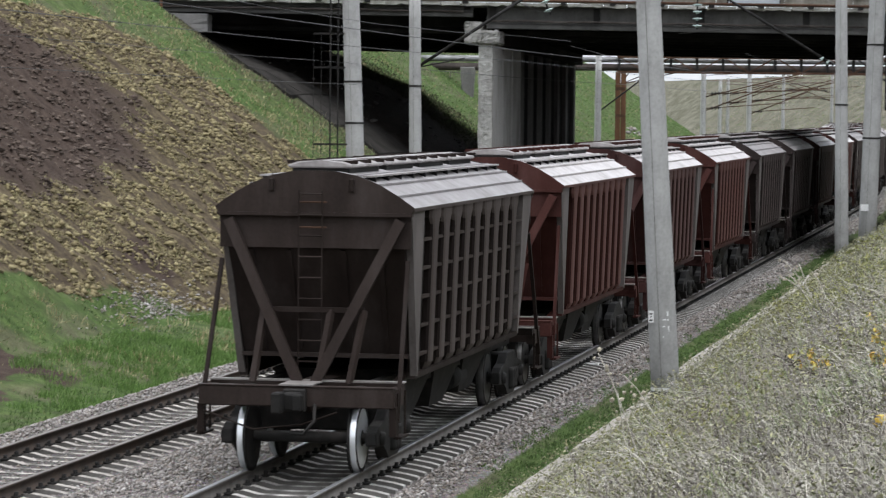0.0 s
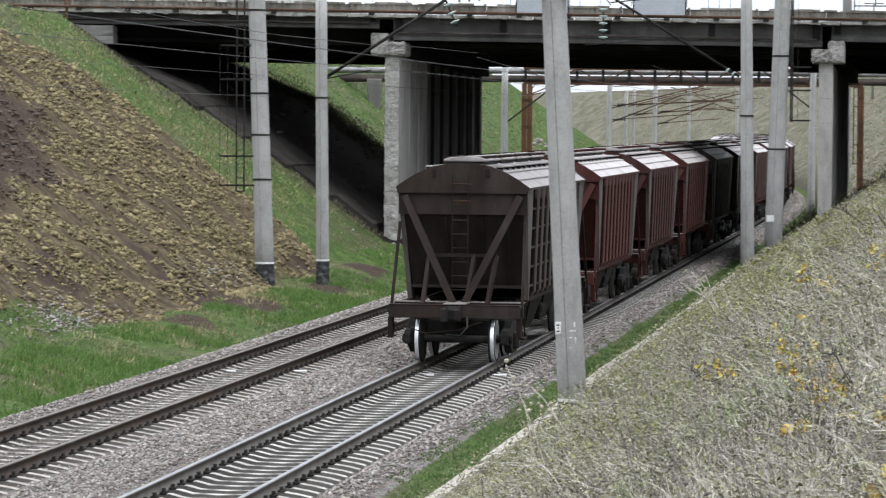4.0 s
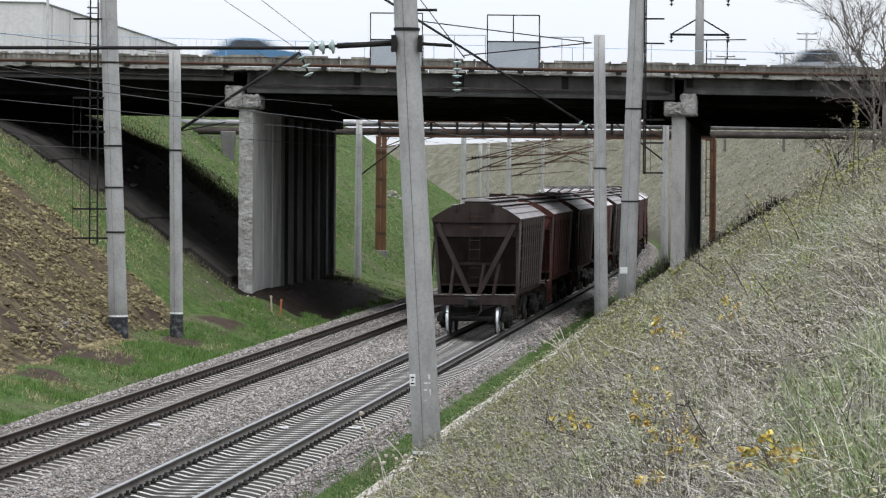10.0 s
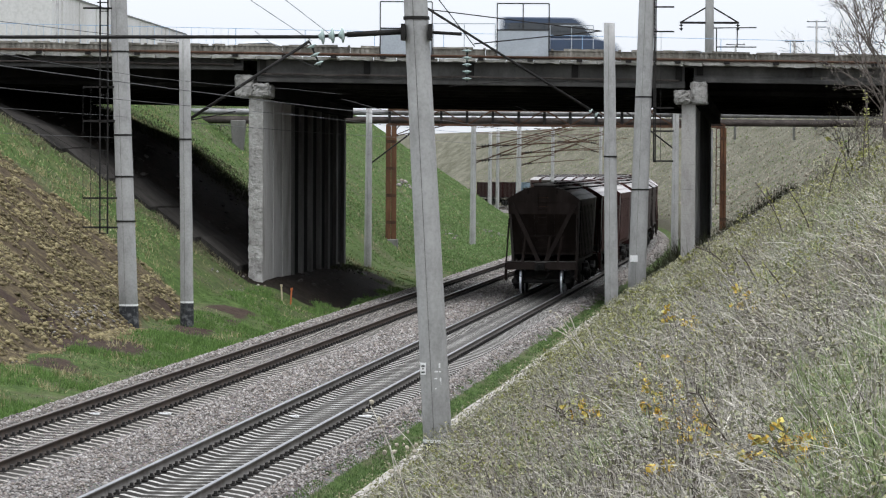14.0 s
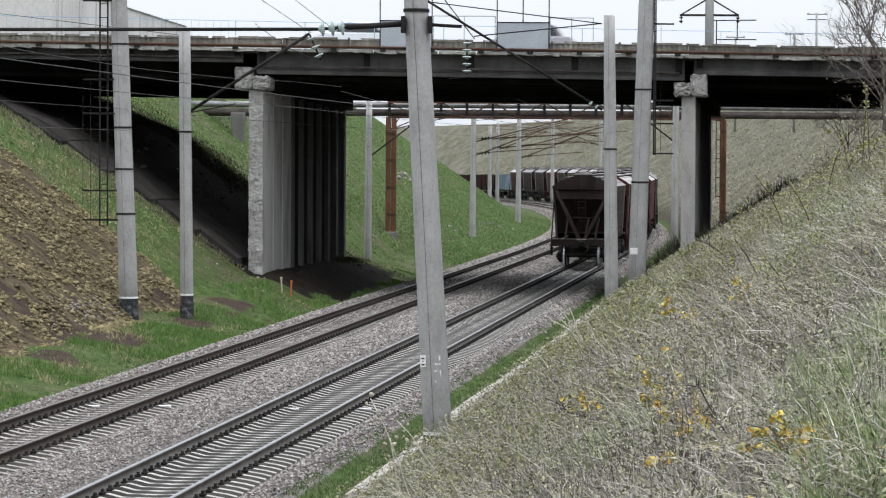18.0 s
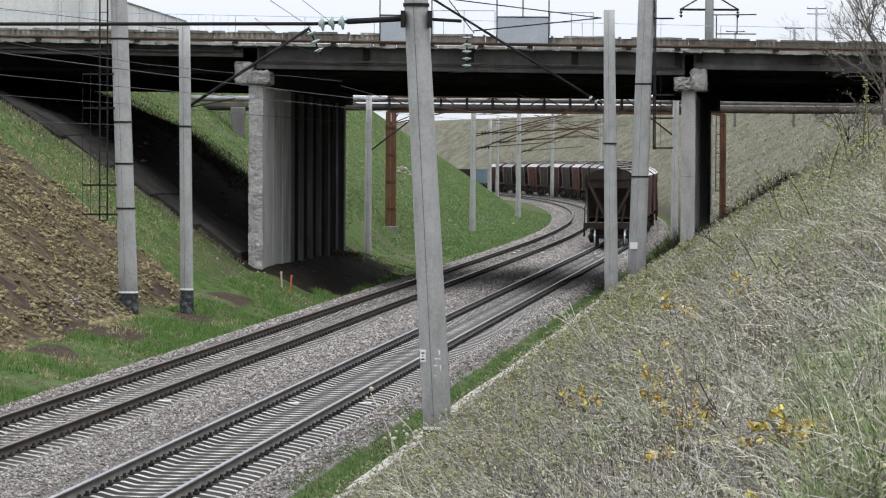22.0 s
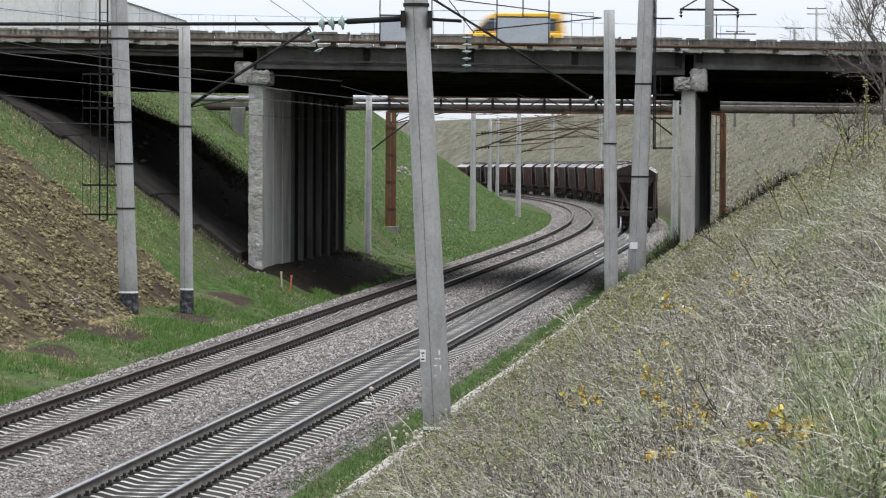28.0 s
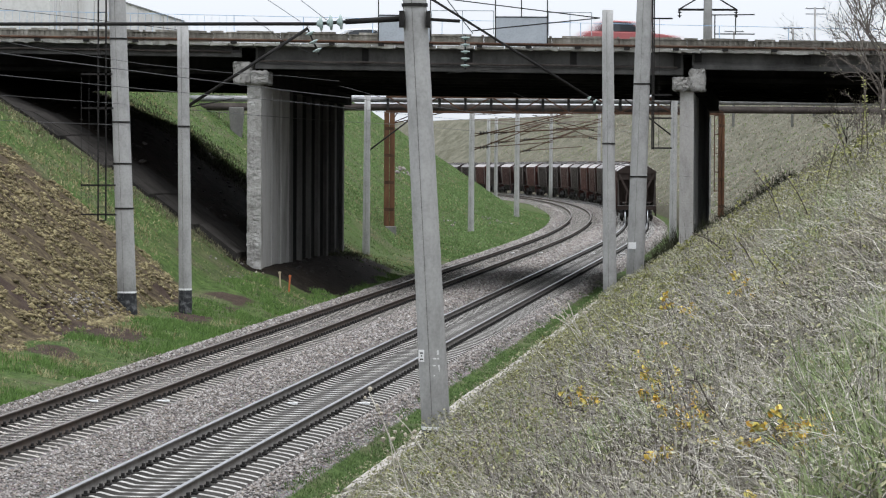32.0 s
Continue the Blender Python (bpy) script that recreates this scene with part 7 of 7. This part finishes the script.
# ---- behind the bridge ----
def build_background():
    h = empty("warehouse", None, "long whitewashed warehouse with a grey sheet roof behind the road", "building")
    bm = bmesh.new()
    v = [(-62, 226), (-28.2, 230), (-24.6, 305), (-58, 301)]
    lo, hi = [bm.verts.new((x, y, 8.5)) for x, y in v], [bm.verts.new((x, y, 17.3)) for x, y in v]
    for i in range(4):
        bm.faces.new((lo[i], lo[(i + 1) % 4], hi[(i + 1) % 4], hi[i]))
    bm.faces.new(hi), bm.faces.new(lo[::-1])
    part("wall", bm, MAT["wall_white"], h)
    bm = bmesh.new()
    v = [(-62.1, 225.9), (-28.1, 229.9), (-24.5, 305.1), (-58, 301.1)]
    lo, hi = [bm.verts.new((x, y, 17.3)) for x, y in v], [bm.verts.new((x, y, 17.4)) for x, y in v]
    for i in range(4):
        bm.faces.new((lo[i], lo[(i + 1) % 4], hi[(i + 1) % 4], hi[i]))
    bm.faces.new(hi), bm.faces.new(lo[::-1])
    part("roof", bm, MAT["roof_grey"], h)
    for k in range(9):
        y = 234 + k * 8.0
        x = -28.2 + (y - 230) * 3.6 / 75
        bm = bmesh.new()
        box(bm, x - 0.05, x + 0.1, y, y + 0.6, 9, 17.2)
        part("pilaster", bm, MAT["wall_white"], h)
        bm = bmesh.new()
        box(bm, x - 0.02, x + 0.05, y + 2.0, y + 5.4, 13.2, 15.6)
        part("window", bm, MAT["roof_grey"], h, "dusty window")
    k = empty("shed", None, "low white shed with an overhanging dark roof", "building")
    bm = bmesh.new()
    box(bm, -24.3, -21.4, 300, 312, 8.5, 14.2)
    part("wall", bm, MAT["wall_white"], k)
    bm = bmesh.new()
    prism(bm, [(-26.0, 16.3), (-20.6, 14.4), (-20.6, 14.2), (-26.0, 16.1)], 299, 313, "y")
    part("roof", bm, MAT["roof_grey"], k)
    # power line pole with two three-cornered crossarms
    p = empty("power_pole", Matrix.Translation((14.55, 175, 9.0)), "concrete power pole with triangular steel crossarms", "power pole")
    bm = bmesh.new()
    lathe(bm, [(0.27, -1), (0.2, 10.5)], 14)
    part("shaft", bm, MAT["concrete"], p)
    for z in (3.9, 5.9, 7.9):
        bm = bmesh.new()
        beam(bm, (-1.62, 0, z), (1.62, 0, z), 0.1, 0.12)
        part("crossarm", bm, MAT["dark_steel"], p)
        for g in (-1, 1):
            bm = bmesh.new()
            beam(bm, (g * 1.6, 0, z), (0, 0, z + 0.95), 0.06, 0.08)
            part("crossarm_stay", bm, MAT["dark_steel"], p)
            insulator(p, (g * 1.55, 0, z - 0.05), (g * 1.55, 0, z - 0.45), 2, 0.12, MAT["dark_steel"])
    g = empty("road_gantry", Matrix.Translation((17.07, 200, 9.0)), "thin grey steel frame beside the road", "gantry")
    for a, c in (((0, 0, 0), (0, 0, 4.7)), ((-0.4, 0, 4.68), (2.5, 0, 4.72)), ((1.3, 0, 3.5), (1.3, 0, 4.7)), ((0, 0, 3.5), (2.5, 0, 3.5))):
        bm = bmesh.new()
        beam(bm, a, c, 0.07, 0.07, (0, 1, 0))
        part("bar", bm, MAT["dark_steel"], g)
    for x, d, hgt, arms in ((35, 300, 8.25, (8.1, 7.6)), (33, 300.5, 6.35, (6.25,)), (-24.3, 232, 7.0, (6.6, 6.2)), (-27.2, 225, 7.3, (6.9,)), (27.5, 301, 6.0, (5.95,))):
        t = empty("utility_pole", Matrix.Translation((x, d, 10.5)), "thin grey utility pole with crossarms", "utility pole", "utility poles")
        bm = bmesh.new()
        tube(bm, (0, 0, -3), (0, 0, hgt), 0.13, 0.1, 8)
        part("shaft", bm, MAT["concrete"], t)
        for z in arms:
            bm = bmesh.new()
            beam(bm, (-0.9, 0, z), (0.9, 0, z), 0.07, 0.08)
            part("crossarm", bm, MAT["dark_steel"], t)
        for g in (-0.8, 0.8):
            bm = bmesh.new()
            lathe(bm, [(0.02, arms[0]), (0.07, arms[0] + 0.08), (0.05, arms[0] + 0.22)], 8, "z", (g, 0, 0))
            part("insulator", bm, MAT["white_paint"], t)


def limb(bm, tips, p, d, length, r, depth, rnd, spread_=0.55):
    """A branch that forks into thinner ones; tips gathers the ends."""
    q = p + d * length
    mid = p + d * length * 0.5 + Vector((rnd.uniform(-1, 1), rnd.uniform(-1, 1), rnd.uniform(-1, 1))) * length * 0.06
    tube(bm, p, mid, r, r * 0.85, 5, False)
    tube(bm, mid, q, r * 0.85, r * 0.7, 5, False)
    if depth == 0:
        tips.append(q)
        return
    for _ in range(3 if depth > 1 else 2):
        nd = (d + Vector((rnd.gauss(0, spread_), rnd.gauss(0, spread_), rnd.gauss(0.08, spread_ * 0.7)))).normalized()
        limb(bm, tips, p + (q - p) * rnd.uniform(0.45, 1.0), nd, length * rnd.uniform(0.55, 0.8), r * 0.62, depth - 1, rnd, spread_)


def bare_tree(s, side, hgt, seed, leafy=0.3, z=None):
    rnd = random.Random(seed)
    base = on_line(s, side)
    base.z = float(ground_z(s, side)) - 0.1 if z is None else z
    t = empty("bare_tree", Matrix.Translation(base), "leafless shrubby tree with a few small olive leaves", "tree", "trees and shrubs")
    tips = []
    bm = bmesh.new()
    tube(bm, (0, 0, -0.2), (0.05, 0, hgt * 0.3), hgt * 0.012, hgt * 0.009, 8)
    part("trunk", bm, MAT["bark"], t)
    bm = bmesh.new()
    for _ in range(5):
        d = Vector((rnd.gauss(0, 0.5), rnd.gauss(0, 0.5), 1)).normalized()
        limb(bm, tips, Vector((0.03, 0, hgt * rnd.uniform(0.12, 0.3))), d, hgt * 0.32, hgt * 0.0055, 5 if hgt > 5 else 4, rnd)
    part("crown", bm, MAT["bark"], t)
    n = int(len(tips) * leafy)
    V = []
    for _ in range(n):
        p = rnd.choice(tips)
        a = Vector((rnd.gauss(0, 1), rnd.gauss(0, 1), rnd.gauss(0, 1))).normalized()
        b = a.orthogonal().normalized()
        c = p + Vector((rnd.gauss(0, 0.1), rnd.gauss(0, 0.1), rnd.gauss(0, 0.1)))
        w = rnd.uniform(0.02, 0.045)
        V += [c - a * w, c + b * w * 0.5, c + a * w, c - b * w * 0.5]
    if n:
        ob = raw("leaves", [v[:] for v in V], np.arange(4 * n).reshape(n, 4), MAT["olive_leaf"], t)
    return t


# ---- open wagons at the head of the train ----
def box_wagon(paint, label):
    w = empty("open_wagon", None, label, "freight wagon", "train wagons")
    for g in (-1, 1):
        bm = bmesh.new()
        box(bm, *sorted((g * 1.42, g * 1.48)), -6.3, 6.3, 1.3, 3.3)
        side = part("side_wall", bm, paint, w)
        bm = bmesh.new()
        box(bm, *sorted((g * 1.48, g * 1.57)), -0.07, 0.07, 1.3, 3.3)
        rib = finish("rib", bm, paint)
        for k in range(9):
            share("rib", rib, side, Matrix.Translation((0, -6.2 + k * 1.55, 0)))
        bm = bmesh.new()
        beam(bm, (g * 1.47, -6.3, 3.33), (g * 1.47, 6.3, 3.33), 0.14, 0.1)
        part("top_rail", bm, paint, w)
        bm = bmesh.new()
        box(bm, -1.42, 1.42, *sorted((g * 6.24, g * 6.3)), 1.3, 3.3)
        part("end_wall", bm, paint, w)
        bm = bmesh.new()
        box(bm, -0.12, 0.12, *sorted((g * 6.3, g * 7.3)), 0.9, 1.18)
        part("coupler", bm, MAT["dark_steel"], w)
    bm = bmesh.new()
    box(bm, -1.42, 1.42, -6.4, 6.4, 1.1, 1.3)
    part("floor_frame", bm, MAT["dark_steel"], w)
    bogie(w, -4.6), bogie(w, 4.6)
    return w


# ---- road traffic ----
def car(paint_rgb, kind, label, name="passenger_car"):
    c = empty(name, None, label, "car", "cars on the bridge")
    body = worn("car_paint_" + kind, paint_rgb, tuple(v * 0.85 for v in paint_rgb), tuple(min(1, v * 1.1) for v in paint_rgb), 1.5, 8, 0.3, relief=0.02, spec=0.6)
    if kind.startswith("van"):
        low = [(-2.6, 0.3), (2.6, 0.3), (2.65, 0.75), (2.4, 1.05), (1.7, 1.2), (-2.6, 1.2)]
        up = [(-2.6, 1.2), (1.7, 1.2), (1.0, 1.95), (0.7, 2.12), (-2.5, 2.15)]
        glass = [(-2.3, 1.3), (1.52, 1.3), (0.95, 1.88), (-2.3, 1.88)]
        axles, wd = (-1.6, 1.7), 0.95
    else:
        low = [(-2.15, 0.28), (2.15, 0.28), (2.2, 0.6), (2.05, 0.8), (1.0, 0.92), (-2.0, 0.98), (-2.2, 0.75)]
        up = [(-1.7, 0.96), (1.05, 0.9), (0.25, 1.42), (-0.9, 1.47), (-1.35, 1.35)]
        glass = [(-1.45, 1.0), (0.85, 0.96), (0.2, 1.36), (-0.85, 1.4), (-1.25, 1.3)]
        axles, wd = (-1.35, 1.3), 0.86
    if kind.startswith("suv"):
        low, up, glass = ([(x, z * 1.28) for x, z in pr] for pr in (low, up, glass))
    for nm, prof, w in (("lower_body", low, wd), ("cabin", up, wd * 0.9)):
        bm = bmesh.new()
        prism(bm, prof, -w, w, "y")
        part(nm, bm, body, c, "", 0.05)
    for g in (-1, 1):
        bm = bmesh.new()
        y = g * (wd * 0.9 + 0.004)
        prism(bm, glass, y - 0.006, y + 0.006, "y")
        part("side_window", bm, CAR_GLASS, c, "dark window")
        for x in axles:
            bm = bmesh.new()
            lathe(bm, [(0.2, -0.1), (0.31, -0.1), (0.33, -0.05), (0.33, 0.05), (0.31, 0.1), (0.2, 0.1)], 18, "y", (x, g * (wd - 0.08), 0.33))
            wheel = part("wheel", bm, MAT["black_paint"], c)
            bm = bmesh.new()
            lathe(bm, [(0.05, -0.105), (0.2, -0.1), (0.2, 0.1), (0.05, 0.105)], 14, "y", (x, g * (wd - 0.08), 0.33))
            part("rim", bm, MAT["sign_grey"], wheel)
    for x, mat, nm in ((max(p[0] for p in low) - 0.05, MAT["white_paint"], "headlight"), (min(p[0] for p in low) + 0.02, TAIL, "tail_light")):
        for g in (-0.62, 0.62):
            bm = bmesh.new()
            box(bm, x - 0.05, x + 0.06, g - 0.14, g + 0.14, 0.66, 0.8)
            part(nm, bm, mat, c)
    return c


CAR_GLASS = worn("tinted_car_glass", (0.02, 0.025, 0.03), (0.015, 0.018, 0.02), (0.03, 0.035, 0.04), 2, 10, 0.08, relief=0.0, spec=0.8)
TAIL = worn("red_tail_lens", (0.4, 0.02, 0.02), (0.3, 0.015, 0.015), (0.5, 0.04, 0.03), 4, 10, 0.2, relief=0.0)
# colour, kind, way it faces (1: to the right), lane, place along the road at a time, speed
TRAFFIC = [
    ((0.03, 0.05, 0.09), "van_navy", 1, 140.8, 13.0, -9.3, 14.4, "dark blue delivery van on the bridge", "delivery_van"),
    ((0.06, 0.16, 0.28), "blue", 1, 140.8, 10.0, -7.6, 23.0, "blue saloon car on the bridge", "passenger_car"),
    ((0.3, 0.32, 0.34), "suv_silver", -1, 146.0, 10.0, 16.9, -24.5, "silver-grey estate car on the bridge", "passenger_car"),
    ((0.6, 0.62, 0.64), "pale", -1, 152.5, 12.0, 11.6, -10.4, "pale grey saloon car on the bridge", "passenger_car"),
    ((0.05, 0.055, 0.06), "graphite", -1, 152.5, 13.0, 20.5, -9.4, "dark grey saloon car on the bridge", "passenger_car"),
    ((0.36, 0.35, 0.38), "suv_grey", -1, 146.0, 17.0, 12.35, -8.7, "tall grey car with red tail lights on the bridge", "passenger_car"),
    ((0.72, 0.74, 0.76), "white", 1, 141.0, 17.0, -18.1, 14.7, "white saloon car on the bridge", "passenger_car"),
    ((0.66, 0.64, 0.45), "cream", 1, 141.0, 20.0, -6.1, 15.4, "cream saloon car on the bridge", "passenger_car"),
    ((0.09, 0.11, 0.15), "slate", -1, 150.0, 19.0, -6.6, -10.5, "dark slate car on the bridge", "passenger_car"),
    ((0.05, 0.075, 0.11), "van_slate", -1, 149.0, 23.0, 17.3, -8.6, "dark blue-grey van on the bridge", "delivery_van"),
    ((0.75, 0.42, 0.02), "van_yellow", -1, 147.5, 28.0, 2.9, -14.8, "yellow minibus taxi on the bridge", "minibus"),
    ((0.34, 0.09, 0.09), "red", 1, 141.0, 31.2, -8.6, 21.0, "red hatchback on the bridge", "passenger_car"),
    ((0.7, 0.71, 0.72), "ivory", -1, 150.0, 31.0, 11.9, -16.0, "white car on the bridge", "passenger_car"),
]

SPEED, FIRST, PITCH = 5.88, 51.2, 14.72


def motions():
    times = range(0, 33, 2)
    for i, wg in enumerate(TRAIN):
        walk(wg, [(t, line_pose(FIRST + SPEED * t + PITCH * i)) for t in times])
    # the wheels of the last wagon roll
    for axle in MODELS[0][1]:
        spot = axle.matrix_basis.translation.copy()
        walk(axle, [(k / 10, Matrix.Translation(spot) @ Matrix.Rotation(-SPEED * k / 10 / 0.475, 4, "X")) for k in range(321)])
    for c, (rgb, kind, way, lane, t0, x0, v, lab, nm) in zip(CARS, TRAFFIC):
        marks = sorted({0.0, 32.0, *(t for t in (t0 + (-40 - x0) / v, t0 + (40 - x0) / v) if 0.2 < t < 31.8)})
        turn = Matrix.Rotation(0.0 if way > 0 else math.pi, 4, "Z")
        walk(c, [(t, Matrix.Translation(deck(x0 + v * (t - t0), lane, 9.58).lerp(Vector(EYE), 1 - BRIDGE_EYE_SCALE)) @ turn) for t in marks])


build_track(TRACKS["train"], MAT["rail_head"], "railway track with polished rails on pale concrete sleepers", MAT["sleeper"])
build_track(TRACKS["free"], MAT["rail_head_dull"], "railway track with rusty rails on stained concrete sleepers", MAT["dirty_sleeper"])
build_kerb()
build_screens(build_bridge())
build_slope_paving()
M_NEAR = mast(NEAR, 12.0, 0.26, 0.19, (-0.66, 0), 0.46, (8.0,), "leaning tapered concrete overhead line mast by the kerb")
M_LEFT = mast(on_line(103, -11.5, -0.1), 13, 0.31, 0.26, (-0.45, 0), 0.55, (3.3, 4.75, 6.1, 8.8), "tall concrete anchor mast with clamps and a black base")
M_LEFT2 = mast(on_line(101, -9.2, -0.1), 9.2, 0.21, 0.18, (-0.1, 0), 0.75, (5.95,), "concrete overhead line mast with a black base")
M_RIGHT = mast(on_line(116, 3.44, -0.3), 10.5, 0.25, 0.2, (-0.15, 0), 0.25, (5.7,), "concrete overhead line mast beside the kerb")
M_RIGHT2 = mast(on_line(118.5, 4.2, 0.2), 13, 0.33, 0.28, (0.38, 0), 0.2, (4, 7.4), "concrete anchor mast on the slope foot")
build_overhead(M_NEAR, M_LEFT, M_LEFT2, M_RIGHT, M_RIGHT2)
scale_about_eye(M_LEFT, 0.9475)
build_far_masts()
build_pipe_bridge()
build_background()
bare_tree(112, 13.0, 6.2, 3, 0.25)
bare_tree(118, 13.5, 7.5, 5, 0.2)
bare_tree(104, 12.1, 2.4, 6, 0.5)
bare_tree(96, 10.8, 1.5, 8, 1.0)
bare_tree(160, -18.9, 1.9, 11, 0.3)
bare_tree(161, -18.5, 1.5, 12, 0.3)
bare_tree(128, 12.0, 3.0, 14, 0.8)
bare_tree(240, 60, 5.0, 21, 0.0, 9.5)
bare_tree(300, -40, 6.0, 23, 0.0, 9.3)
KINDS = [("brown", "roof_sheet", "grey-brown hopper wagon with ribbed and banded sides, last of the train"), ("red", "roof_light", "red-brown hopper wagon with ribbed sides and pale roof"), ("dark", "roof_sheet", "dark brown hopper wagon with ribbed sides"), ("maroon", "roof_light", "maroon hopper wagon with ribbed sides")]
MODELS = []
for k, (c, r, lab) in enumerate(KINDS):
    MODELS.append(hopper_wagon(PAINT[c], WEAR[c], DUST[c], RECESS_SHADE[c], MAT[r], lab, k == 0))
ORDER = [0, 1, 3, 1, 2, 2, 3, 1, 2, 3, 2, 2, 1, 2, 3, 2, 1, 2, 2, 3]
TRAIN, used = [], set()
for k in ORDER:
    if k in used:
        TRAIN.append(copy_thing(MODELS[k][0], Matrix.Identity(4)))
    else:
        TRAIN.append(MODELS[k][0])
        used.add(k)
TEAL = wagon_paint("grey_blue_wagon_paint", (0.16, 0.21, 0.25))
G1 = box_wagon(TEAL, "faded grey-blue open goods wagon with ribbed sides")
G2 = box_wagon(PAINT["maroon"], "rust-brown open goods wagon with ribbed sides")
TRAIN += [G1, G2, copy_thing(G2, Matrix.Identity(4)), copy_thing(G2, Matrix.Identity(4))]
CARS = [car(rgb, kind, lab, nm) for rgb, kind, way, lane, t0, x0, v, lab, nm in TRAFFIC]
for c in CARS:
    scale_about_eye(c, BRIDGE_EYE_SCALE)
motions()
